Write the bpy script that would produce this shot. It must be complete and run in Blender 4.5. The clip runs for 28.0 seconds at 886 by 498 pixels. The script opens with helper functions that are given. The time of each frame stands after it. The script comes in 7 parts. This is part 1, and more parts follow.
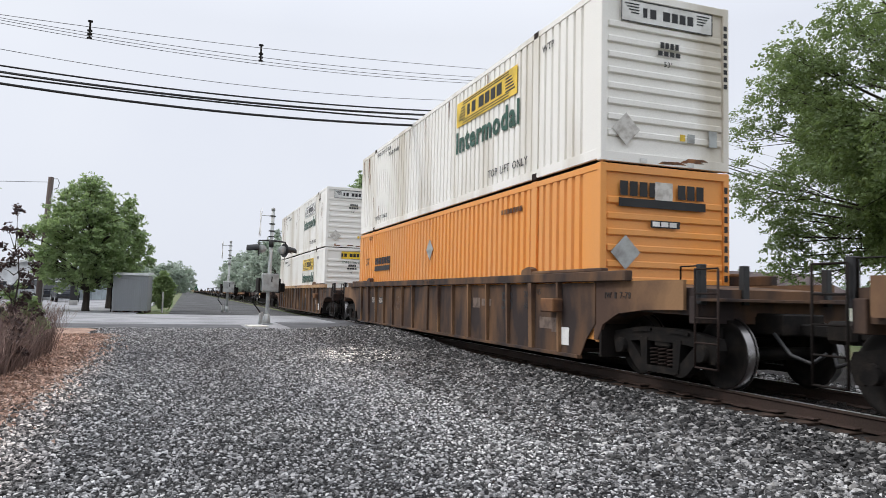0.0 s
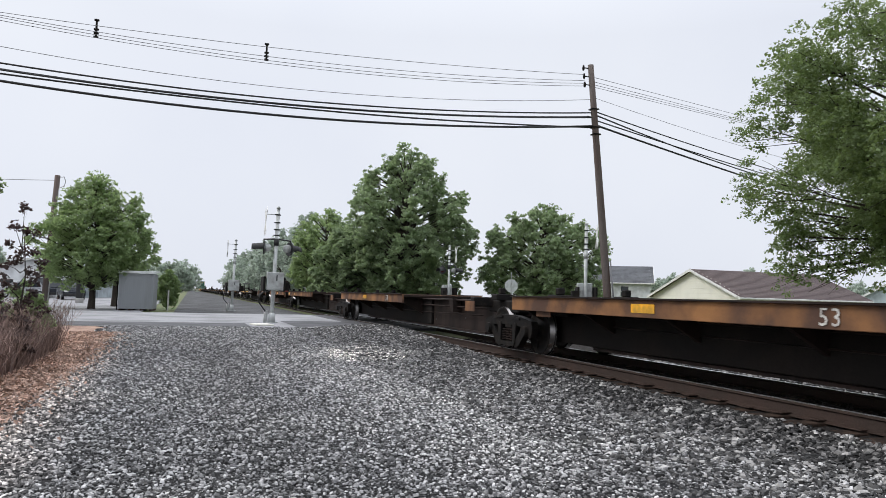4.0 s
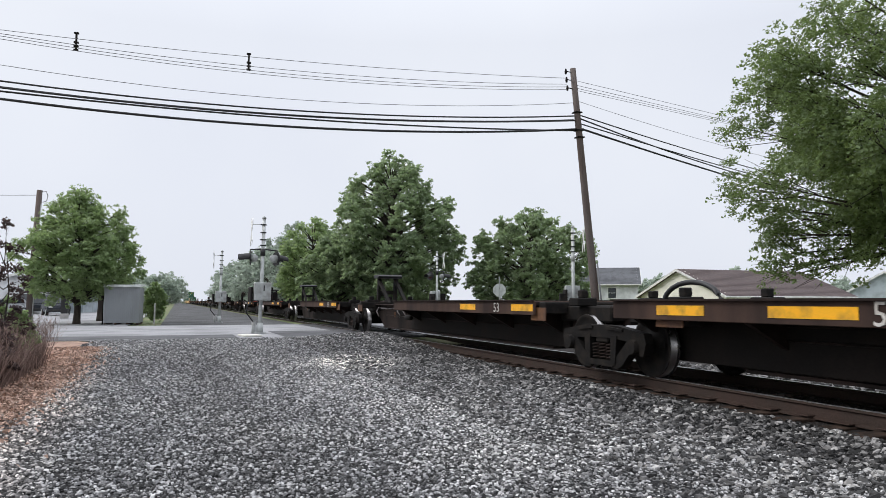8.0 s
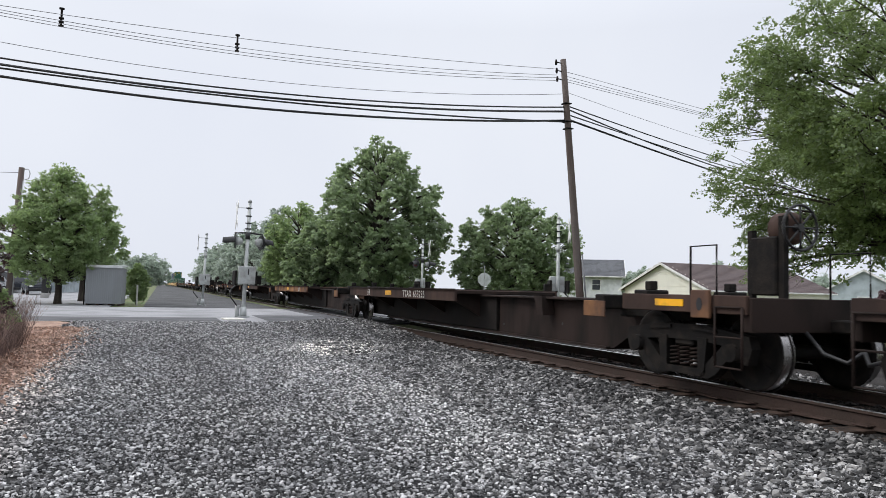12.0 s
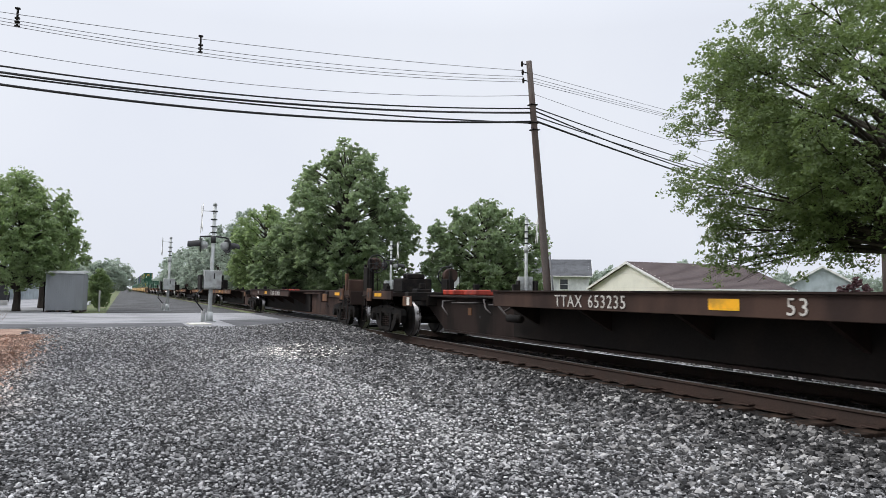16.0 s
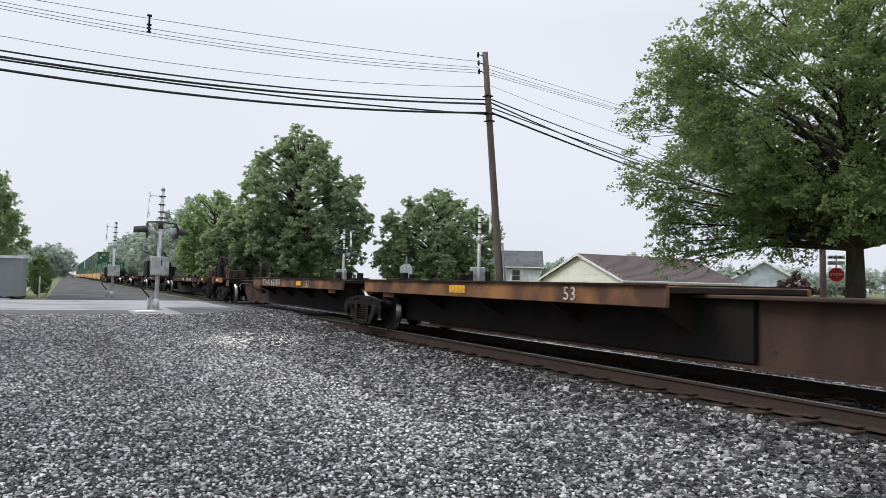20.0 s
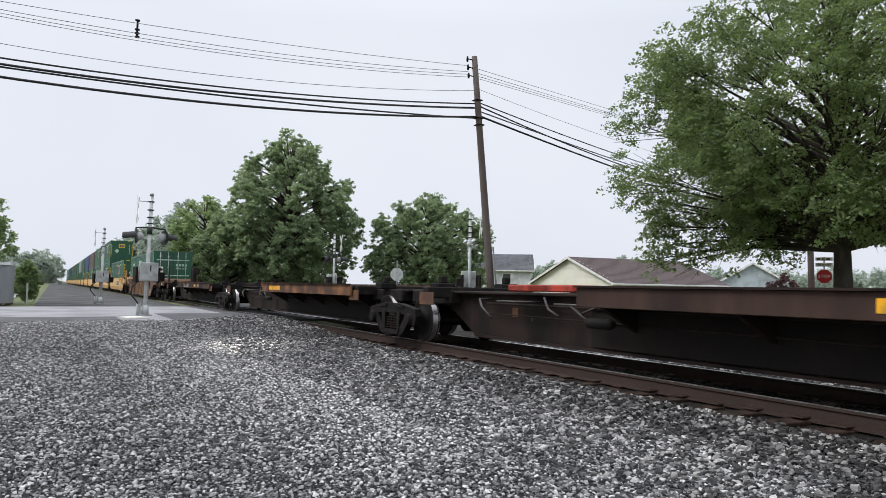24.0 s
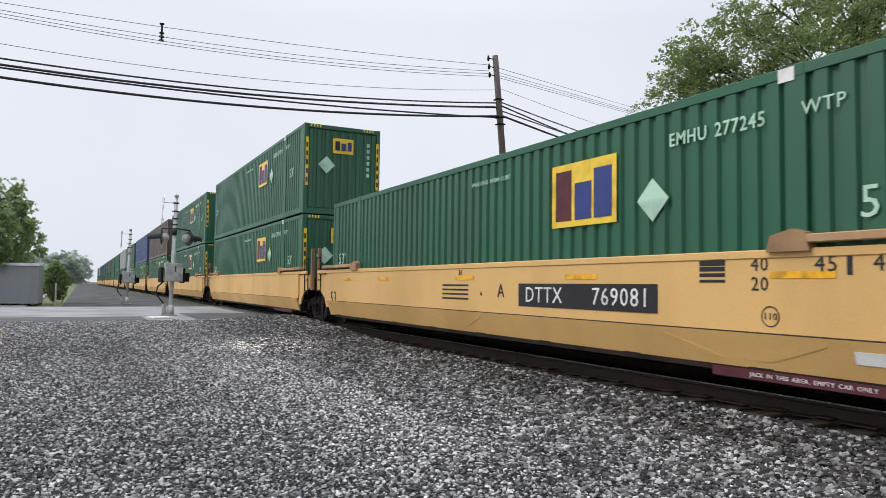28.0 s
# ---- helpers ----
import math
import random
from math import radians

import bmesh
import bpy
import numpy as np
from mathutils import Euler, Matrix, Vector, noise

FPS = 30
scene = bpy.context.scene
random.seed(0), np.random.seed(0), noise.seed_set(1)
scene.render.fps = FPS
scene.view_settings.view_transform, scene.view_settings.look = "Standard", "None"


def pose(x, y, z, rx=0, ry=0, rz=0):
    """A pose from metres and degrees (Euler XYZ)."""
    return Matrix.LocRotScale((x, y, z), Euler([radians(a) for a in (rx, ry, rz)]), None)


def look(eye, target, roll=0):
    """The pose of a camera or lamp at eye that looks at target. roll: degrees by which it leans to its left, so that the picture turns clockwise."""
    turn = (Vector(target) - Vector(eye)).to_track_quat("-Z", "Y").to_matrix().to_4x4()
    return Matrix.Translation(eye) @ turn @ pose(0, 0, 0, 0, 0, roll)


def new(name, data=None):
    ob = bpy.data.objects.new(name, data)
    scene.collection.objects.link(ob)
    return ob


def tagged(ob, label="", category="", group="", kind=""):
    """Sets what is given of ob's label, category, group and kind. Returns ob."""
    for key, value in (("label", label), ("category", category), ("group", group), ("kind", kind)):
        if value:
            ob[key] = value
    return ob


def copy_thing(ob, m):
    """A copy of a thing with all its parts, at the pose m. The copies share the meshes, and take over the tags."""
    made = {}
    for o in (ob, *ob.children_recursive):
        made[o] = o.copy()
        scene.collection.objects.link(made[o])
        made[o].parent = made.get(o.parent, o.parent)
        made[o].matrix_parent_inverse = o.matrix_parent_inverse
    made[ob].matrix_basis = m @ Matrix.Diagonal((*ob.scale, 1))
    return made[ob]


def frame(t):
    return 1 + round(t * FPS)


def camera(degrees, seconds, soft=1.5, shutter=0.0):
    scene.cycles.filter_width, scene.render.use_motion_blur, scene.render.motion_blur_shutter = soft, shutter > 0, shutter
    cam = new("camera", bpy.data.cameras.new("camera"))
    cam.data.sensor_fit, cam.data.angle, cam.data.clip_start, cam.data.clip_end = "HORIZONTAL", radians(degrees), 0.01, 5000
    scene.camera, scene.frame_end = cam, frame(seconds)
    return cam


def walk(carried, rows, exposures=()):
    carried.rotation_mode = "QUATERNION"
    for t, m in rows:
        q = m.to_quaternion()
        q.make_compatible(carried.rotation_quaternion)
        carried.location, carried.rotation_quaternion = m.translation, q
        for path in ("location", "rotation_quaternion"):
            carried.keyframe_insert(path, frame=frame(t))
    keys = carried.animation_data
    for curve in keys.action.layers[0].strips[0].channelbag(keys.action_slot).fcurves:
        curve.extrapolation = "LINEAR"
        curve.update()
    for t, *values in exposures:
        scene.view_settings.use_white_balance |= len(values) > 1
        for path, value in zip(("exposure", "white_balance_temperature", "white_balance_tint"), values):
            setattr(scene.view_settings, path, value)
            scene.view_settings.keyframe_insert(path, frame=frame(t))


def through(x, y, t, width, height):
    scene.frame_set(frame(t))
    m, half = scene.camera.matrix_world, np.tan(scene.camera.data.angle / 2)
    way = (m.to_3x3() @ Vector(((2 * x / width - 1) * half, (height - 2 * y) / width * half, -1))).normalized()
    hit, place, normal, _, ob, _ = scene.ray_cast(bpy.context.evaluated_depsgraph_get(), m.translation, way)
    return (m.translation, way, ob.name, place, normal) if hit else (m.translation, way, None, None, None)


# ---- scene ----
# The camera: hand-held at one spot beside the track.  x is across the track, y along it, rail top at z = 0.
EYE = (0.0, 0.0, 1.12)
cam = camera(64.27, 28.0, soft=0.6, shutter=0.04)


def aim(turn, tilt, roll):
    """The camera at its one standpoint, turned right of the track's line, tilted up and rolled, in degrees."""
    a, b = radians(turn), radians(tilt)
    way = Vector((math.sin(a) * math.cos(b), math.cos(a) * math.cos(b), math.sin(b)))
    return look(EYE, Vector(EYE) + way * 10, roll)


walk(cam, [
    (0.0, aim(20.03, 3.88, 1.34)),
    (0.5, aim(19.92, 3.78, 1.28)),
    (1.0, aim(19.79, 3.65, 1.24)),
    (1.5, aim(19.60, 3.60, 1.27)),
    (2.0, aim(19.51, 3.61, 1.36)),
    (2.5, aim(19.46, 3.69, 1.50)),
    (3.0, aim(19.46, 3.76, 1.50)),
    (3.5, aim(19.59, 3.79, 1.48)),
    (5.5, aim(19.76, 3.84, 1.73)),
    (6.0, aim(20.08, 3.86, 1.51)),
    (6.5, aim(20.51, 3.91, 1.02)),
    (7.0, aim(20.86, 4.06, 0.55)),
    (7.5, aim(20.89, 4.20, 0.16)),
    (8.0, aim(20.67, 4.30, 0.09)),
    (8.5, aim(20.32, 4.30, 0.25)),
    (9.0, aim(20.14, 4.23, 0.49)),
    (9.5, aim(20.18, 4.11, 0.70)),
    (10.0, aim(20.33, 3.88, 0.89)),
    (10.5, aim(20.53, 3.62, 1.12)),
    (11.0, aim(20.75, 3.43, 1.23)),
    (11.5, aim(21.21, 3.32, 1.33)),
    (12.0, aim(21.83, 3.35, 1.38)),
    (12.5, aim(22.52, 3.42, 1.43)),
    (14.5, aim(24.23, 4.11, 1.39)),
    (15.0, aim(24.14, 4.07, 1.14)),
    (15.5, aim(24.17, 3.84, 0.91)),
    (16.0, aim(24.39, 3.51, 0.61)),
    (16.5, aim(24.97, 3.15, 0.35)),
    (17.0, aim(25.80, 2.81, 0.19)),
    (17.5, aim(26.59, 2.59, 0.21)),
    (18.0, aim(27.19, 2.46, 0.38)),
    (18.5, aim(27.52, 2.50, 0.60)),
    (19.0, aim(27.72, 2.57, 0.86)),
    (19.5, aim(27.91, 2.72, 1.08)),
    (20.0, aim(28.19, 2.74, 1.23)),
    (20.5, aim(28.56, 2.76, 1.39)),
    (21.0, aim(28.97, 2.73, 1.59)),
    (21.5, aim(29.30, 2.73, 1.72)),
    (23.5, aim(29.13, 2.98, 0.98)),
    (24.0, aim(28.95, 3.08, 0.86)),
    (24.5, aim(28.87, 3.12, 0.82)),
    (25.0, aim(28.96, 3.15, 0.89)),
    (25.5, aim(29.11, 3.06, 0.96)),
    (26.0, aim(29.14, 2.93, 1.00)),
    (26.5, aim(28.92, 2.81, 0.90)),
    (27.0, aim(28.40, 2.80, 0.80)),
    (27.5, aim(27.81, 2.93, 0.84)),
    (28.0, aim(27.20, 3.03, 0.74)),
])

# ---- world and light: bright, hazy overcast ----
world = bpy.data.worlds.new("overcast_sky")
scene.world = world
world.use_nodes = True
wn, wl = world.node_tree.nodes, world.node_tree.links
wn.clear()
sky = wn.new("ShaderNodeTexSky")
sky.sky_type, sky.sun_disc = "NISHITA", False
sky.sun_elevation, sky.sun_rotation = radians(45), radians(-65)
sky.air_density, sky.dust_density, sky.ozone_density = 1.0, 4.0, 1.0
grey = wn.new("ShaderNodeHueSaturation")
grey.inputs["Saturation"].default_value = 0.18
cloud_co = wn.new("ShaderNodeTexCoord")
cloud = wn.new("ShaderNodeTexNoise")
cloud.inputs["Scale"].default_value, cloud.inputs["Detail"].default_value = 2.2, 4.0
cloud_tone = wn.new("ShaderNodeValToRGB")
cloud_tone.color_ramp.elements[0].position, cloud_tone.color_ramp.elements[1].position = 0.3, 0.75
cloud_tone.color_ramp.elements[0].color = (7.75, 8.15, 9.15, 1)
cloud_tone.color_ramp.elements[1].color = (8.6, 8.95, 9.7, 1)
up_co = wn.new("ShaderNodeSeparateXYZ")
zenith = wn.new("ShaderNodeMapRange")  # an overcast sky is brighter overhead than at the horizon
zenith.inputs["From Min"].default_value, zenith.inputs["From Max"].default_value = 0.35, 1.0
zenith.inputs["To Min"].default_value, zenith.inputs["To Max"].default_value = 0.106, 0.212
veil_mix = wn.new("ShaderNodeMix")
veil_mix.data_type = "RGBA"
veil_mix.inputs["Factor"].default_value = 0.88
back = wn.new("ShaderNodeBackground")
out = wn.new("ShaderNodeOutputWorld")
wl.new(sky.outputs[0], grey.inputs["Color"])
wl.new(cloud_co.outputs["Generated"], cloud.inputs["Vector"])
wl.new(cloud.outputs["Fac"], cloud_tone.inputs[0])
wl.new(grey.outputs[0], veil_mix.inputs["A"])
wl.new(cloud_tone.outputs[0], veil_mix.inputs["B"])
wl.new(veil_mix.outputs["Result"], back.inputs["Color"])
wl.new(cloud_co.outputs["Generated"], up_co.inputs[0])
wl.new(up_co.outputs["Z"], zenith.inputs["Value"])
wl.new(zenith.outputs[0], back.inputs["Strength"])
wl.new(back.outputs[0], out.inputs["Surface"])

sun = new("sun", bpy.data.lights.new("sun", "SUN"))
sun.data.energy, sun.data.angle, sun.data.color = 1.5, radians(24), (1.0, 0.96, 0.92)
sun.matrix_world = look((-54, 25, 60), (0, 0, 0))


# ---- materials ----
def material(name, colour, rough=0.7, metal=0.0, spots=None, amount=0.35, scale=2.0, fine=40.0, bump=0.2,
             depth=0.01, each=0.0, streak=1.0, spec=0.5, rare=1.0):
    """Base colour broken up by a coarse and a fine noise; spots: the colour of stains, over amount of the surface;
    each: how much separate pieces differ; streak: stretch of the stains up and down."""
    m = bpy.data.materials.new(name)
    m.use_nodes = True
    n, l = m.node_tree.nodes, m.node_tree.links
    b = n["Principled BSDF"]
    b.inputs["Metallic"].default_value = metal
    b.inputs["Specular IOR Level"].default_value = spec
    co = n.new("ShaderNodeTexCoord")
    mp = n.new("ShaderNodeMapping")
    mp.inputs["Scale"].default_value = (1, 1, 1 / streak)
    l.new(co.outputs["Object"], mp.inputs[0])
    coarse, grain = n.new("ShaderNodeTexNoise"), n.new("ShaderNodeTexNoise")
    coarse.inputs["Scale"].default_value, coarse.inputs["Detail"].default_value = scale, 6
    grain.inputs["Scale"].default_value, grain.inputs["Detail"].default_value = fine, 4
    l.new(mp.outputs[0], coarse.inputs["Vector"])
    l.new(co.outputs["Object"], grain.inputs["Vector"])
    ramp = n.new("ShaderNodeValToRGB")
    ramp.color_ramp.elements[0].position = max(0.0, 0.62 - amount * 0.5)
    ramp.color_ramp.elements[1].position = min(1.0, 0.74 - amount * 0.25)
    l.new(coarse.outputs["Fac"], ramp.inputs[0])
    mix = n.new("ShaderNodeMix")
    mix.data_type = "RGBA"
    mix.inputs["A"].default_value = (*colour, 1)
    mix.inputs["B"].default_value = (*(spots or [c * 0.7 for c in colour]), 1)
    l.new(ramp.outputs[0], mix.inputs["Factor"])
    tone = n.new("ShaderNodeMapRange")
    tone.inputs["From Min"].default_value, tone.inputs["From Max"].default_value = 0.3, 0.7
    speck = 0.18 if bump > 0.1 else 0.05
    tone.inputs["To Min"].default_value, tone.inputs["To Max"].default_value = 1 - speck, 1 + speck * 0.85
    l.new(grain.outputs["Fac"], tone.inputs["Value"])
    hsv = n.new("ShaderNodeHueSaturation")
    l.new(mix.outputs["Result"], hsv.inputs["Color"])
    last = tone.outputs[0]
    if each:
        info = n.new("ShaderNodeNewGeometry")
        vary = n.new("ShaderNodeMapRange")
        vary.inputs["To Min"].default_value, vary.inputs["To Max"].default_value = 1 - each, 1 + each * rare
        few = n.new("ShaderNodeMath")
        few.operation = "POWER"
        few.inputs[1].default_value = rare
        l.new(info.outputs["Random Per Island"], few.inputs[0])
        l.new(few.outputs[0], vary.inputs["Value"])
        mul = n.new("ShaderNodeMath")
        mul.operation = "MULTIPLY"
        l.new(vary.outputs[0], mul.inputs[0])
        l.new(last, mul.inputs[1])
        last = mul.outputs[0]
    l.new(last, hsv.inputs["Value"])
    l.new(hsv.outputs[0], b.inputs["Base Color"])
    rr = n.new("ShaderNodeMapRange")
    rr.inputs["To Min"].default_value, rr.inputs["To Max"].default_value = max(0.05, rough - 0.15), min(1, rough + 0.15)
    l.new(coarse.outputs["Fac"], rr.inputs["Value"])
    l.new(rr.outputs[0], b.inputs["Roughness"])
    if bump:
        bp = n.new("ShaderNodeBump")
        bp.inputs["Strength"].default_value, bp.inputs["Distance"].default_value = bump, depth
        l.new(grain.outputs["Fac"], bp.inputs["Height"])
        l.new(bp.outputs[0], b.inputs["Normal"])
    return m


def dusted(m, spots):
    """Pale dust and dark wheel lanes worn into the lot: soft ovals (x, y, half width, half length, colour, amount)."""
    n, l = m.node_tree.nodes, m.node_tree.links
    base = n["Principled BSDF"].inputs["Base Color"]
    co = n.new("ShaderNodeTexCoord")
    ragged = n.new("ShaderNodeTexNoise")
    ragged.inputs["Scale"].default_value, ragged.inputs["Detail"].default_value = 1.1, 5
    l.new(co.outputs["Object"], ragged.inputs["Vector"])
    for x, y, w, h, colour, amount in spots:
        mp = n.new("ShaderNodeMapping")
        mp.vector_type = "TEXTURE"
        mp.inputs["Location"].default_value, mp.inputs["Scale"].default_value = (x, y, 0), (w, h, 1000)
        far = n.new("ShaderNodeVectorMath")
        far.operation = "LENGTH"
        l.new(co.outputs["Object"], mp.inputs[0])
        l.new(mp.outputs[0], far.inputs[0])
        add = n.new("ShaderNodeMath")
        add.operation = "ADD"
        l.new(far.outputs["Value"], add.inputs[0])
        l.new(ragged.outputs["Fac"], add.inputs[1])
        fade = n.new("ShaderNodeMapRange")
        fade.interpolation_type = "SMOOTHSTEP"
        fade.inputs["From Min"].default_value, fade.inputs["From Max"].default_value = 0.7, 1.5
        fade.inputs["To Min"].default_value, fade.inputs["To Max"].default_value = amount, 0.0
        l.new(add.outputs[0], fade.inputs["Value"])
        mix = n.new("ShaderNodeMix")
        mix.data_type, mix.blend_type = "RGBA", "MULTIPLY"
        mix.inputs["B"].default_value = (*colour, 1)
        l.new(fade.outputs[0], mix.inputs["Factor"])
        l.new(base.links[0].from_socket, mix.inputs["A"])
        l.new(mix.outputs["Result"], base)
    return m


def leaf_material(name, colour, through, thin=0.33):
    m = material(name, colour, 0.55, spots=[c * 0.75 for c in colour], scale=0.6, fine=6, bump=0, each=0.45)
    n, l = m.node_tree.nodes, m.node_tree.links
    b = n["Principled BSDF"]
    tr = n.new("ShaderNodeBsdfTranslucent")
    tr.inputs["Color"].default_value = (*through, 1)
    mx = n.new("ShaderNodeMixShader")
    mx.inputs[0].default_value = thin
    l.new(b.outputs[0], mx.inputs[1])
    l.new(tr.outputs[0], mx.inputs[2])
    l.new(mx.outputs[0], n["Material Output"].inputs["Surface"])
    return m


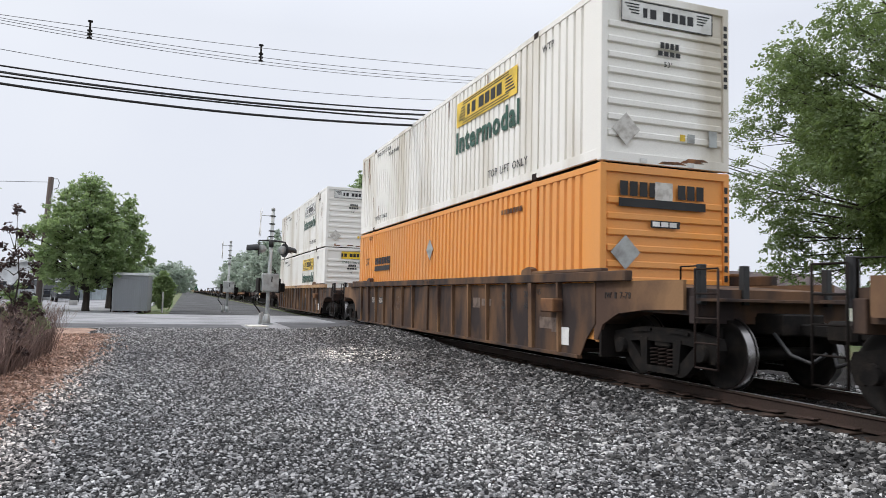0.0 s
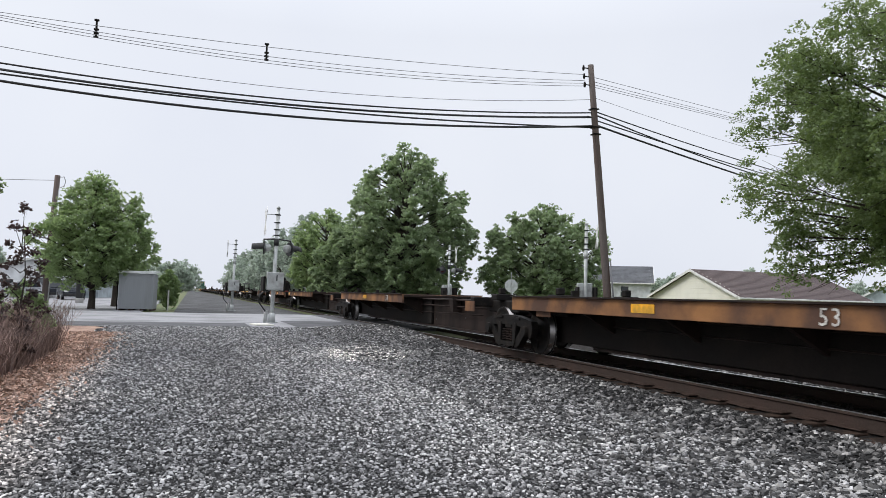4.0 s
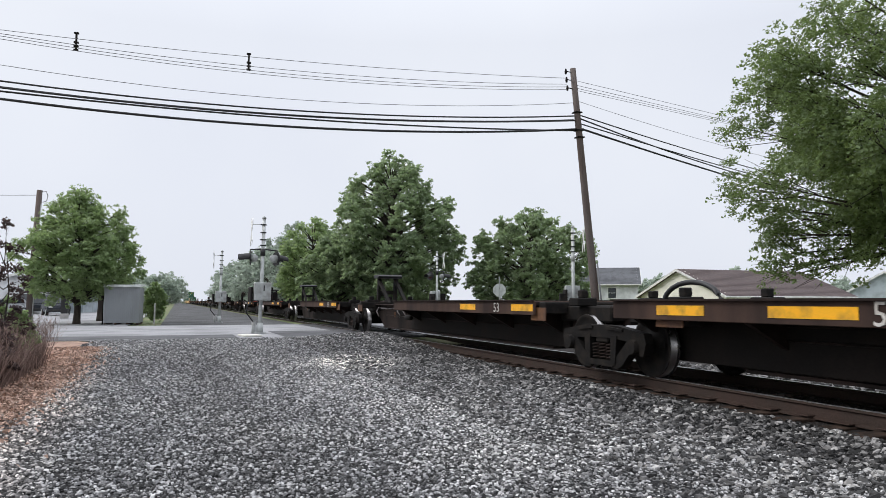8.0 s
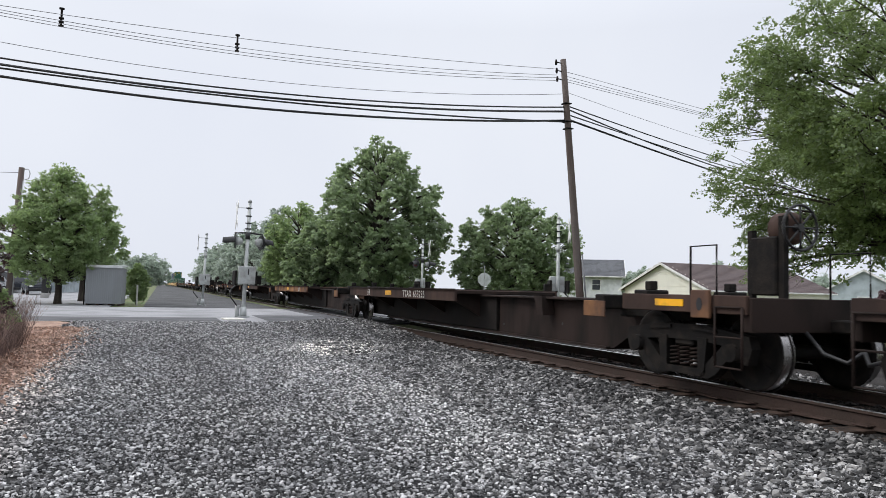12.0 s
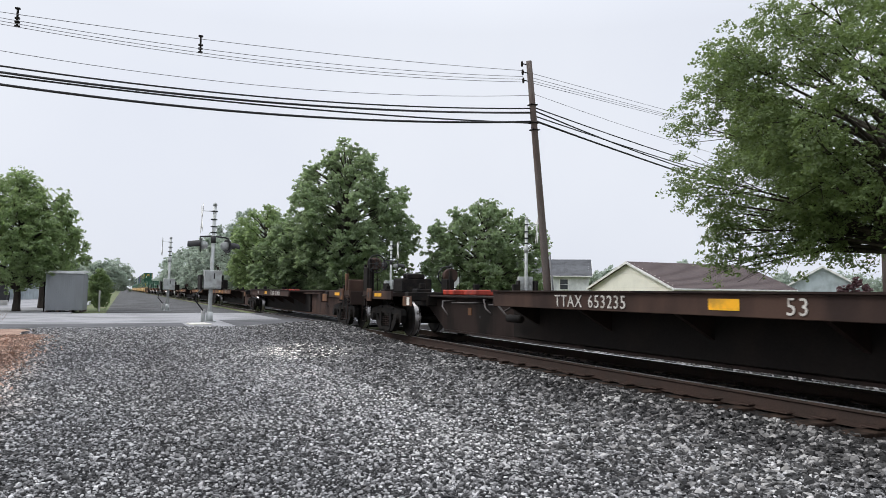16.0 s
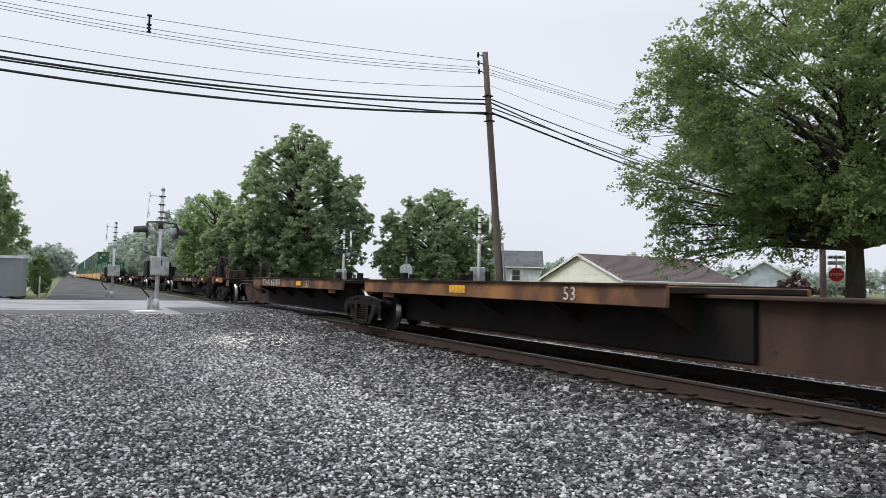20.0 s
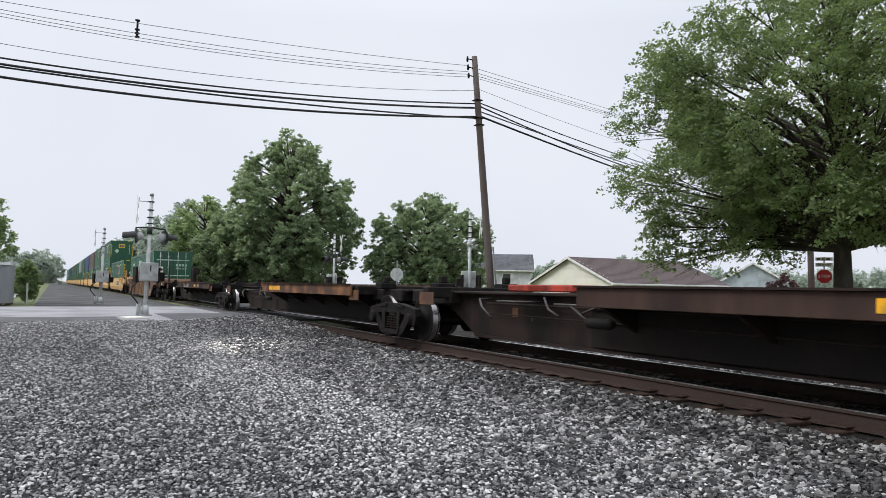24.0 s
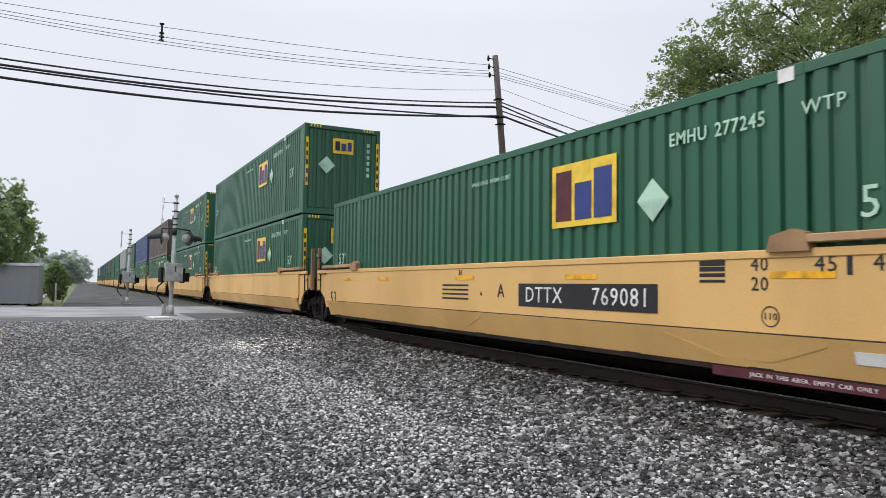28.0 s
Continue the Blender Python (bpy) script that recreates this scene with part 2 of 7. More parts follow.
LANES = ((3.9, 15.9, 1.25, 1.9, (3.4, 3.3, 3.05), 1.0), (2.8, 9.0, 1.5, 11.0, (1.4, 1.39, 1.37), 1.0), (0.6, 12.0, 0.8, 12.0, (0.82, 0.815, 0.81), 1.0), (-1.8, 8.0, 0.95, 14.0, (2.0, 1.82, 1.68), 1.0), (5.6, 9.0, 1.1, 22.0, (0.55, 0.545, 0.54), 1.0))
M = dict(
    grass=material("grass", (0.10, 0.14, 0.045), 0.9, spots=(0.17, 0.15, 0.08), scale=0.3, fine=18, bump=0.6, depth=0.04),
    # near-black bed: shade in the gaps between loose stones is put into its colour
    lot=material("shaded_gap_bed", (0.016, 0.016, 0.017), 0.9, spots=(0.032, 0.031, 0.031), amount=0.5, scale=0.35, fine=26, bump=1.0, depth=0.03, spec=0.15),
    stone=dusted(material("crushed_stone", (0.185, 0.183, 0.184), 0.5, spots=(0.24, 0.237, 0.233), amount=0.4, scale=0.35, fine=40, bump=0.4, each=0.85, rare=2.6, spec=0.4), LANES),
    ballast_stone=material("ballast_stone", (0.076, 0.073, 0.071), 0.55, spots=(0.15, 0.146, 0.14), amount=0.35, scale=0.8, fine=40, bump=0.3, each=0.85, rare=4.0, spec=0.4),
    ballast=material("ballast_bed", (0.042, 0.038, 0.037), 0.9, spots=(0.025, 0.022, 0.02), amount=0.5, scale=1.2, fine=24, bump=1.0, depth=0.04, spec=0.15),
    asphalt=material("asphalt", (0.30, 0.30, 0.31), 0.8, spots=(0.2, 0.2, 0.205), scale=0.5, fine=60, bump=0.4, depth=0.006),
    patch=material("asphalt_patch", (0.085, 0.085, 0.09), 0.8, scale=1, fine=60, bump=0.3, depth=0.005),
    concrete=material("concrete", (0.42, 0.41, 0.39), 0.85, scale=1.5, fine=50, bump=0.3, depth=0.004),
    litter=material("dry_leaf_litter", (0.44, 0.30, 0.22), 0.9, spots=(0.28, 0.175, 0.13), amount=0.6, scale=3, fine=30, bump=0.8, depth=0.03),
    pale_concrete=material("pale_concrete", (0.72, 0.70, 0.64), 0.85, spots=(0.6, 0.58, 0.52), scale=3, fine=50, bump=0.3, depth=0.004),
    litter_leaf=material("dry_leaf", (0.56, 0.41, 0.33), 0.85, spots=(0.38, 0.25, 0.19), amount=0.5, scale=2, fine=30, bump=0, each=0.5),
    rail=material("rusty_rail", (0.05, 0.036, 0.03), 0.7, 0.1, spots=(0.06, 0.04, 0.033), scale=3, fine=60, spec=0.15),
    railhead=material("polished_rail_head", (0.8, 0.8, 0.81), 0.35, 1.0, scale=6, fine=80, bump=0),
    tie=material("creosoted_timber", (0.030, 0.023, 0.019), 0.9, spots=(0.075, 0.05, 0.038), amount=0.5, scale=9, fine=30, bump=0.5, depth=0.01, spec=0.15),
    wood_pole=material("weathered_pole_wood", (0.095, 0.068, 0.058), 0.9, spots=(0.13, 0.11, 0.10), scale=3, fine=30, bump=0.5, streak=8),
    bark=material("bark", (0.045, 0.038, 0.032), 0.95, spots=(0.07, 0.06, 0.05), scale=4, fine=20, bump=0.8, depth=0.03, streak=4, spec=0.15),
    cable=material("black_cable", (0.012, 0.012, 0.013), 0.5, bump=0),
    wire=material("weathered_wire", (0.16, 0.16, 0.17), 0.6, 0.2, bump=0),
    aluminium=material("dull_aluminium", (0.52, 0.54, 0.53), 0.55, 0.25, scale=3, fine=40, bump=0.1),
    silver=material("silver_painted_steel", (0.42, 0.44, 0.43), 0.55, 0.2, spots=(0.28, 0.28, 0.27), scale=4, fine=50, bump=0.1),
    black=material("black_painted_metal", (0.015, 0.015, 0.016), 0.5, scale=4, fine=40, bump=0.1),
    white=material("white_paint", (0.78, 0.78, 0.76), 0.5, spots=(0.6, 0.59, 0.56), scale=3, fine=40, bump=0.05),
    red=material("red_sign_sheeting", (0.50, 0.015, 0.02), 0.4, scale=3, fine=40, bump=0.02),
    lens=material("dark_red_lens", (0.10, 0.01, 0.012), 0.2, scale=3, fine=40, bump=0),
    shed=material("grey_steel_cladding", (0.27, 0.285, 0.30), 0.6, 0.1, spots=(0.23, 0.24, 0.25), scale=1.5, fine=40, bump=0.1, streak=6),
    shed_trim=material("pale_steel_trim", (0.74, 0.76, 0.76), 0.5, 0.1, scale=3, fine=40, bump=0.05),
    siding=material("cream_vinyl_siding", (0.82, 0.80, 0.70), 0.6, spots=(0.76, 0.74, 0.65), scale=1, fine=40, bump=0.05),
    siding_white=material("white_vinyl_siding", (0.80, 0.81, 0.82), 0.6, scale=1, fine=40, bump=0.05),
    siding_blue=material("pale_blue_siding", (0.46, 0.52, 0.55), 0.6, scale=1, fine=40, bump=0.05),
    roof=material("brown_asphalt_shingle", (0.095, 0.07, 0.068), 0.9, spots=(0.12, 0.09, 0.085), scale=1.5, fine=30, bump=0.4, each=0.2),
    roof_grey=material("grey_asphalt_shingle", (0.12, 0.125, 0.135), 0.9, scale=1.5, fine=30, bump=0.4, each=0.2),
    glass=material("window_glass", (0.03, 0.035, 0.04), 0.08, spec=0.6, bump=0),
    wheel=material("dark_wheel_steel", (0.010, 0.009, 0.0085), 0.65, 0.1, spots=(0.024, 0.02, 0.017), scale=5, fine=60, spec=0.15),
    tread=material("polished_wheel_tread", (0.30, 0.29, 0.285), 0.3, 1.0, scale=6, fine=60, bump=0.02),
    truck=material("grimy_cast_steel", (0.009, 0.008, 0.0075), 0.75, 0.05, spots=(0.022, 0.018, 0.015), scale=5, fine=50, bump=0.3, spec=0.15),
    grime=material("road_grimed_steel", (0.030, 0.020, 0.017), 0.75, 0.1, spots=(0.011, 0.009, 0.008), scale=1.6, fine=40, bump=0.1, streak=3, spec=0.15),
    rust=material("rust_brown_steel", (0.078, 0.047, 0.036), 0.75, 0.1, spots=(0.034, 0.023, 0.02), amount=0.5, scale=1.3, fine=40, bump=0.1, streak=3, spec=0.15),
    deck_tan=material("faded_tan_steel", (0.30, 0.145, 0.06), 0.75, spots=(0.09, 0.052, 0.038), amount=0.7, scale=1.6, fine=40, bump=0.1, streak=1, spec=0.15),
    well_brown=material("faded_brown_well_paint", (0.042, 0.032, 0.030), 0.7, spots=(0.155, 0.088, 0.05), amount=0.42, scale=1.5, fine=30, bump=0.08, streak=2.6, spec=0.15),
    well_faded=material("sun_faded_brown_well_paint", (0.215, 0.132, 0.084), 0.7, spots=(0.12, 0.076, 0.054), amount=0.45, scale=0.7, fine=30, bump=0.1, streak=1.8, spec=0.15),
    well_chord=material("tan_chord_paint", (0.46, 0.285, 0.14), 0.65, spots=(0.30, 0.17, 0.085), amount=0.4, scale=1.0, fine=30, bump=0.1, streak=1.2),
    far_ballast=material("grey_far_ballast", (0.115, 0.115, 0.118), 0.9, spots=(0.07, 0.07, 0.07), amount=0.5, scale=0.4, fine=20, bump=1.0, depth=0.03, spec=0.15),
    well_post=material("brown_post_paint", (0.37, 0.225, 0.12), 0.7, spots=(0.14, 0.09, 0.062), amount=0.45, scale=1.2, fine=30, bump=0.1, streak=1.5, spec=0.15),
    well_tan=material("faded_tan_well_paint", (0.26, 0.15, 0.078), 0.7, spots=(0.085, 0.053, 0.04), amount=0.55, scale=1.0, fine=30, bump=0.1, streak=1.5, spec=0.15),
    well_yellow=material("yellow_well_paint", (0.68, 0.42, 0.15), 0.55, spots=(0.58, 0.35, 0.125), amount=0.4, scale=0.8, fine=40, bump=0.05, streak=3),
    reflector=material("yellow_reflective_tape", (0.90, 0.44, 0.008), 0.4, spots=(0.5, 0.26, 0.02), scale=5, fine=60, bump=0.02),
    chalk=material("white_stencil_paint", (0.62, 0.60, 0.56), 0.6, spots=(0.4, 0.37, 0.33), scale=8, fine=60, bump=0),
    rust_stain=material("rust_stain", (0.30, 0.13, 0.05), 0.8, spots=(0.10, 0.05, 0.03), amount=0.5, scale=6, fine=40, bump=0.1),
    # near-black that carries the shade under decks and inside the well ends
    soot=material("shade_black_steel", (0.013, 0.011, 0.010), 0.85, spots=(0.02, 0.016, 0.014), scale=1.5, fine=40, spec=0.15),
    tank=material("dull_grey_tank", (0.13, 0.125, 0.12), 0.6, 0.2, spots=(0.06, 0.055, 0.05), scale=4, fine=40),
    dull_rod=material("dull_steel_rod", (0.054, 0.048, 0.045), 0.5, 0.3, spots=(0.04, 0.03, 0.026), scale=4, fine=40, bump=0.1),
    ink=material("black_stencil_paint", (0.012, 0.012, 0.014), 0.6, bump=0),
    c_white=material("white_container_paint", (0.86, 0.84, 0.79), 0.5, spots=(0.62, 0.57, 0.48), amount=0.3, scale=0.9, fine=50, bump=0.03, streak=7),
    c_orange=material("orange_container_paint", (0.79, 0.315, 0.062), 0.5, spots=(0.74, 0.33, 0.10), amount=0.4, scale=0.8, fine=50, bump=0.03, streak=7),
    c_green=material("green_container_paint", (0.013, 0.101, 0.051), 0.45, spots=(0.02, 0.09, 0.049), amount=0.4, scale=0.8, fine=50, bump=0.03, streak=7),
    c_blue=material("blue_container_paint", (0.03, 0.055, 0.19), 0.45, spots=(0.04, 0.06, 0.16), amount=0.4, scale=0.8, fine=50, bump=0.03, streak=7),
    c_brown=material("brown_container_paint", (0.11, 0.075, 0.065), 0.5, spots=(0.09, 0.06, 0.05), amount=0.4, scale=0.8, fine=50, bump=0.03, streak=7),
    c_grey=material("grey_container_paint", (0.36, 0.38, 0.38), 0.5, spots=(0.3, 0.3, 0.3), amount=0.4, scale=0.8, fine=50, bump=0.03, streak=7),
    yellow=material("yellow_decal", (0.83, 0.56, 0.04), 0.45, scale=3, fine=60, bump=0),
    green_ink=material("green_lettering", (0.008, 0.075, 0.045), 0.5, bump=0),
    blue_ink=material("blue_lettering", (0.02, 0.04, 0.20), 0.5, bump=0),
    bottom_red=material("dull_maroon_paint", (0.085, 0.012, 0.02), 0.6, scale=3, fine=40, bump=0.03),
    stencil=material("faded_stencil", (0.17, 0.125, 0.10), 0.7, spots=(0.10, 0.07, 0.055), scale=8, fine=60, bump=0),
    maroon=material("maroon_lettering", (0.24, 0.01, 0.03), 0.5, bump=0),
    mint=material("pale_green_lettering", (0.45, 0.68, 0.52), 0.5, bump=0),
    box_red=material("faded_bright_red_paint", (0.46, 0.055, 0.032), 0.55, spots=(0.22, 0.04, 0.03), amount=0.5, scale=4, fine=40, bump=0.08, spec=0.2),
    hose=material("red_painted_steel", (0.20, 0.035, 0.03), 0.6, spots=(0.10, 0.025, 0.022), scale=4, fine=40, bump=0.1),
    leaf_dark=leaf_material("maple_leaf", (0.122, 0.17, 0.07), (0.32, 0.43, 0.13)),
    # the next leaf colours are lightened to carry the haze of distance
    leaf_mid=leaf_material("broad_leaf", (0.195, 0.25, 0.155), (0.44, 0.56, 0.28), 0.5),
    leaf_light=leaf_material("pale_green_leaf", (0.195, 0.258, 0.135), (0.43, 0.56, 0.23), 0.5),
    # strongest haze tint, painted into the leaves of the farthest trees
    leaf_far=leaf_material("haze_paled_leaf", (0.32, 0.37, 0.32), (0.58, 0.66, 0.55), 0.5),
    leaf_plum=leaf_material("plum_leaf", (0.12, 0.065, 0.07), (0.16, 0.07, 0.075)),
    dry_stem=material("dry_stem", (0.27, 0.19, 0.16), 0.9, spots=(0.15, 0.10, 0.085), scale=2, fine=20, bump=0, each=0.5),
    dead_leaf=leaf_material("withered_leaf", (0.055, 0.035, 0.035), (0.08, 0.04, 0.03)),
    car_silver=material("silver_car_paint", (0.55, 0.56, 0.58), 0.3, 0.5, bump=0),
    car_dark=material("dark_car_paint", (0.035, 0.04, 0.05), 0.25, 0.3, bump=0),
    tyre=material("tyre_rubber", (0.015, 0.015, 0.015), 0.9, bump=0.1),
)


# ---- mesh helpers ----
def box(bm, x0, x1, y0, y1, z0, z1, bevel=0.0):
    vs = [bm.verts.new((x, y, z)) for x in (x0, x1) for y in (y0, y1) for z in (z0, z1)]
    fs = [bm.faces.new([vs[i] for i in q]) for q in ((0, 1, 3, 2), (4, 6, 7, 5), (0, 4, 5, 1), (2, 3, 7, 6), (0, 2, 6, 4), (1, 5, 7, 3))]
    if bevel:
        es = list({e for f in fs for e in f.edges})
        bmesh.ops.bevel(bm, geom=es, offset=bevel, segments=1, affect="EDGES")
    return bm


def tube(bm, points, radii, n=8, caps=True):
    """A round bar along points."""
    rings = []
    points = [Vector(p) for p in points]
    if not hasattr(radii, "__len__"):
        radii = [radii] * len(points)
    for i, p in enumerate(points):
        d = (points[min(i + 1, len(points) - 1)] - points[max(i - 1, 0)]).normalized()
        a = d.cross(Vector((0, 0, 1)) if abs(d.z) < 0.9 else Vector((0, 1, 0))).normalized()
        b = d.cross(a)
        rings.append([bm.verts.new(p + (a * math.cos(k * 2 * math.pi / n) + b * math.sin(k * 2 * math.pi / n)) * radii[i]) for k in range(n)])
    for r, s in zip(rings, rings[1:]):
        for k in range(n):
            f = bm.faces.new((r[k], r[(k + 1) % n], s[(k + 1) % n], s[k]))
            f.smooth = True
    if caps:
        bm.faces.new(rings[0][::-1])
        bm.faces.new(rings[-1])
    return bm


def prism(bm, outline, a, b, axis="x"):
    """An outline, extruded from a to b along an axis; the outline's pairs are the two other axes in order."""
    def put(u, v, w):
        return {"x": (w, u, v), "y": (u, w, v), "z": (u, v, w)}[axis]
    p = [bm.verts.new(put(u, v, a)) for u, v in outline]
    q = [bm.verts.new(put(u, v, b)) for u, v in outline]
    k = len(outline)
    bm.faces.new(p)
    bm.faces.new(q[::-1])
    for i in range(k):
        bm.faces.new((p[i], q[i], q[(i + 1) % k], p[(i + 1) % k]))
    return bm


def mesh_of(name, bm, mat):
    bmesh.ops.recalc_face_normals(bm, faces=bm.faces)
    me = bpy.data.meshes.new(name)
    bm.to_mesh(me)
    bm.free()
    me.materials.append(mat)
    return me


def part(name, bm, mat, parent, label=""):
    """One mesh under a thing or under a part."""
    ob = new(name, mesh_of(name, bm, mat))
    ob.parent = parent
    return tagged(ob, label)


def piece(name, me, parent, m):
    """One more object on a shared mesh."""
    ob = new(name, me)
    ob.parent = parent
    ob.matrix_basis = m
    return ob


def thing(name, m, label, category, group="", kind=""):
    ob = new(name)
    ob.matrix_basis = m
    return tagged(ob, label, category, group, kind)


def solid(name, bm, mat, label, category, group="", kind="", m=None):
    ob = new(name, mesh_of(name, bm, mat))
    if m is not None:
        ob.matrix_basis = m
    return tagged(ob, label, category, group, kind)


def sheet_mesh(name, verts, faces, mat, smooth=False):
    me = bpy.data.meshes.new(name)
    verts, faces = np.asarray(verts, dtype=np.float32), np.asarray(faces, dtype=np.int32)
    k = faces.shape[1]
    me.vertices.add(len(verts))
    me.vertices.foreach_set("co", verts.ravel())
    me.loops.add(faces.size)
    me.loops.foreach_set("vertex_index", faces.ravel())
    me.polygons.add(len(faces))
    me.polygons.foreach_set("loop_start", np.arange(len(faces), dtype=np.int32) * k)
    me.polygons.foreach_set("use_smooth", np.full(len(faces), smooth))
    me.update()
    me.validate()
    me.materials.append(mat)
    return me


def lettering(name, text, size, mat, parent, m, label="", squash=1.0, bold=0.0):
    """Flat painted letters in the built-in font, read from their front."""
    cu = bpy.data.curves.new(name, "FONT")
    cu.body, cu.size, cu.align_x, cu.align_y, cu.extrude = text, size, "CENTER", "CENTER", 0.002
    cu.space_character, cu.space_word = 1.12, 1.5
    cu.resolution_u, cu.offset = 2, bold
    tmp = bpy.data.objects.new(name, cu)
    me = bpy.data.meshes.new_from_object(tmp)
    bpy.data.objects.remove(tmp)
    me.materials.clear()
    me.materials.append(mat)
    ob = new(name, me)
    ob.parent = parent
    ob.matrix_basis = m @ Matrix.Diagonal((squash, 1, 1, 1))
    return tagged(ob, label)


# painted faces: the side that looks to -x, and the end that looks to -y
def on_side(x, y, z):
    return pose(x, y, z, 90, 0, -90)


def on_end(x, y, z):
    return pose(x, y, z, 90, 0, 0)


def plate(name, y0, y1, z0, z1, x, mat, parent, label="", thick=0.006):
    return part(name, box(bmesh.new(), x - thick, x, y0, y1, z0, z1), mat, parent, label)


def end_plate(name, x0, x1, z0, z1, y, mat, parent, label="", thick=0.006):
    return part(name, box(bmesh.new(), x0, x1, y - thick, y, z0, z1), mat, parent, label)


# ---- ground, road and track ----
TRACK_X = 7.5


def ground_height(x, y):
    """The lot lies a little below the road, which meets the rails level."""
    rise = min(1.0, max(0.0, (y - 14.0) / 8.0))
    return -0.32 + 0.27 * rise * rise * (3 - 2 * rise)


def strip(name, xs, ys, lift, mat, label, category):
    """A ground sheet over a net of lines; lift(x, y) gives its height."""
    v = [(x, y, lift(x, y)) for y in ys for x in xs]
    k = len(xs)
    f = [(j * k + i, j * k + i + 1, (j + 1) * k + i + 1, (j + 1) * k + i) for j in range(len(ys) - 1) for i in range(k - 1)]
    return tagged(new(name, sheet_mesh(name, v, f, mat, True)), label, category, "", "structure")


far_lines = [-3000, -1200, -500, -200, -80, -30] + [i * 2.0 for i in range(-10, 31)] + [80, 120, 200, 400, 800, 1500, 3000]
strip("ground", far_lines, far_lines, lambda x, y: ground_height(x, y) - 0.06, M["grass"], "patchy green grass and soil around the crossing", "ground")


def lot_height(x, y):
    bed = max(0.0, min(1.0, (x - 3.6) / 2.0)) * 0.13 if y < 23 else 0.0
    return ground_height(x, y) + bed + 0.012 * noise.noise((x * 0.5, y * 0.5, 0)) + (0.012 if y < 22 else 0.0)


lot_x = [-2.6, -2.3] + [-2.2 + i * 0.5 for i in range(1, 17)]
strip("gravel_lot", lot_x, [-12, -8, -4, -2] + [i * 0.75 for i in range(0, 32)], lot_height, M["lot"], "crushed-stone lot beside the railway track, near-black for shaded gaps between its stones", "gravel lot")


def bed_height(x, y):
    d = abs(x - TRACK_X)
    return -0.2 if d < 1.35 else max(ground_height(x, y) - 0.02, -0.2 - (d - 1.35) * 0.14)


bed_x = [TRACK_X + d for d in (-3.3, -2.8, -2.3, -1.9, -1.5, -0.8, 0, 0.8, 1.5, 1.9, 2.3, 2.8, 3.3, 5.5, 7.5)]
strip("track_bed", bed_x, [-700, -200, -60, -20, -8] + [i * 1.5 for i in range(-4, 16)] + [23.4], bed_height, M["ballast"], "dark ballast under the rails", "ballast")
strip("track_bed_beyond", [-0.7, 0.6, 2.0, 3.4] + bed_x, [36.6, 45, 60, 90, 140, 220, 400, 900], lambda x, y: bed_height(x, y) if x > 4.3 else -0.07, M["far_ballast"], "dark ballast strip running into the haze", "ballast")
strip("road", [-3000, -400, -60, -20, -8, -3, 0, 3, 5.4, 6.2, 9, 12, 20, 60, 400, 3000], [23.3, 26, 30, 33, 36.8], lambda x, y: -0.035, M["asphalt"], "worn grey asphalt road over the level crossing", "road")
for x0, x1, y0, y1 in ((3.4, 5.9, 23.6, 28.4), (-9.0, 1.9, 23.5, 26.0)):
    solid("asphalt_patch", box(bmesh.new(), x0, x1, y0, y1, -0.034, -0.028), M["patch"], "darker asphalt patch in the road", "asphalt patch", "", "structure")
strip("far_yard", [-40, -20, -9, -5, -2.2], [37.2, 44, 52, 70, 90], lambda x, y: -0.06, M["asphalt"], "pale asphalt yard behind the shed", "yard")
strip("leaf_litter", [-9, -5, -3.4, -2.6, -1.95], [-12, -6, -2, 2, 5, 8, 11, 14, 17, 20, 22.5], lambda x, y: ground_height(x, y) + (0.045 if x < -2.2 else 0.0) + 0.03 * noise.noise((x, y, 3)), M["litter"], "dry brown leaf litter along the bushes", "leaf litter")


def rail_line(x, name):
    root = thing(name, pose(x, 0, 0), "rusty brown steel rail with a polished head", "rail", "rails of the track")
    bm = bmesh.new()
    prism(bm, [(-0.07, -0.175), (0.07, -0.175), (0.07, -0.162), (0.012, -0.145), (0.012, -0.045), (0.035, -0.03), (0.035, -0.002), (-0.035, -0.002), (-0.035, -0.03), (-0.012, -0.045), (-0.012, -0.145), (-0.07, -0.162)], -700, 900, "y")
    part("rail_web", bm, M["rail"], root)
    part("rail_head", box(bmesh.new(), -0.03, 0.03, -700, 900, -0.0015, 0.001), M["railhead"], root, "bright worn running surface")
    return root


for dx in (-0.755, 0.755):
    rail_line(TRACK_X + dx, "rail")

track_ties = thing("sleepers", pose(TRACK_X, 0, 0), "dark creosoted timber sleepers half buried in ballast", "sleepers", "", "structure")
tie_mesh = mesh_of("sleeper", box(bmesh.new(), -1.32, 1.32, -0.115, 0.115, -0.32, -0.165, 0.008), M["tie"])
plate_mesh = mesh_of("tie_plate", box(bmesh.new(), -0.17, 0.17, -0.09, 0.09, -0.158, -0.143, 0.004), M["rail"])
for i in range(-10, 46):
    y = i * 0.51
    sleeper = piece("sleeper", tie_mesh, track_ties, pose(random.uniform(-0.05, 0.05), y, random.uniform(-0.03, 0.0), 0, random.uniform(-0.6, 0.6), random.uniform(-2.5, 2.5)))
    for dx in (-0.755, 0.755):
        piece("tie_plate", plate_mesh, sleeper, pose(dx, 0, 0.012))
crossing_deck = thing("crossing_panels", pose(TRACK_X, 0, 0), "dark rubber and asphalt panels between the rails", "crossing panels", "", "structure")
for x0, x1 in ((-0.68, 0.68), (0.84, 1.6), (-1.6, -0.84)):
    for k in range(6):
        part("panel", box(bmesh.new(), x0, x1, 23.4 + k * 2.2, 25.57 + k * 2.2, -0.1, -0.02, 0.01), M["patch"], crossing_deck)
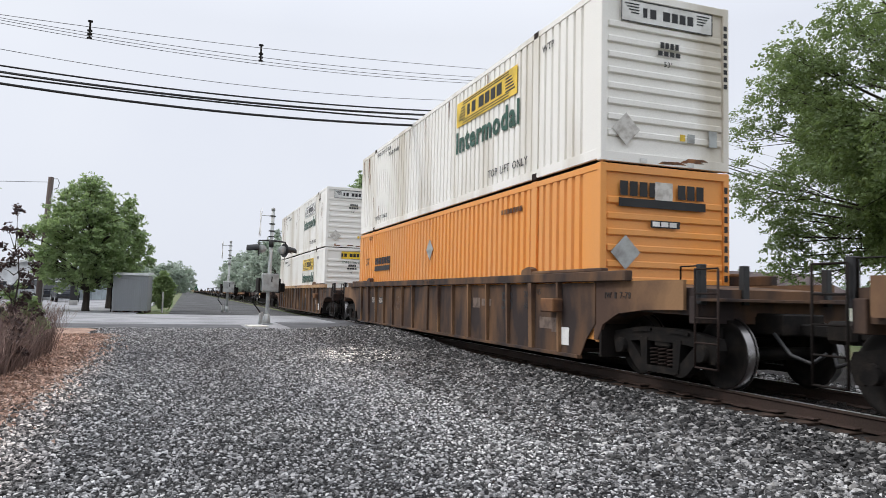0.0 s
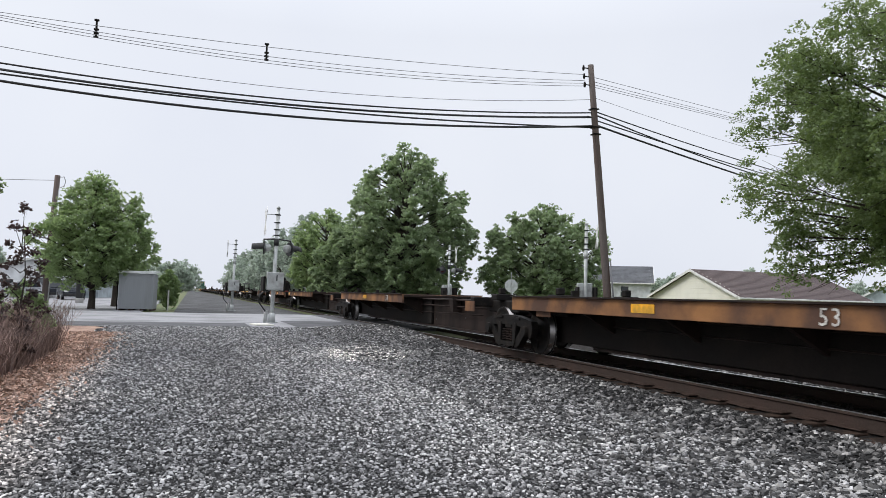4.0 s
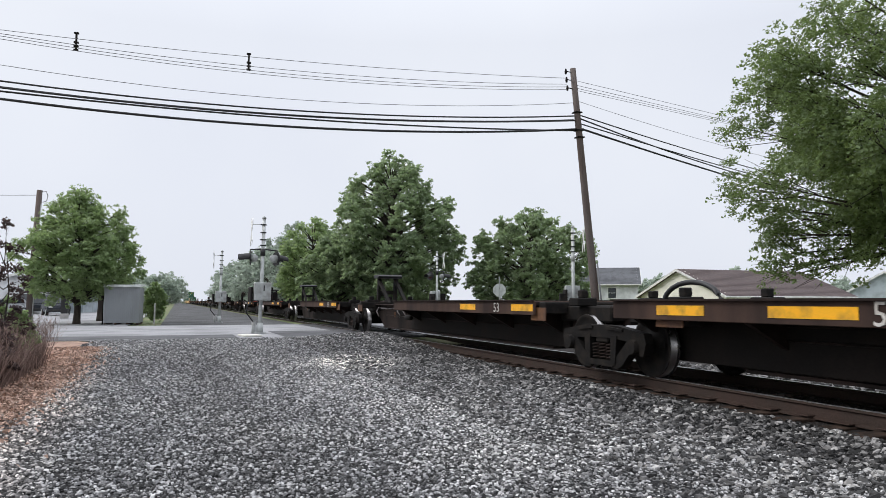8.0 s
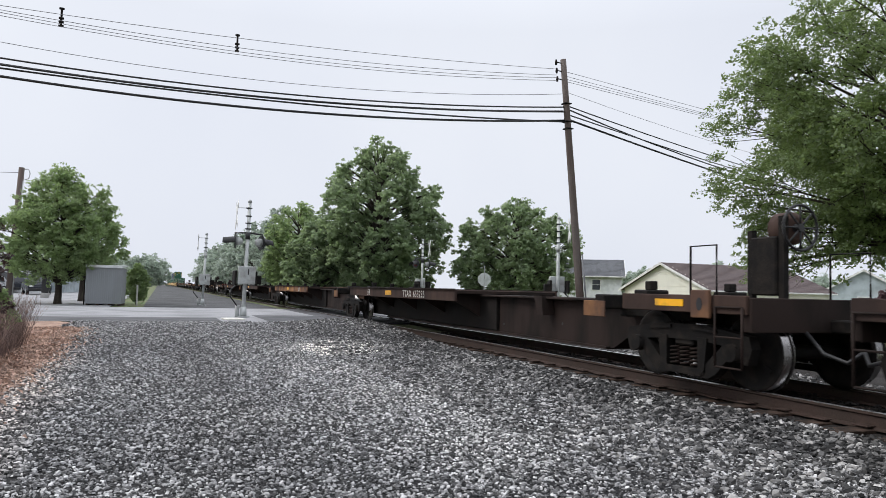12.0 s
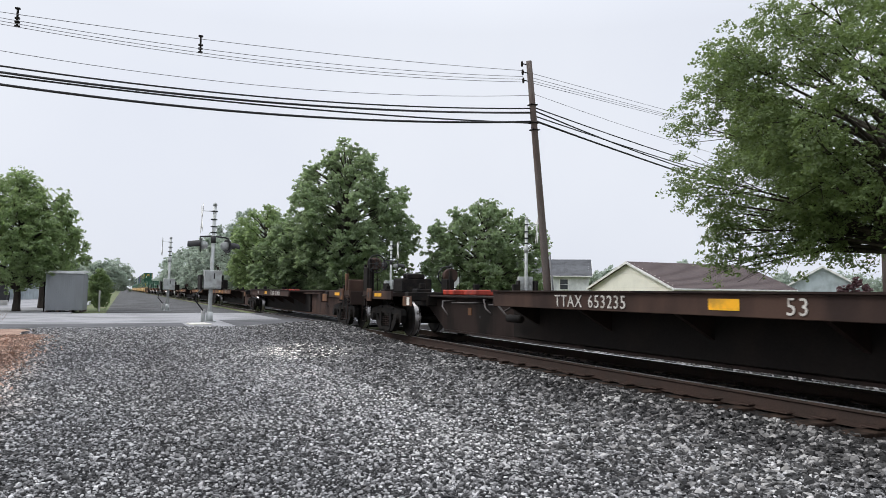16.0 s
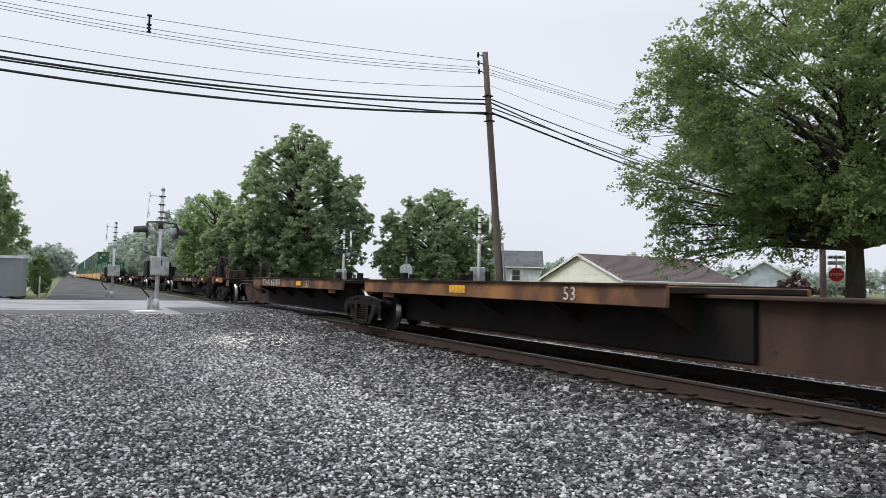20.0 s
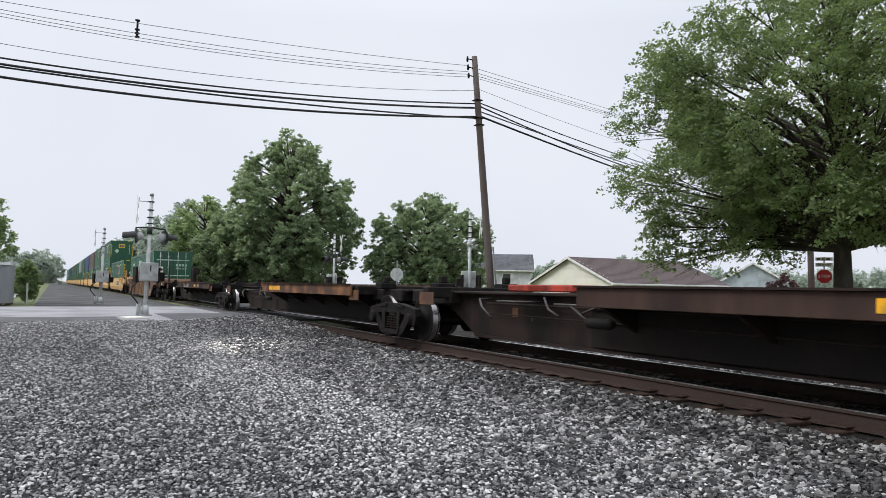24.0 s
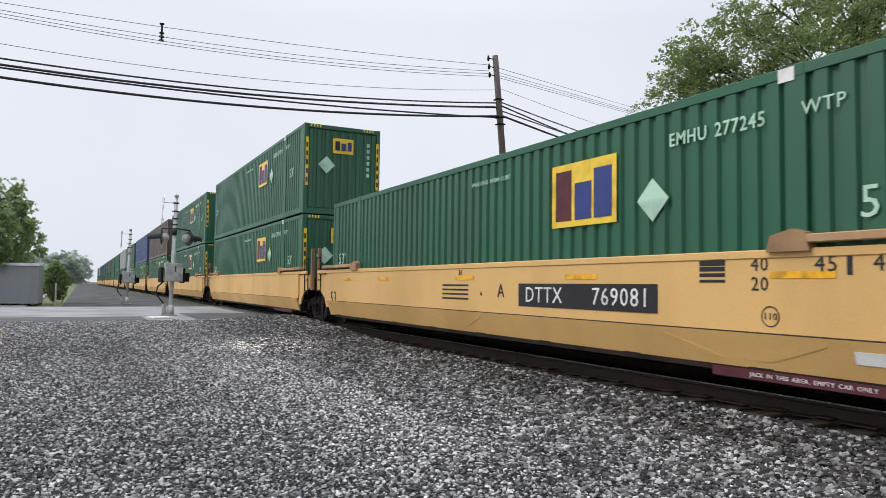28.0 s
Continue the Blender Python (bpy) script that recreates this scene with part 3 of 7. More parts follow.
solid("concrete_pad", box(bmesh.new(), -0.3, 0.3, -0.42, 0.42, -0.05, 0.0, 0.01), M["pale_concrete"], "pale concrete slab at the foot of the signal", "concrete pad", "", "", pose(2.35, 24.6, 0.02, 0, 0, 10))


# ---- crossing signals, poles and wires ----
def lamp_head(root, x, y, z, yaw):
    """A flashing-light unit: round backboard, hood and lens. Unturned it looks to +y."""
    board = part("backboard", tube(bmesh.new(), [(0, -0.012, 0), (0, 0.012, 0)], 0.25, 22), M["black"], root, "black round backboard")
    board.matrix_basis = pose(x, y, z, 0, 0, yaw)
    bm = bmesh.new()
    tube(bm, [(0, -0.26, 0), (0, -0.22, 0), (0, -0.13, 0), (0, -0.012, 0)], [0.04, 0.1, 0.14, 0.145], 18)
    part("housing", bm, M["silver"], board, "grey lamp housing")
    part("lens", tube(bmesh.new(), [(0, 0.012, 0), (0, 0.022, 0)], 0.14, 18), M["lens"], board, "dark red unlit lens")
    bm = bmesh.new()
    n = 14
    for k in range(n):
        a0, a1 = radians(-10 + k * 200 / n), radians(-10 + (k + 1) * 200 / n)
        for r0 in (0.16, 0.168):
            bm.faces.new([bm.verts.new((math.cos(a) * r0, d, math.sin(a) * r0 - d * 0.12)) for a, d in ((a0, 0.012), (a1, 0.012), (a1, 0.44), (a0, 0.44))])
    part("hood", bm, M["black"], board, "black visor")


def crossbuck(root, x, y, z, turn):
    for a in (45, -45):
        ob = part("crossbuck_blade", box(bmesh.new(), -0.6, 0.6, -0.008, 0.008, -0.11, 0.11, 0.003), M["white"], root, "white crossbuck blade seen edge-on")
        ob.matrix_basis = pose(x, y, z, 0, 0, turn) @ pose(0, 0, 0, 0, a, 0)


def crossing_signal(m, buck, label, gate=True, lamps=True):
    root = thing("crossing_signal", m, label, "crossing signal", "signals at the level crossing")
    bm = bmesh.new()
    tube(bm, [(0, 0, 0), (0, 0, 1.5), (0, 0, 4.0)], [0.075, 0.07, 0.06], 14)
    part("mast", bm, M["aluminium"], root)
    bm = bmesh.new()
    box(bm, -0.2, 0.2, -0.2, 0.2, 0, 0.04)
    tube(bm, [(0, 0, 0.04), (0, 0, 0.35)], [0.13, 0.1], 14)
    part("base", bm, M["aluminium"], root)
    part("junction_post", tube(bmesh.new(), [(-0.22, 0, 0), (-0.22, 0, 0.42)], 0.075, 10), M["silver"], root)
    bm = bmesh.new()
    tube(bm, [(0, 0, 4.0), (0, 0, 4.06), (0, 0, 4.1)], [0.075, 0.075, 0.03], 12)
    part("cap", bm, M["silver"], root)
    for z in (3.78, 3.5, 3.25, 3.05):
        bm = bmesh.new()
        box(bm, -0.12, 0.1, -0.02, 0.02, z, z + 0.035)
        box(bm, -0.075, 0.075, -0.08, 0.08, z - 0.005, z + 0.04, 0.01)
        part("bracket", bm, M["black"], root)
    bm = bmesh.new()
    if lamps:
        tube(bm, [(-0.46, 0, 2.6), (-0.46, 0, 2.9), (0, 0, 2.94), (0.52, 0, 2.9), (0.52, 0, 2.6)], 0.03, 8)
    tube(bm, [(0, 0, 2.7), (0, 0, 2.95)], 0.09, 12)
    part("lamp_arm", bm, M["black"] if lamps else M["silver"], root)
    if lamps:
        lamp_head(root, -0.42, 0.05, 2.62, 76)
        lamp_head(root, 0.5, 0.05, 2.62, -66)
    crossbuck(root, -0.42, 0.1, 3.55, buck)
    bm = bmesh.new()
    tube(bm, [(-0.42, 0.1, 3.2), (-0.42, 0.1, 3.9)], 0.012, 6)
    tube(bm, [(-0.42, 0.1, 3.8), (0, 0, 3.8)], 0.014, 6)
    part("sign_strut", bm, M["silver"], root)
    if gate:
        bm = bmesh.new()
        box(bm, -0.3, 0.3, -0.36, -0.08, 1.14, 1.76, 0.02)
        case = part("gate_mechanism", bm, M["silver"], root, "grey gate mechanism box")
        part("door_seam", box(bmesh.new(), -0.26, 0.26, -0.372, -0.36, 1.18, 1.72, 0.004), M["silver"], case)
        part("latch", box(bmesh.new(), 0.02, 0.06, -0.39, -0.372, 1.46, 1.66, 0.004), M["black"], case)
        bm = bmesh.new()
        box(bm, 0.3, 0.38, -0.3, 0.35, 1.1, 1.6, 0.02)
        box(bm, 0.36, 0.6, 0.05, 0.35, 1.15, 1.45, 0.02)
        part("counterweight", bm, M["truck"], root, "dark counterweight arm")
        part("counterweight", box(bmesh.new(), -0.42, -0.34, -0.3, 0.35, 1.1, 1.6, 0.02), M["truck"], root, "dark counterweight arm")
        bm = bmesh.new()
        pts = [(-0.24, -0.2, 1.2), (-0.5, -0.2, 0.95), (-0.52, -0.15, 0.7), (-0.3, -0.1, 0.45), (-0.22, 0, 0.35)]
        tube(bm, pts, 0.028, 8)
        part("conduit", bm, M["black"], root, "flexible cable conduit")
    return root


TALL = Matrix.Diagonal((1.0, 1.0, 1.05, 1.0))
crossing_signal(pose(2.88, 26.6, -0.03, 0, 1.2, 3) @ TALL, 86, "aluminium crossing signal mast with two flashing lights and gate box")
crossing_signal(pose(2.3, 42.0, -0.05, 0, 1.2, 4), 80, "aluminium crossing signal mast beyond the road", True, False)
crossing_signal(pose(15.0, 40.8, -0.05, 0, 0, 190) @ TALL, 67, "aluminium crossing signal mast across the tracks")
crossing_signal(pose(15.1, 25.0, -0.05, 0, 0, 160) @ TALL, 84, "aluminium crossing signal mast beside the leaning pole", True, False)


def signpost(m, label):
    root = thing("octagon_sign", m, label, "road sign")
    part("post", box(bmesh.new(), -0.03, 0.03, -0.02, 0.02, 0, 2.9), M["silver"], root)
    return root


def octagon(root, y, z, r, front, back):
    pts = [(math.cos(radians(22.5 + 45 * k)) * r, z + math.sin(radians(22.5 + 45 * k)) * r) for k in range(8)]
    part("sign_back", prism(bmesh.new(), pts, y, y + 0.004, "y"), back, root, "bare sheet-metal back")
    part("sign_rim", prism(bmesh.new(), pts, y - 0.003, y, "y"), M["white"], root, "white octagon rim")
    pts = [(u * 0.93, z + (v - z) * 0.93) for u, v in pts]
    part("sign_face", prism(bmesh.new(), pts, y - 0.006, y - 0.003, "y"), front, root, "red octagon face")


# back of a stop sign beyond the track
back_sign = signpost(pose(19.8, 42.0, -0.1, 0, 0, 160), "stop sign seen from its bare metal back")
octagon(back_sign, -0.03, 2.0, 0.45, M["red"], M["aluminium"])
stop = signpost(pose(31.7, 20.3, -0.1, 0, 0, -55), "red octagonal stop sign with white lettering under a street sign")
octagon(stop, -0.03, 1.98, 0.36, M["red"], M["aluminium"])
lettering("stop_word", "STOP", 0.2, M["white"], stop, pose(0, -0.042, 1.98, 90, 0, 0), "white letters")
part("street_sign", box(bmesh.new(), -0.36, 0.36, -0.03, -0.02, 2.44, 2.62, 0.003), M["white"], stop, "white street sign")
lettering("street_word", "North", 0.19, M["ink"], stop, pose(0, -0.034, 2.53, 90, 0, 0))
part("upper_street_sign", box(bmesh.new(), -0.36, 0.36, 0.03, 0.04, 2.72, 2.88, 0.003), M["white"], stop, "white street sign")
for k in range(3):
    part("street_bar", box(bmesh.new(), -0.3 + k * 0.2, -0.16 + k * 0.2, 0.026, 0.03, 2.76, 2.84), M["ink"], stop)

POLE_FOOT, POLE_HEAD = Vector((13.0, 19.9, -0.35)), Vector((12.1, 19.9, 8.85))


def pole_at(f):
    return POLE_FOOT.lerp(POLE_HEAD, f)


utility = thing("utility_pole", pose(0, 0, 0), "leaning weathered wooden utility pole carrying overhead cables", "utility pole")
bm = bmesh.new()
tube(bm, [pole_at(f) for f in (0, 0.2, 0.4, 0.6, 0.8, 1.0)], [0.135, 0.13, 0.122, 0.114, 0.105, 0.095], 14)
part("shaft", bm, M["wood_pole"], utility)
for f in (0.985, 0.955, 0.925):
    bm = bmesh.new()
    p = pole_at(f)
    tube(bm, [p, p + Vector((-0.28, 0, 0.02))], 0.018, 6)
    tube(bm, [p + Vector((-0.28, 0, -0.08)), p + Vector((-0.28, 0, 0.0)), p + Vector((-0.28, 0, 0.1))], [0.03, 0.045, 0.025], 8)
    part("insulator", bm, M["truck"], utility, "line insulator")
for f in (0.775, 0.75, 0.84):
    p = pole_at(f)
    part("cable_clamp", box(bmesh.new(), p.x - 0.135, p.x + 0.135, p.y - 0.13, p.y + 0.13, p.z - 0.02, p.z + 0.02, 0.01), M["truck"], utility)
part("riser", tube(bmesh.new(), [pole_at(0.02) + Vector((0.1, -0.2, 0)), pole_at(0.3) + Vector((0.08, -0.19, 0))], 0.03, 6), M["wire"], utility)


def span(name, a, b, sag, r, mat, label, group, n=24):
    pts = []
    for k in range(n + 1):
        f = k / n
        p = Vector(a).lerp(Vector(b), f)
        p.z -= sag * 4 * f * (1 - f)
        pts.append(p)
    return solid(name, tube(bmesh.new(), pts, r, 5), mat, label, "cable", group)




# (height at the leaning pole, at the far end, sag, radius)
def line_over_road(name, z0, z1, sag, r, mat, label, dx=0.0, dy=0.0):
    """From the leaning pole back over the road, to a pole out of view."""
    a = pole_at((z0 + 0.35) / 9.2)
    span(name, (a.x + dx, a.y + dy, z0), (-14, 20.2 + dy, z1), sag, r, mat, label, "overhead lines", 32)


def line_beyond(name, z0, z1, sag, r, mat, label, dx=0.0, dy=0.0):
    a = pole_at((z0 + 0.35) / 9.2)
    span(name, (a.x + dx, a.y + dy, z0), (61.5, 40.8 + dy, 1.12 + (z1 - 1.12) * 1.5), sag * 1.5, r, mat, label, "overhead lines", 20)


for z0, z1, sag in ((8.50, 8.26, 0.45), (8.30, 8.78, 0.82), (8.21, 8.90, 0.93), (8.12, 8.83, 0.93)):
    line_over_road("power_wire", z0, z1, sag, 0.008, M["wire"], "thin weathered overhead power wire", -0.28)
for z0, z1, sag in ((8.45, 8.75, 0.0), (8.30, 8.75, 0.05), (8.2, 8.72, 0.03), (8.12, 8.66, 0.02)):
    line_beyond("power_wire", z0, z1, sag, 0.008, M["wire"], "thin weathered overhead power wire", 0.1)
line_over_road("service_wire", 7.71, 8.32, 1.14, 0.008, M["wire"], "thin weathered overhead service wire")
line_beyond("service_wire", 7.78, 8.3, 0.68, 0.007, M["wire"], "thin weathered overhead service wire")
for k, (z0, z1, sag, r) in enumerate(((7.26, 7.54, 0.87, 0.024), (7.14, 7.36, 0.85, 0.034), (7.10, 7.26, 0.80, 0.02), (6.79, 6.93, 0.53, 0.026), (6.82, 7.18, 0.94, 0.036))):
    line_over_road("telephone_cable", z0, z1, sag, r, M["cable"], "black overhead telephone cable", -0.1, 0.08 * (k % 2))
for k, (z0, z1, sag, r) in enumerate(((7.3, 6.85, 0.51, 0.022), (7.22, 7.3, 0.98, 0.026), (7.01, 6.1, 0.33, 0.022), (6.88, 5.4, 0.35, 0.036))):
    line_beyond("telephone_cable", z0, z1, sag, r, M["cable"], "black overhead telephone cable", 0.1, 0.08 * (k % 2))

# spacers that hold the power wires apart
for x in (-2.62, 1.73):
    root = thing("wire_spacer", pose(x, 20.12, 0), "small dark spacer hanging between overhead wires", "wire spacer", "spacers on the wires")
    part("spacer_bar", box(bmesh.new(), -0.025, 0.025, -0.02, 0.02, 7.62, 8.12, 0.01), M["truck"], root)
    for z in (7.64, 7.74, 7.84, 8.09):
        part("spacer_clip", box(bmesh.new(), -0.06, 0.06, -0.03, 0.03, z - 0.025, z + 0.025, 0.01), M["truck"], root)

left_pole = thing("light_pole", pose(-7.9, 46.5, -0.1, 0, 2.0, 0), "dark weathered wooden pole beside the far yard", "utility pole")
part("shaft", tube(bmesh.new(), [(0, 0, 0), (0, 0, 4), (0, 0, 7.7)], [0.2, 0.18, 0.15], 12), M["wood_pole"], left_pole)
part("bracket_loop", tube(bmesh.new(), [(0.1, 0, 7.6), (0.35, 0, 7.65), (0.45, 0, 7.4), (0.4, 0, 7.1), (0.2, 0, 7.0)], 0.02, 6), M["wire"], left_pole)
part("conduit", tube(bmesh.new(), [(0.17, -0.12, 0.1), (0.15, -0.1, 6.9)], 0.03, 6), M["aluminium"], left_pole, "pale conduit")
span("service_wire", (-7.7, 46.5, 7.3), (-40, 50, 7.8), 0.5, 0.015, M["wire"], "thin weathered overhead service wire", "overhead lines")


# ---- the train: positions along it are metres behind the standpoint at the start ----
NUDGE = ((0, 0.0), (1, 0.45), (2, 0.0), (3, 0.0), (4.5, -0.3), (6, -0.5), (7, -0.4), (8, 0.35), (9, 0.1), (10, -0.37), (11, -0.48), (12, -0.35), (15, -0.3), (16, 0.0), (17, 0.0), (18, -0.1), (19, -0.4), (20, -0.6), (21, -0.2), (22.5, -0.25), (24, -0.35), (25, -0.25), (26, -0.2), (27, 0.0), (29, 0.0))


def gone(t):
    """How far the train has rolled after t seconds, slowing a little, with a slight surge now and then."""
    for (t0, d0), (t1, d1) in zip(NUDGE, NUDGE[1:]):
        if t0 <= t <= t1:
            g = (t - t0) / (t1 - t0)
            return 19.15 * t - 0.011 * t * t + d0 + (d1 - d0) * g * g * (3 - 2 * g)
    return 19.15 * t - 0.011 * t * t


ROLLING = []  # every thing that rides with the train, with its place


def ride(ob, s, z=0.0):
    ob.matrix_basis = pose(TRACK_X, s, z)
    ROLLING.append((ob, s, z))
    return ob


R_WHEEL = 0.457


def wheelset_mesh():
    prof = [(0.0, 0.09), (0.10, 0.09), (0.14, 0.1), (0.19, 0.05), (0.36, 0.035), (0.40, 0.06), (0.44, 0.065), (0.457, 0.06)]
    bm = bmesh.new()
    n = 28
    for side in (-1, 1):
        c = 0.755 * side
        rings = []
        for r, w in prof + [(0.457, -0.055), (0.482, -0.065), (0.482, -0.085), (0.40, -0.085), (0.36, -0.03), (0.19, -0.04), (0.1, -0.08)]:
            rings.append([bm.verts.new((c + w * side, math.cos(k * 2 * math.pi / n) * max(r, 0.001), math.sin(k * 2 * math.pi / n) * max(r, 0.001))) for k in range(n)])
        for r0, r1 in zip(rings, rings[1:]):
            for k in range(n):
                bm.faces.new((r0[k], r0[(k + 1) % n], r1[(k + 1) % n], r1[k])).smooth = True
        box(bm, c + 0.07 * side - 0.01, c + 0.07 * side + 0.01, -0.03, 0.03, 0.2, 0.34)
    tube(bm, [(-0.75, 0, 0), (0.75, 0, 0)], 0.085, 12)
    return bm


def side_frame_mesh(side):
    """Cast side frame with its two windows and the spring nest's opening left open."""
    bm = bmesh.new()
    if side:
        x0, x1 = 0.98 * side, 1.12 * side
        top = [(-1.10, 0.33), (-1.17, 0.52), (-1.12, 0.66), (-0.72, 0.72), (-0.4, 0.76), (0.4, 0.76), (0.72, 0.72), (1.12, 0.66), (1.17, 0.52), (1.10, 0.33), (1.0, 0.33), (0.97, 0.5), (0.7, 0.53), (0.36, 0.56), (-0.36, 0.56), (-0.7, 0.53), (-0.97, 0.5), (-1.0, 0.33)]
        prism(bm, top, x0, x1, "x")
        for d in (-1, 1):
            prism(bm, [(d * 0.97, 0.54), (d * 0.74, 0.56), (d * 0.42, 0.28), (d * 0.28, 0.2), (d * 0.30, 0.1), (d * 0.46, 0.1), (d * 0.58, 0.16)], x0, x1, "x")
            prism(bm, [(d * 0.46, 0.60), (d * 0.29, 0.60), (d * 0.29, 0.14), (d * 0.40, 0.14)], x0 + 0.01 * side, x1 + 0.015 * side, "x")
            prism(bm, [(d * 0.2, 0.7), (d * 0.62, 0.67), (d * 0.62, 0.71), (d * 0.2, 0.74)], x1, x1 + 0.03 * side, "x")
            tube(bm, [(0.95 * side, d * 0.89, 0.457), (1.2 * side, d * 0.89, 0.457)], 0.11, 12)
            box(bm, 1.15 * side, 1.19 * side, d * 0.89 - 0.09, d * 0.89 + 0.09, 0.37, 0.55, 0.015)
        prism(bm, [(-0.42, 0.21), (0.42, 0.21), (0.34, 0.12), (-0.34, 0.12)], x0, x1 + 0.02 * side, "x")
    return bm


def spring_mesh(side):
    bm = bmesh.new()
    if side:
        for dy in (-0.19, 0.0, 0.19):
            pts = [(1.05 * side + 0.075 * math.cos(k * 1.05), dy + 0.075 * math.sin(k * 1.05), 0.22 + k * 0.0085) for k in range(31)]
            tube(bm, pts, 0.016, 5)
    return bm


SHARED = {}


def shared(name, make, mat):
    if name not in SHARED:
        SHARED[name] = mesh_of(name, make(), mat)
        if name == "wheelset":  # the running faces are polished
            SHARED[name].materials.append(M["tread"])
            for p in SHARED[name].polygons:
                if p.center.yz.length > 0.43 and abs(p.normal.x) < 0.5:
                    p.material_index = 1
    return SHARED[name]


def bolster_mesh():
    bm = bmesh.new()
    box(bm, -1.1, 1.1, -0.17, 0.17, 0.48, 0.62, 0.02)
    box(bm, -0.98, 0.98, -0.13, 0.13, 0.3, 0.48, 0.02)
    tube(bm, [(0, 0, 0.6), (0, 0, 0.72)], 0.3, 16)
    for d in (-1, 1):
        box(bm, -0.85, 0.85, d * 0.42 - 0.04, d * 0.42 + 0.04, 0.3, 0.42, 0.01)
        for side in (-1, 1):
            box(bm, 0.755 * side - 0.06, 0.755 * side + 0.06, d * 0.42 - 0.05, d * 0.42 + 0.04, 0.26, 0.56, 0.01)
    return bm


def bogie(car, y):
    b = piece("bogie", shared("bolster", bolster_mesh, M["truck"]), car, pose(0, y, 0))
    for side in (-1, 1):
        piece("side_frame", shared("side_frame %d" % side, lambda: side_frame_mesh(side), M["truck"]), b, pose(0, 0, 0))
        piece("spring_nest", shared("spring_nest %d" % side, lambda: spring_mesh(side), M["grime"]), b, pose(0, 0, 0))
    for d in (-1, 1):
        piece("wheelset", shared("wheelset", wheelset_mesh, M["wheel"]), b, pose(0, d * 0.89, R_WHEEL))
    return b


def coupler(car, y, d):
    bm = bmesh.new()
    box(bm, -0.07, 0.07, min(y, y + d), max(y, y + d), 0.72, 0.88, 0.02)
    box(bm, -0.16, 0.16, y + d - 0.16, y + d + 0.16, 0.66, 0.94, 0.05)
    part("coupler", bm, M["truck"], car, "grimy knuckle coupler")
    pts = [(-0.45, y, 0.75), (-0.45, y + d * 0.4, 0.5), (-0.4, y + d * 0.8, 0.42), (-0.3, y + d, 0.55)]
    part("air_hose", tube(bmesh.new(), pts, 0.025, 7), M["black"], car)


def ladder(car, x, y, z0, z1, w, rungs):
    bm = bmesh.new()
    for d in (-w / 2, w / 2):
        tube(bm, [(x, y + d, z0), (x, y + d, z1)], 0.016, 6)
    for k in range(rungs):
        z = z0 + (z1 - z0) * k / max(1, rungs - 1)
        tube(bm, [(x, y - w / 2, z), (x, y + w / 2, z)], 0.014, 6)
    part("ladder", bm, M["grime"], car, "thin steel ladder")


def brake_stand(car, y, z, wheel=True, x=-0.75, d=-1):
    bm = bmesh.new()
    box(bm, x - 0.04, x + 0.04, y - 0.28, y - 0.2, z, z + 1.0)
    box(bm, x - 0.04, x + 0.04, y + 0.2, y + 0.27, z, z + 0.85)
    box(bm, x - 0.08, x + 0.14, y - 0.2, y + 0.2, z + 0.05, z + 0.76, 0.02)
    st = part("brake_stand", bm, M["truck"], car, "dark hand-brake stand")
    if wheel:
        bm = bmesh.new()
        n = 24
        c = (x + 0.16, y + d * 0.34, z + 0.86)
        pts = [(c[0] + math.cos(k * 2 * math.pi / n) * 0.27, c[1], c[2] + math.sin(k * 2 * math.pi / n) * 0.27) for k in range(n + 1)]
        tube(bm, pts, 0.018, 6, False)
        for k in range(8):
            a = k * math.pi / 4
            tube(bm, [c, (c[0] + math.cos(a) * 0.275, c[1], c[2] + math.sin(a) * 0.275)], 0.013, 5)
        tube(bm, [(c[0], c[1] + d * 0.02, c[2]), (c[0], y + d * 0.2, c[2])], 0.05, 12)
        part("gear_housing", tube(bmesh.new(), [(c[0], y + d * 0.27, c[2]), (c[0], y + d * 0.23, c[2]), (c[0], y + d * 0.04, c[2])], [0.13, 0.2, 0.2], 16), M["rust"], st, "rusty round gear housing")
        part("brake_wheel", bm, M["black"], st, "spoked hand-brake wheel")


def grab_rail(car, x, y0, y1, z0, z1):
    part("grab_rail", tube(bmesh.new(), [(x, y0, z0), (x, y0, z1), (x, y1, z1), (x, y1, z0)], 0.015, 6), M["truck"], car)


# --- articulated spine car units, empty ---
PITCH = 17.2


def girder(a, b, fish):
    """Half a side view of the centre girder: deep in the middle, raised over the bogies."""
    return [(a, 1.0), (a, 0.74), (a + 1.35, 0.74), (a + 2.3, 0.23), (b - 2.3, 0.23), (b - 1.35, 0.74), (b, 0.74), (b, 1.0)]


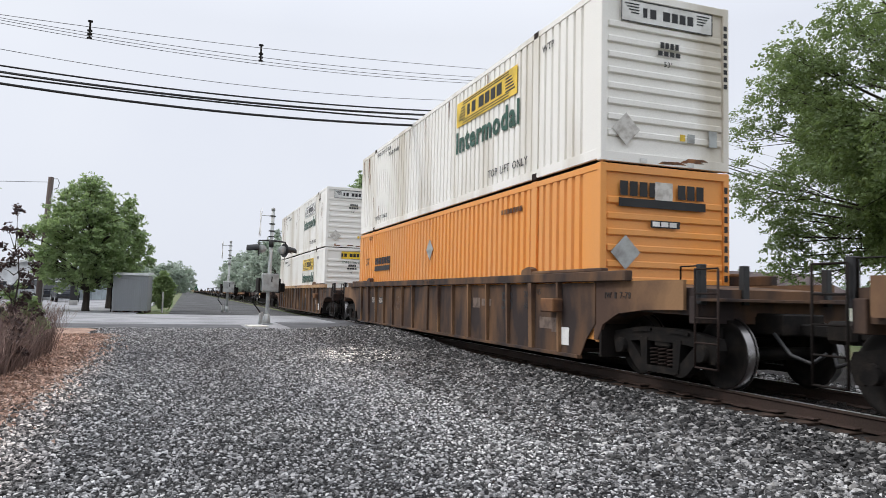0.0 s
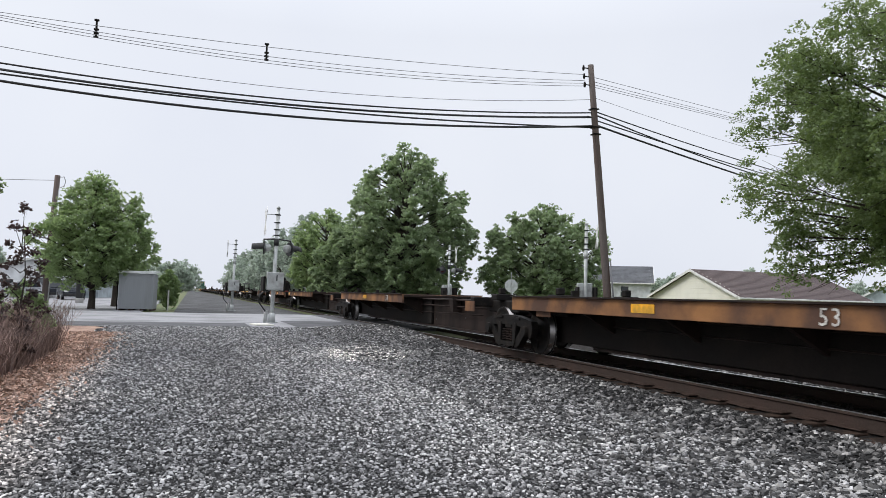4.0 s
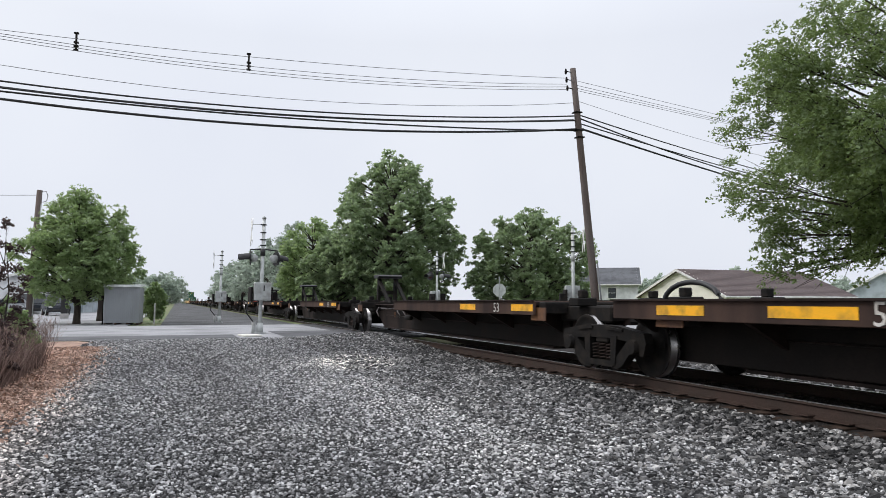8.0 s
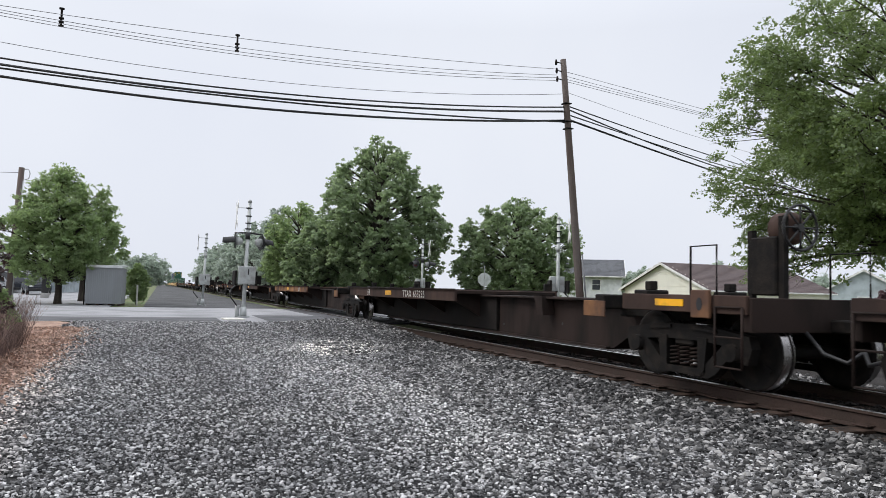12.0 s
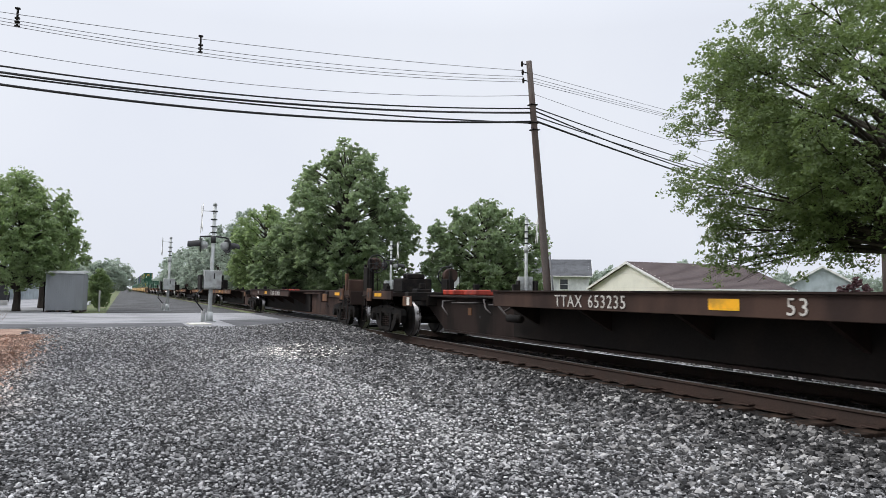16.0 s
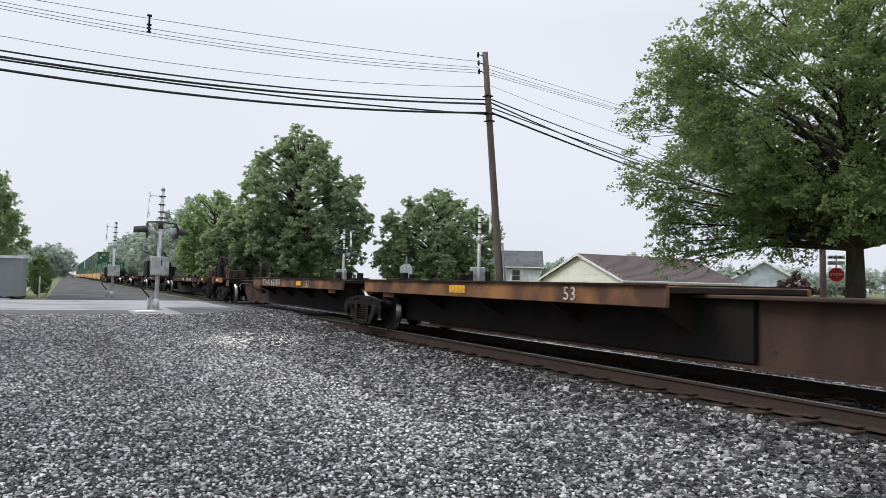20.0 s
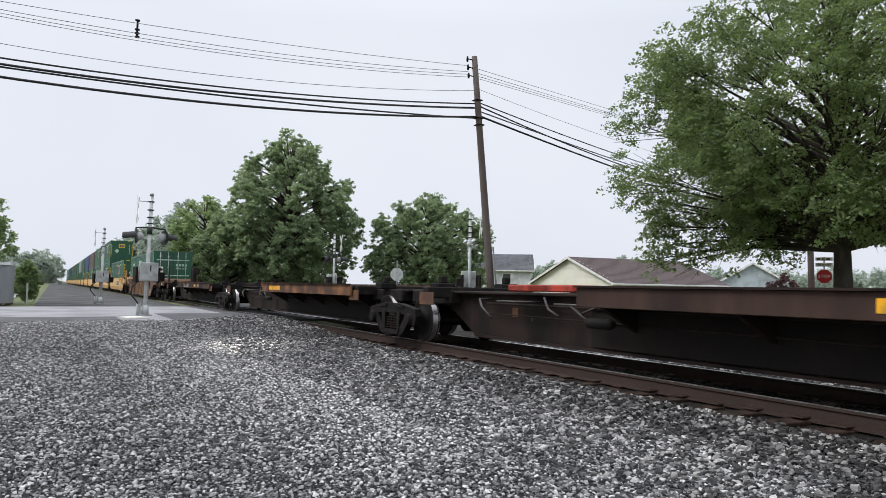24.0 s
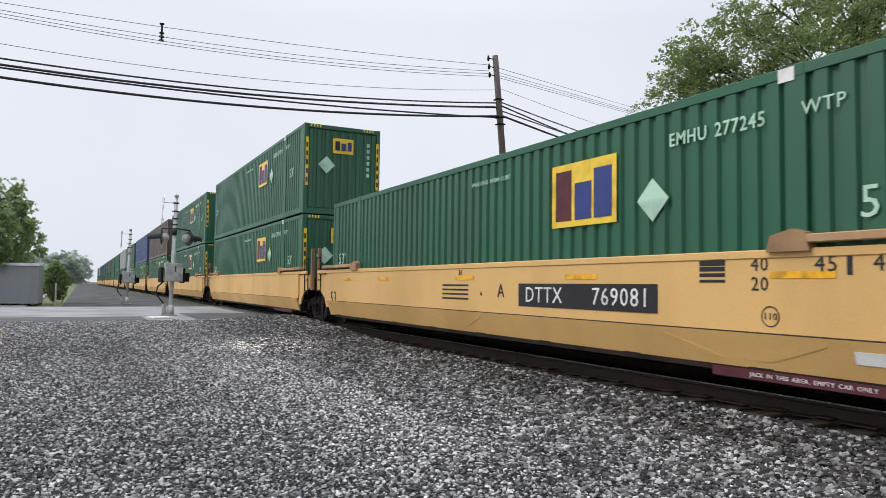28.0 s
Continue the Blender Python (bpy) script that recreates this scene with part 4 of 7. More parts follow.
def spine_unit(front_end, rear_end, p0, p1, skin, deck, stand, red=False, arc=False, marks=((0.52, 0.6),), cards=False, kit=""):
    """One platform: origin at its middle; bogie at the front when it is the first, always one at the rear."""
    car = thing("spine_car", pose(0, 0, 0), "empty rust-brown articulated spine car platform on the rails", "flat car", "spine car platforms of the train")
    h = PITCH / 2
    part("centre_girder", prism(bmesh.new(), girder(-h + 0.1, h - 0.1, 0), -0.48, 0.48, "x"), M[skin], car, "deep welded centre girder")
    bm = bmesh.new()
    box(bm, -0.66, 0.66, -h + 0.1, h - 0.1, 1.0, 1.045, 0.01)
    for z in (0.23, ):
        box(bm, -0.56, 0.56, -h + 2.5, h - 2.5, z - 0.02, z + 0.02)
    part("girder_flange", bm, M[skin], car)
    y0, y1 = -h + p0 * PITCH, -h + p1 * PITCH
    bm = bmesh.new()
    box(bm, -1.28, 1.28, y0, y1, 1.05, 1.13, 0.01)
    part("deck", bm, M["grime"], car, "flat steel deck")
    for side, nm in ((-1, "edge_beam"), (1, "edge_beam")):
        b = part(nm, box(bmesh.new(), side * 1.3 - 0.03, side * 1.3 + 0.03, y0 - 0.02, y1 + 0.02, 0.88, 1.14, 0.008), M[deck], car, "faded edge beam")
        part("beam_flange", box(bmesh.new(), side * 1.33 - 0.05, side * 1.33 + 0.02, y0 - 0.02, y1 + 0.02, 1.14, 1.165), M["grime"], b)
        if side < 0:
            for f0, f1 in marks:
                part("reflector", box(bmesh.new(), -1.337, -1.331, y0 + (y1 - y0) * f0, y0 + (y1 - y0) * f1, 0.95, 1.08), M["reflector"], b, "yellow reflective strip")
    n = 5
    for k in range(n):
        y = y0 + 0.3 + (y1 - y0 - 0.6) * k / (n - 1)
        bm = bmesh.new()
        prism(bm, [(-1.27, 1.05), (-1.27, 0.93), (-0.48, 0.5), (0.48, 0.5), (1.27, 0.93), (1.27, 1.05)], y - 0.04, y + 0.04, "y")
        part("cross_bearer", bm, M["grime"], car)
    # black box added under the deck; its colour stands in for the shade there
    part("under_frame", box(bmesh.new(), -0.56, 0.56, y0 - 0.6 if p0 > 0.3 else y0, y1 if p0 > 0.3 else min(y1 + 0.6, h - 2.3), 0.27, 1.0, 0.01), M["soot"], car, "added black box standing in for the shade under the deck")
    # small drain holes and old weld marks in the web
    for y, z in ((-4.6, 0.55), (-2.2, 0.42), (1.9, 0.5), (4.4, 0.6)):
        part("drain_hole", tube(bmesh.new(), [(-0.483, y, z), (-0.48, y, z)], 0.03, 10), M["ink"], car)
    # container pedestals and guides
    for y in (-h + 1.1, h - 1.6):
        for side in (-1, 1):
            bm = bmesh.new()
            box(bm, side * 0.75 - 0.2, side * 0.75 + 0.2, y - 0.16, y + 0.16, 1.05, 1.2, 0.02)
            box(bm, side * 0.75 - 0.07, side * 0.75 + 0.07, y - 0.07, y + 0.07, 1.2, 1.33, 0.015)
            part("pedestal", bm, M["truck"], car, "dark container pedestal")
    # end arms over the bogies
    for d in (-1, 1):
        bm = bmesh.new()
        ya, yb = sorted((d * (h - 0.25), d * (h - 1.9)))
        box(bm, -0.75, 0.75, ya, yb, 0.78, 1.06, 0.03)
        box(bm, -1.22, 1.22, d * (h - 1.75) - 0.12, d * (h - 1.75) + 0.12, 0.9, 1.12, 0.02)
        part("end_casting", bm, M["truck"], car)
        part("bolster_plate", box(bmesh.new(), -1.25, -1.225, d * (h - 1.85) - 0.28, d * (h - 1.85) + 0.28, 0.78, 1.02, 0.006), M["deck_tan"], car, "rusty orange plate on the bolster end")
    bm = bmesh.new()
    tube(bm, [(-0.62, -h + 2.2, 0.84), (-0.6, -2, 0.84), (-0.6, h - 3, 0.84)], 0.022, 6)
    tube(bm, [(-0.58, -h + 2.6, 0.66), (-0.58, -1.0, 0.62), (-0.58, h - 3, 0.66)], 0.014, 5)
    if "plain" in kit:
        bm.free()
    else:
        part("brake_pipe", bm, M["grime"], car)
    if front_end:
        bogie(car, -h)
        coupler(car, -h - 1.3, -0.65)
        platform(car, -h, -1, deck, "box " in kit)
    if rear_end:
        coupler(car, h + 1.3, 0.65)
        platform(car, h, 1, deck, "rear_crate" in kit, "low_crate" in kit)
        if "low_crate" in kit:
            part("route_card", box(bmesh.new(), -1.256, -1.251, h - 2.02, h - 1.85, 0.8, 0.99), M["pale_concrete"], car, "pale weathered card")
    bogie(car, h)
    if stand:
        hitch(car, h - stand)
    if red:
        for k in (0, 1):
            bm = bmesh.new()
            y = h - (2.5 if "low_crate" in kit else 3.85) - k * 1.15
            box(bm, -0.3, 0.3, y, y + 0.65, 1.06, 1.18, 0.02)
            part("chock_box", bm, M["hose" if "tan_tank" in kit else "box_red"], car, "low red steel box on the girder")
    if arc:
        n = 14
        pts = [(-0.4, h - 1.3 + 0.62 * math.cos(math.pi * k / n), 1.1 + 0.32 * math.sin(math.pi * k / n)) for k in range(n + 1)]
        part("hose_loop", tube(bmesh.new(), pts, 0.04, 7), M["black"], car, "arched black hose")
    if "tan_tank" in kit:
        part("air_reservoir", tube(bmesh.new(), [(-0.9, 1.75, 0.9), (-0.9, 1.85, 0.9), (-0.9, 2.7, 0.9), (-0.9, 2.8, 0.9)], [0.08, 0.17, 0.17, 0.08], 14), M["deck_tan"], car, "tan air reservoir")
        for z in (0.8, 0.98):
            part("pipe", tube(bmesh.new(), [(-0.85, 2.7, z), (-0.85, 3.6, z + 0.05), (-0.7, 3.9, z - 0.1), (-0.5, 4.0, z - 0.2)], 0.02, 6), M["rust"], car)
    if "scrawl" in kit:
        for k in range(6):
            yc = -2.1 - k * 0.42
            pts = [(-0.492, yc + 0.17 * math.sin(0.8 * q + 1.7 * k), 0.68 + 0.25 * math.sin(q + 0.9 * k)) for q in [i * 0.3 for i in range(22)]]
            part("graffiti_stroke", tube(bmesh.new(), pts, 0.022, 4), M["deck_tan"], car, "faded tan painted scrawl")
    if front_end and "tank" in kit:
        tank = tube(bmesh.new(), [(-0.72, -h + 5.1, 0.74), (-0.72, -h + 5.2, 0.74), (-0.72, -h + 5.9, 0.74), (-0.72, -h + 6.0, 0.74)], [0.1, 0.2, 0.2, 0.1], 14)
        part("air_reservoir", tank, M["tank"], car, "rounded grey air reservoir")
    if p0 > 0.3:
        for k in (0, 1) if cards else ():
            part("route_card", box(bmesh.new(), -1.36, -1.34, y0 + 0.2 + k * 0.36, y0 + 0.5 + k * 0.36, 0.68, 0.84), M["chalk"], car, "pale card under the edge beam")
        bm = bmesh.new()
        prism(bm, [(y0, 0.88), (y0 + 1.0, 0.88), (y0 + 0.9, 0.66), (y0 + 0.1, 0.66)], -1.34, -1.29, "x")
        if cards:
            part("card_board", bm, M["grime"], car)
        else:
            bm.free()
        part("side_bracket", prism(bmesh.new(), [(y0 - 2.9, 1.06), (y0 - 2.6, 1.06), (y0 - 2.75, 0.7), (y0 - 2.95, 0.7)], -0.75, -0.5, "x"), M[skin], car)
    else:
        bm = bmesh.new()
        tube(bm, [(-0.6, h - 3.2, 0.92), (-0.95, h - 3.3, 0.92), (-1.1, h - 3.6, 0.8), (-1.1, h - 3.9, 0.62)], 0.019, 7)
        tube(bm, [(-0.6, h - 4.6, 0.9), (-1.0, h - 4.5, 0.9), (-1.05, h - 4.0, 0.9)], 0.019, 7)
        tube(bm, [(-0.5, 4.0, 0.97), (-0.75, 3.72, 0.97), (-0.8, 3.55, 0.8), (-0.8, 3.3, 0.7)], 0.019, 7)
        tube(bm, [(-0.8, 3.4, 0.88), (-0.8, 2.75, 0.88)], 0.02, 6)
        tube(bm, [(-0.8, 3.0, 0.86), (-0.8, 2.6, 0.64)], 0.022, 6)
        tube(bm, [(-0.8, 2.75, 0.77), (-0.8, 2.2, 0.94)], 0.02, 6)
        part("brake_rigging", bm, M["dull_rod"], car, "bent grey brake rods")
        part("brake_cylinder", tube(bmesh.new(), [(-0.8, 2.65, 0.64), (-0.8, 2.6, 0.64), (-0.8, 2.15, 0.64), (-0.8, 2.1, 0.64)], [0.045, 0.075, 0.075, 0.045], 12), M["truck"], car, "grey brake cylinder")
        part("chalk_card", box(bmesh.new(), -0.49, -0.482, 4.8, 4.97, 0.62, 0.78), M["deck_tan"], car, "small tan stencil patch")
    return car


def platform(car, y, d, deck, crate=False, low=False):
    """The end platform over an outer bogie: sill, edge plates, hand brake, ladders."""
    ya, yb = sorted((y - d * 1.0, y + d * 1.3))
    bm = bmesh.new()
    box(bm, -1.3, 1.3, ya, yb, 1.0, 1.1, 0.01)
    box(bm, -0.3, 0.3, ya, yb, 0.74, 1.0, 0.02)
    part("end_deck", bm, M["grime"], car)
    b = part("end_beam", box(bmesh.new(), -1.34, -1.28, ya, yb, 0.92, 1.14, 0.008), M[deck], car, "faded edge beam")
    part("reflector", box(bmesh.new(), -1.347, -1.341, y - 0.27, y + 0.27, 0.99, 1.08), M["reflector"], b, "yellow reflective strip")
    part("end_sill", box(bmesh.new(), -1.3, 1.3, y + d * 1.22, y + d * 1.34, 0.72, 1.12, 0.01), M["grime"], car)
    pad = part("jacking_pad", box(bmesh.new(), -1.4, -1.35, y + d * 0.62 - 0.16, y + d * 0.62 + 0.16, 0.86, 1.2, 0.01), M["deck_tan"], car, "tan lifting plate with an oval hole")
    hole = [(y + d * 0.62 + 0.05 * math.cos(k * math.pi / 6), 1.03 + 0.08 * math.sin(k * math.pi / 6)) for k in range(12)]
    part("oval_hole", prism(bmesh.new(), hole, -1.404, -1.4, "x"), M["ink"], pad, "dark oval hole")
    if crate:
        y = y - 0.55 if d > 0 else y
        part("equipment_box", box(bmesh.new(), -0.85, -0.1, y + 0.32, y + 0.85, 1.1, 1.5, 0.03), M["rust"], car, "rusty steel equipment box on the deck")
        part("box_bracket", box(bmesh.new(), -1.02, -0.95, y + 0.08, y + 0.24, 1.1, 1.68, 0.01), M["deck_tan"], car)
        y = y + 0.55 if d > 0 else y
    if low:
        bm = bmesh.new()
        box(bm, -0.75, 0.1, y - 0.25, y + 0.46, 1.1, 1.48, 0.03)
        box(bm, -0.6, -0.1, y - 0.25, y - 0.1, 1.47, 1.6, 0.03)
        box(bm, -0.6, -0.1, y - 0.02, y + 0.14, 1.47, 1.62, 0.04)
        part("equipment_box", bm, M["truck"], car, "sooty black equipment box on the deck")
        crate = True
    brake_stand(car, y + d * (0.2 if crate and d > 0 else 0.95), 0.72 if low else 0.85 if crate and d > 0 else 1.1, x=0.75 if d > 0 else -0.65, d=d)
    ladder(car, -1.36, y + d * 1.05, 0.3, 1.0, 0.42, 3)
    grab_rail(car, -1.25, y + d * 0.3, y + d * 0.75, 1.1, 1.75)
    grab_rail(car, 1.2, y + d * 0.3, y + d * 0.9, 1.1, 1.75)


def hitch(car, y):
    """A raised trailer hitch: upright legs, sloping struts, top plate."""
    h = part("trailer_hitch", box(bmesh.new(), -0.3, 0.3, y + 0.02, y + 0.12, 1.4, 1.55), M["truck"], car, "dark raised trailer hitch")
    for x in (-0.32, 0.32):
        part("hitch_leg", prism(bmesh.new(), [(y + 0.25, 1.1), (y + 0.05, 1.1), (y - 0.02, 2.0), (y + 0.14, 2.0)], x - 0.05, x + 0.05, "x"), M["truck"], h)
        part("hitch_strut", prism(bmesh.new(), [(y - 1.35, 1.1), (y - 1.15, 1.1), (y + 0.05, 1.85), (y - 0.02, 1.97)], x - 0.05, x + 0.05, "x"), M["truck"], h)
    bm = bmesh.new()
    prism(bm, [(y - 0.36, 2.08), (y - 0.3, 2.01), (y + 0.28, 2.01), (y + 0.36, 2.1), (y + 0.24, 2.14), (y - 0.24, 2.14)], -0.46, 0.46, "x")
    part("fifth_wheel_plate", bm, M["black"], h, "wide black top plate")


SETS = ((55.5, "A", "553201"), (145.4, "B", "554060"), (235.3, "A", "653235"), (325.2, "A", "653857"), (415.1, "B", "554060"))
SKIN = ("grime", "grime", "grime", "rust", "grime")
unit_models = {}


def build_spines():
    for k, (s0, form, number) in enumerate(SETS):
        for u in range(5):
            p0, p1 = (0.42, 0.96) if (k, u) == (1, 0) else (0.05, 0.6) if (k, u) == (3, 4) else (0.11, 0.57) if (k, u) == (4, 3) else (0.42, 0.96) if form == "A" and u < 4 else (0.11, 0.63)
            stand = 1.15 if k == 1 and u > 0 else 0
            red = (k, u) in ((0, 4), (1, 3), (1, 4), (2, 4), (3, 0), (3, 4), (4, 2), (4, 3), (4, 4))
            arc = (k, u) in ((1, 0), (0, 3))
            tan = (k, u) in ((0, 1), (0, 2), (0, 3), (0, 4), (2, 1), (3, 1), (3, 2), (3, 3), (3, 4), (4, 3))
            cards = (k, u) == (0, 0)
            marks = ((0.04, 0.12), (0.55, 0.66)) if k == 1 else ((0.37, 0.42),) if u == 4 else ((0.02, 0.09),) if cards else ((0.5, 0.56),)
            kit = ("plain " if k in (2, 3) else "") + ("box " if k > 2 and u == 0 else "") + ("tank" if k in (0, 1, 4) and u == 0 else "") + ("tan_tank rear_crate " if (k, u) == (3, 4) else "") + ("low_crate " if (k, u) == (2, 4) else "") + ("scrawl" if (k, u) == (2, 3) else "")
            if (k, u) == (1, 0):
                marks = ((0.79, 0.89), (0.56, 0.68))
            elif (k, u) == (0, 3):
                marks = ((0.92, 0.99), (0.66, 0.70))
            elif (k, u) == (4, 3):
                marks = ((0.74, 0.89),)
            elif k == 1:
                marks = ((0.0, 0.1), (0.3, 0.4))
            key = (kit, form, SKIN[k], u == 0, u == 4, stand, red, arc, tan, cards, marks)
            if key not in unit_models:
                unit_models[key] = spine_unit(u == 0, u == 4, p0, p1, "rust" if (k, u) == (0, 4) else SKIN[k], "deck_tan" if tan else "rust", stand, red, arc, marks, cards, kit)
                car = unit_models[key]
            else:
                car = copy_thing(unit_models[key], pose(0, 0, 0))
            ride(car, s0 + PITCH * (u + 0.5))
            h = PITCH / 2
            mid = -h + (p0 + p1) / 2 * PITCH
            if u in (0, 4):
                lettering("car_number", "TTAX " + number, 0.3 if k in (0, 3) else 0.26, M["chalk"], car, on_side(-1.342, mid + (2.1 if (k, u) == (3, 4) else 1.6 if u == 4 else -1.9), 1.0), "white stencilled reporting number", 1.45 if k == 0 else 1.15 if k == 3 else 1.0)
                lettering("size_mark", "53", 0.34 if (k, u) == (1, 0) else 0.26, M["chalk"], car, on_side(-1.342, 3.5 if (k, u) == (1, 0) else mid + (-1.9 if u == 4 else 2.3), 1.0), "white stencilled figures")
            elif u == 1:
                lettering("size_mark", "53", 0.27, M["chalk"], car, on_side(-1.342, mid - 2.9, 1.0), "white stencilled figures")


# --- well cars ---
def well_car(side_mat, post_mat, sill_mat, smooth=False, front=True, rear=True, half=9.7, reach=11.75, brake_rear=True, chord=None):
    name = "yellow smooth-sided" if smooth else "faded brown ribbed"
    car = thing("well_car", pose(0, 0, 0), name + " double-stack well car on the rails", "well car", "well cars of the train")
    e = 8.35
    for side in (-1, 1):
        bm = bmesh.new()
        if smooth:
            out = [(-e, 1.5), (-e, 0.7), (-e + 0.9, 0.66), (e - 0.9, 0.66), (e, 0.7), (e, 1.5)]
            prism(bm, out, side * 1.325, side * 1.37, "x")
            wall = part("side_wall", bm, M[side_mat], car, "smooth painted well side")
            bm = bmesh.new()
            prism(bm, [(side * 1.33, 0.68), (side * 1.40, 0.68), (side * 1.27, 0.30), (side * 1.20, 0.30)], -e + 0.1, e - 0.1, "y")
            part("lower_panel", bm, M[side_mat], wall)
            part("bottom_edge", box(bmesh.new(), side * 1.24 - 0.05, side * 1.24 + 0.05, -e + 1.0, -e + 3.3, 0.2, 0.3), M["bottom_red"], wall, "dark red bottom edge")
            part("panel_edge", box(bmesh.new(), side * 1.372 - 0.004, side * 1.372 + 0.004, -e + 0.85, e - 0.85, 0.683, 0.697), M["ink"], wall, "dark seam above the lower panel")
            top = part("top_sill", box(bmesh.new(), side * 1.35 - 0.035, side * 1.35 + 0.035, -e - 0.9, e + 0.9, 1.44, 1.53, 0.01), M[sill_mat], car)
        else:
            out = [(-e, 1.4), (-e, 0.75), (-e + 0.25, 0.5), (-e + 0.45, 0.2), (e - 0.45, 0.2), (e - 0.25, 0.5), (e, 0.75), (e, 1.4)]
            prism(bm, out, side * 1.325, side * 1.345, "x")
            wall = part("side_wall", bm, M[side_mat], car, "grimy ribbed well side")
            part("centre_plate", box(bmesh.new(), *sorted((side * 1.345, side * 1.40)), -0.21, 0.21, 0.22, 1.42, 0.01), M[side_mat], wall, "wide centre plate")
            for k in range(14):
                y = (1.08 + 1.03 * (k % 7)) * (1 if k < 7 else -1)
                w = 0.14 if k % 7 == 5 else 0.06
                bm = bmesh.new()
                prism(bm, [(side * 1.345, 0.22), (side * 1.345, 1.42), (side * 1.435, 1.42), (side * 1.40, 0.22)], y - w / 2, y + w / 2, "y")
                part("side_post", bm, M[post_mat], wall, "raised rib")
            part("bottom_angle", box(bmesh.new(), side * 1.345 - 0.05, side * 1.345 + 0.05, -e + 0.45, e - 0.45, 0.16, 0.22, 0.006), M[side_mat], wall)
            top = part("top_sill", box(bmesh.new(), side * 1.375 - 0.065, side * 1.375 + 0.065, -e - 0.95, e + 0.95, 1.42, 1.575, 0.01), M[chord or side_mat], car, "faded top chord")
            if side < 0 and post_mat == "well_post":
                for f in (-0.86, -0.45, -0.17, 0.09, 0.23, 0.59, 0.9):
                    part("reflector", box(bmesh.new(), -1.447, -1.441, f * e - 0.24, f * e + 0.24, 1.455, 1.54), M["reflector"], top, "yellow reflective strip")
        for y in (-6.1, 6.1):
            bm = bmesh.new()
            prism(bm, [(y - 0.22, 1.5), (y - 0.18, 1.68), (y - 0.04, 1.72), (y + 0.2, 1.66), (y + 0.25, 1.5)], side * 1.375 - 0.06, side * 1.375 + 0.07, "x")
            part("guide", bm, M["well_post" if smooth else post_mat], top, "container guide")
            a, b = (y, -e - 0.3) if y < 0 else (e + 0.3, y)
            part("upper_rail", box(bmesh.new(), side * 1.37 - 0.06, side * 1.37 + 0.07, min(a, b), max(a, b), 1.575, 1.66 if smooth else 1.63, 0.01), M["well_chord" if smooth else sill_mat], top, "raised end chord")
    bm = bmesh.new()
    box(bm, -1.28, 1.28, -e + 0.5, e - 0.5, 0.26, 0.32)
    for k in range(9):
        y = -e + 0.8 + k * (2 * e - 1.6) / 8
        box(bm, -1.28, 1.28, y - 0.15, y + 0.15, 0.3, 0.46)
    part("floor_frame", bm, M["grime"], car)
    for d, full in ((-1, front), (1, rear)):
        # the bulkhead's near-black puts the arch's shade into its colour
        part("bulkhead", box(bmesh.new(), -1.32, 1.32, d * (e + 0.12) - 0.03, d * (e + 0.12) + 0.03, 0.24, 1.41), M["soot"], car, "bulkhead closing the well, near-black for the shade in the arch")
        bm = bmesh.new()
        tail = half + 1.0 if full or not smooth else half - 0.3
        prism(bm, [(d * (e + 0.12), 0.75), (d * (e + 0.12), 1.4), (d * (e + 0.2), 1.42), (d * tail, 1.3), (d * tail, 0.95), (d * (half - 0.6), 0.98)], -1.25, 1.25, "x")
        part("end_shroud", bm, M["grime" if smooth and not full else side_mat], car, "sloping end section over the bogie")
        for side in (-1, 1):
            bm = bmesh.new()
            last = half + 0.75 if full or not smooth else half - 0.38
            arch = [(d * (e - 0.05), 1.42), (d * last, 1.42), (d * last, 1.02), (d * (min(half, last) - 0.1), 1.0), (d * (half - 0.75), 0.93), (d * (half - 1.15), 0.75), (d * (half - 1.3), 0.5), (d * (e - 0.05), 0.5)]
            prism(bm, arch, side * 1.28, side * 1.33, "x")
            part("end_side_plate", bm, M[side_mat if chord == "well_chord" else post_mat], car, "curved plate over the bogie")
        if smooth and not full:
            ladder(car, -1.36, d * (half - 0.62), 0.3, 1.9, 0.36, 6)
            part("end_post", box(bmesh.new(), -1.3, -1.2, d * (half - 0.34) - 0.05, d * (half - 0.34) + 0.05, 0.95, 2.2, 0.01), M["well_post"], car, "upright post")
        if full:
            bm = bmesh.new()
            box(bm, -1.3, 1.3, d * (half + 0.9) - 0.08, d * (half + 0.9) + 0.08, 0.85, 1.2, 0.01)
            part("buffer_beam", bm, M[side_mat], car)
            part("draft_sill", box(bmesh.new(), -0.35, 0.35, min(d * half, d * (reach - 0.6)), max(d * half, d * (reach - 0.6)), 0.72, 1.0, 0.02), M["truck"], car)
            part("end_walkway", box(bmesh.new(), -1.3, 1.3, min(d * (half + 0.9), d * (reach - 0.7)), max(d * (half + 0.9), d * (reach - 0.7)), 1.14, 1.18, 0.005), M[side_mat], car)
            for x in (-1.25, -0.55, 0.9):
                part("end_post", box(bmesh.new(), x - 0.05, x + 0.05, d * (half + 1.0) - 0.05, d * (half + 1.0) + 0.05, 1.1, 2.25 if smooth or post_mat == "well_post" else 1.62, 0.01), M["black"] if not smooth else M[post_mat], car, "upright post")
            ladder(car, -1.34, d * (half + 1.2), 0.3, 1.55, 0.42, 5)
            grab_rail(car, -1.25, d * (half + 0.6), d * (half + 0.95), 1.18, 1.6)
            coupler(car, d * (reach - 0.65), d * 0.65)
            bogie(car, d * half)
    if brake_rear and rear:
        brake_stand(car, half + 1.15, 1.18, x=0.2)
    return car


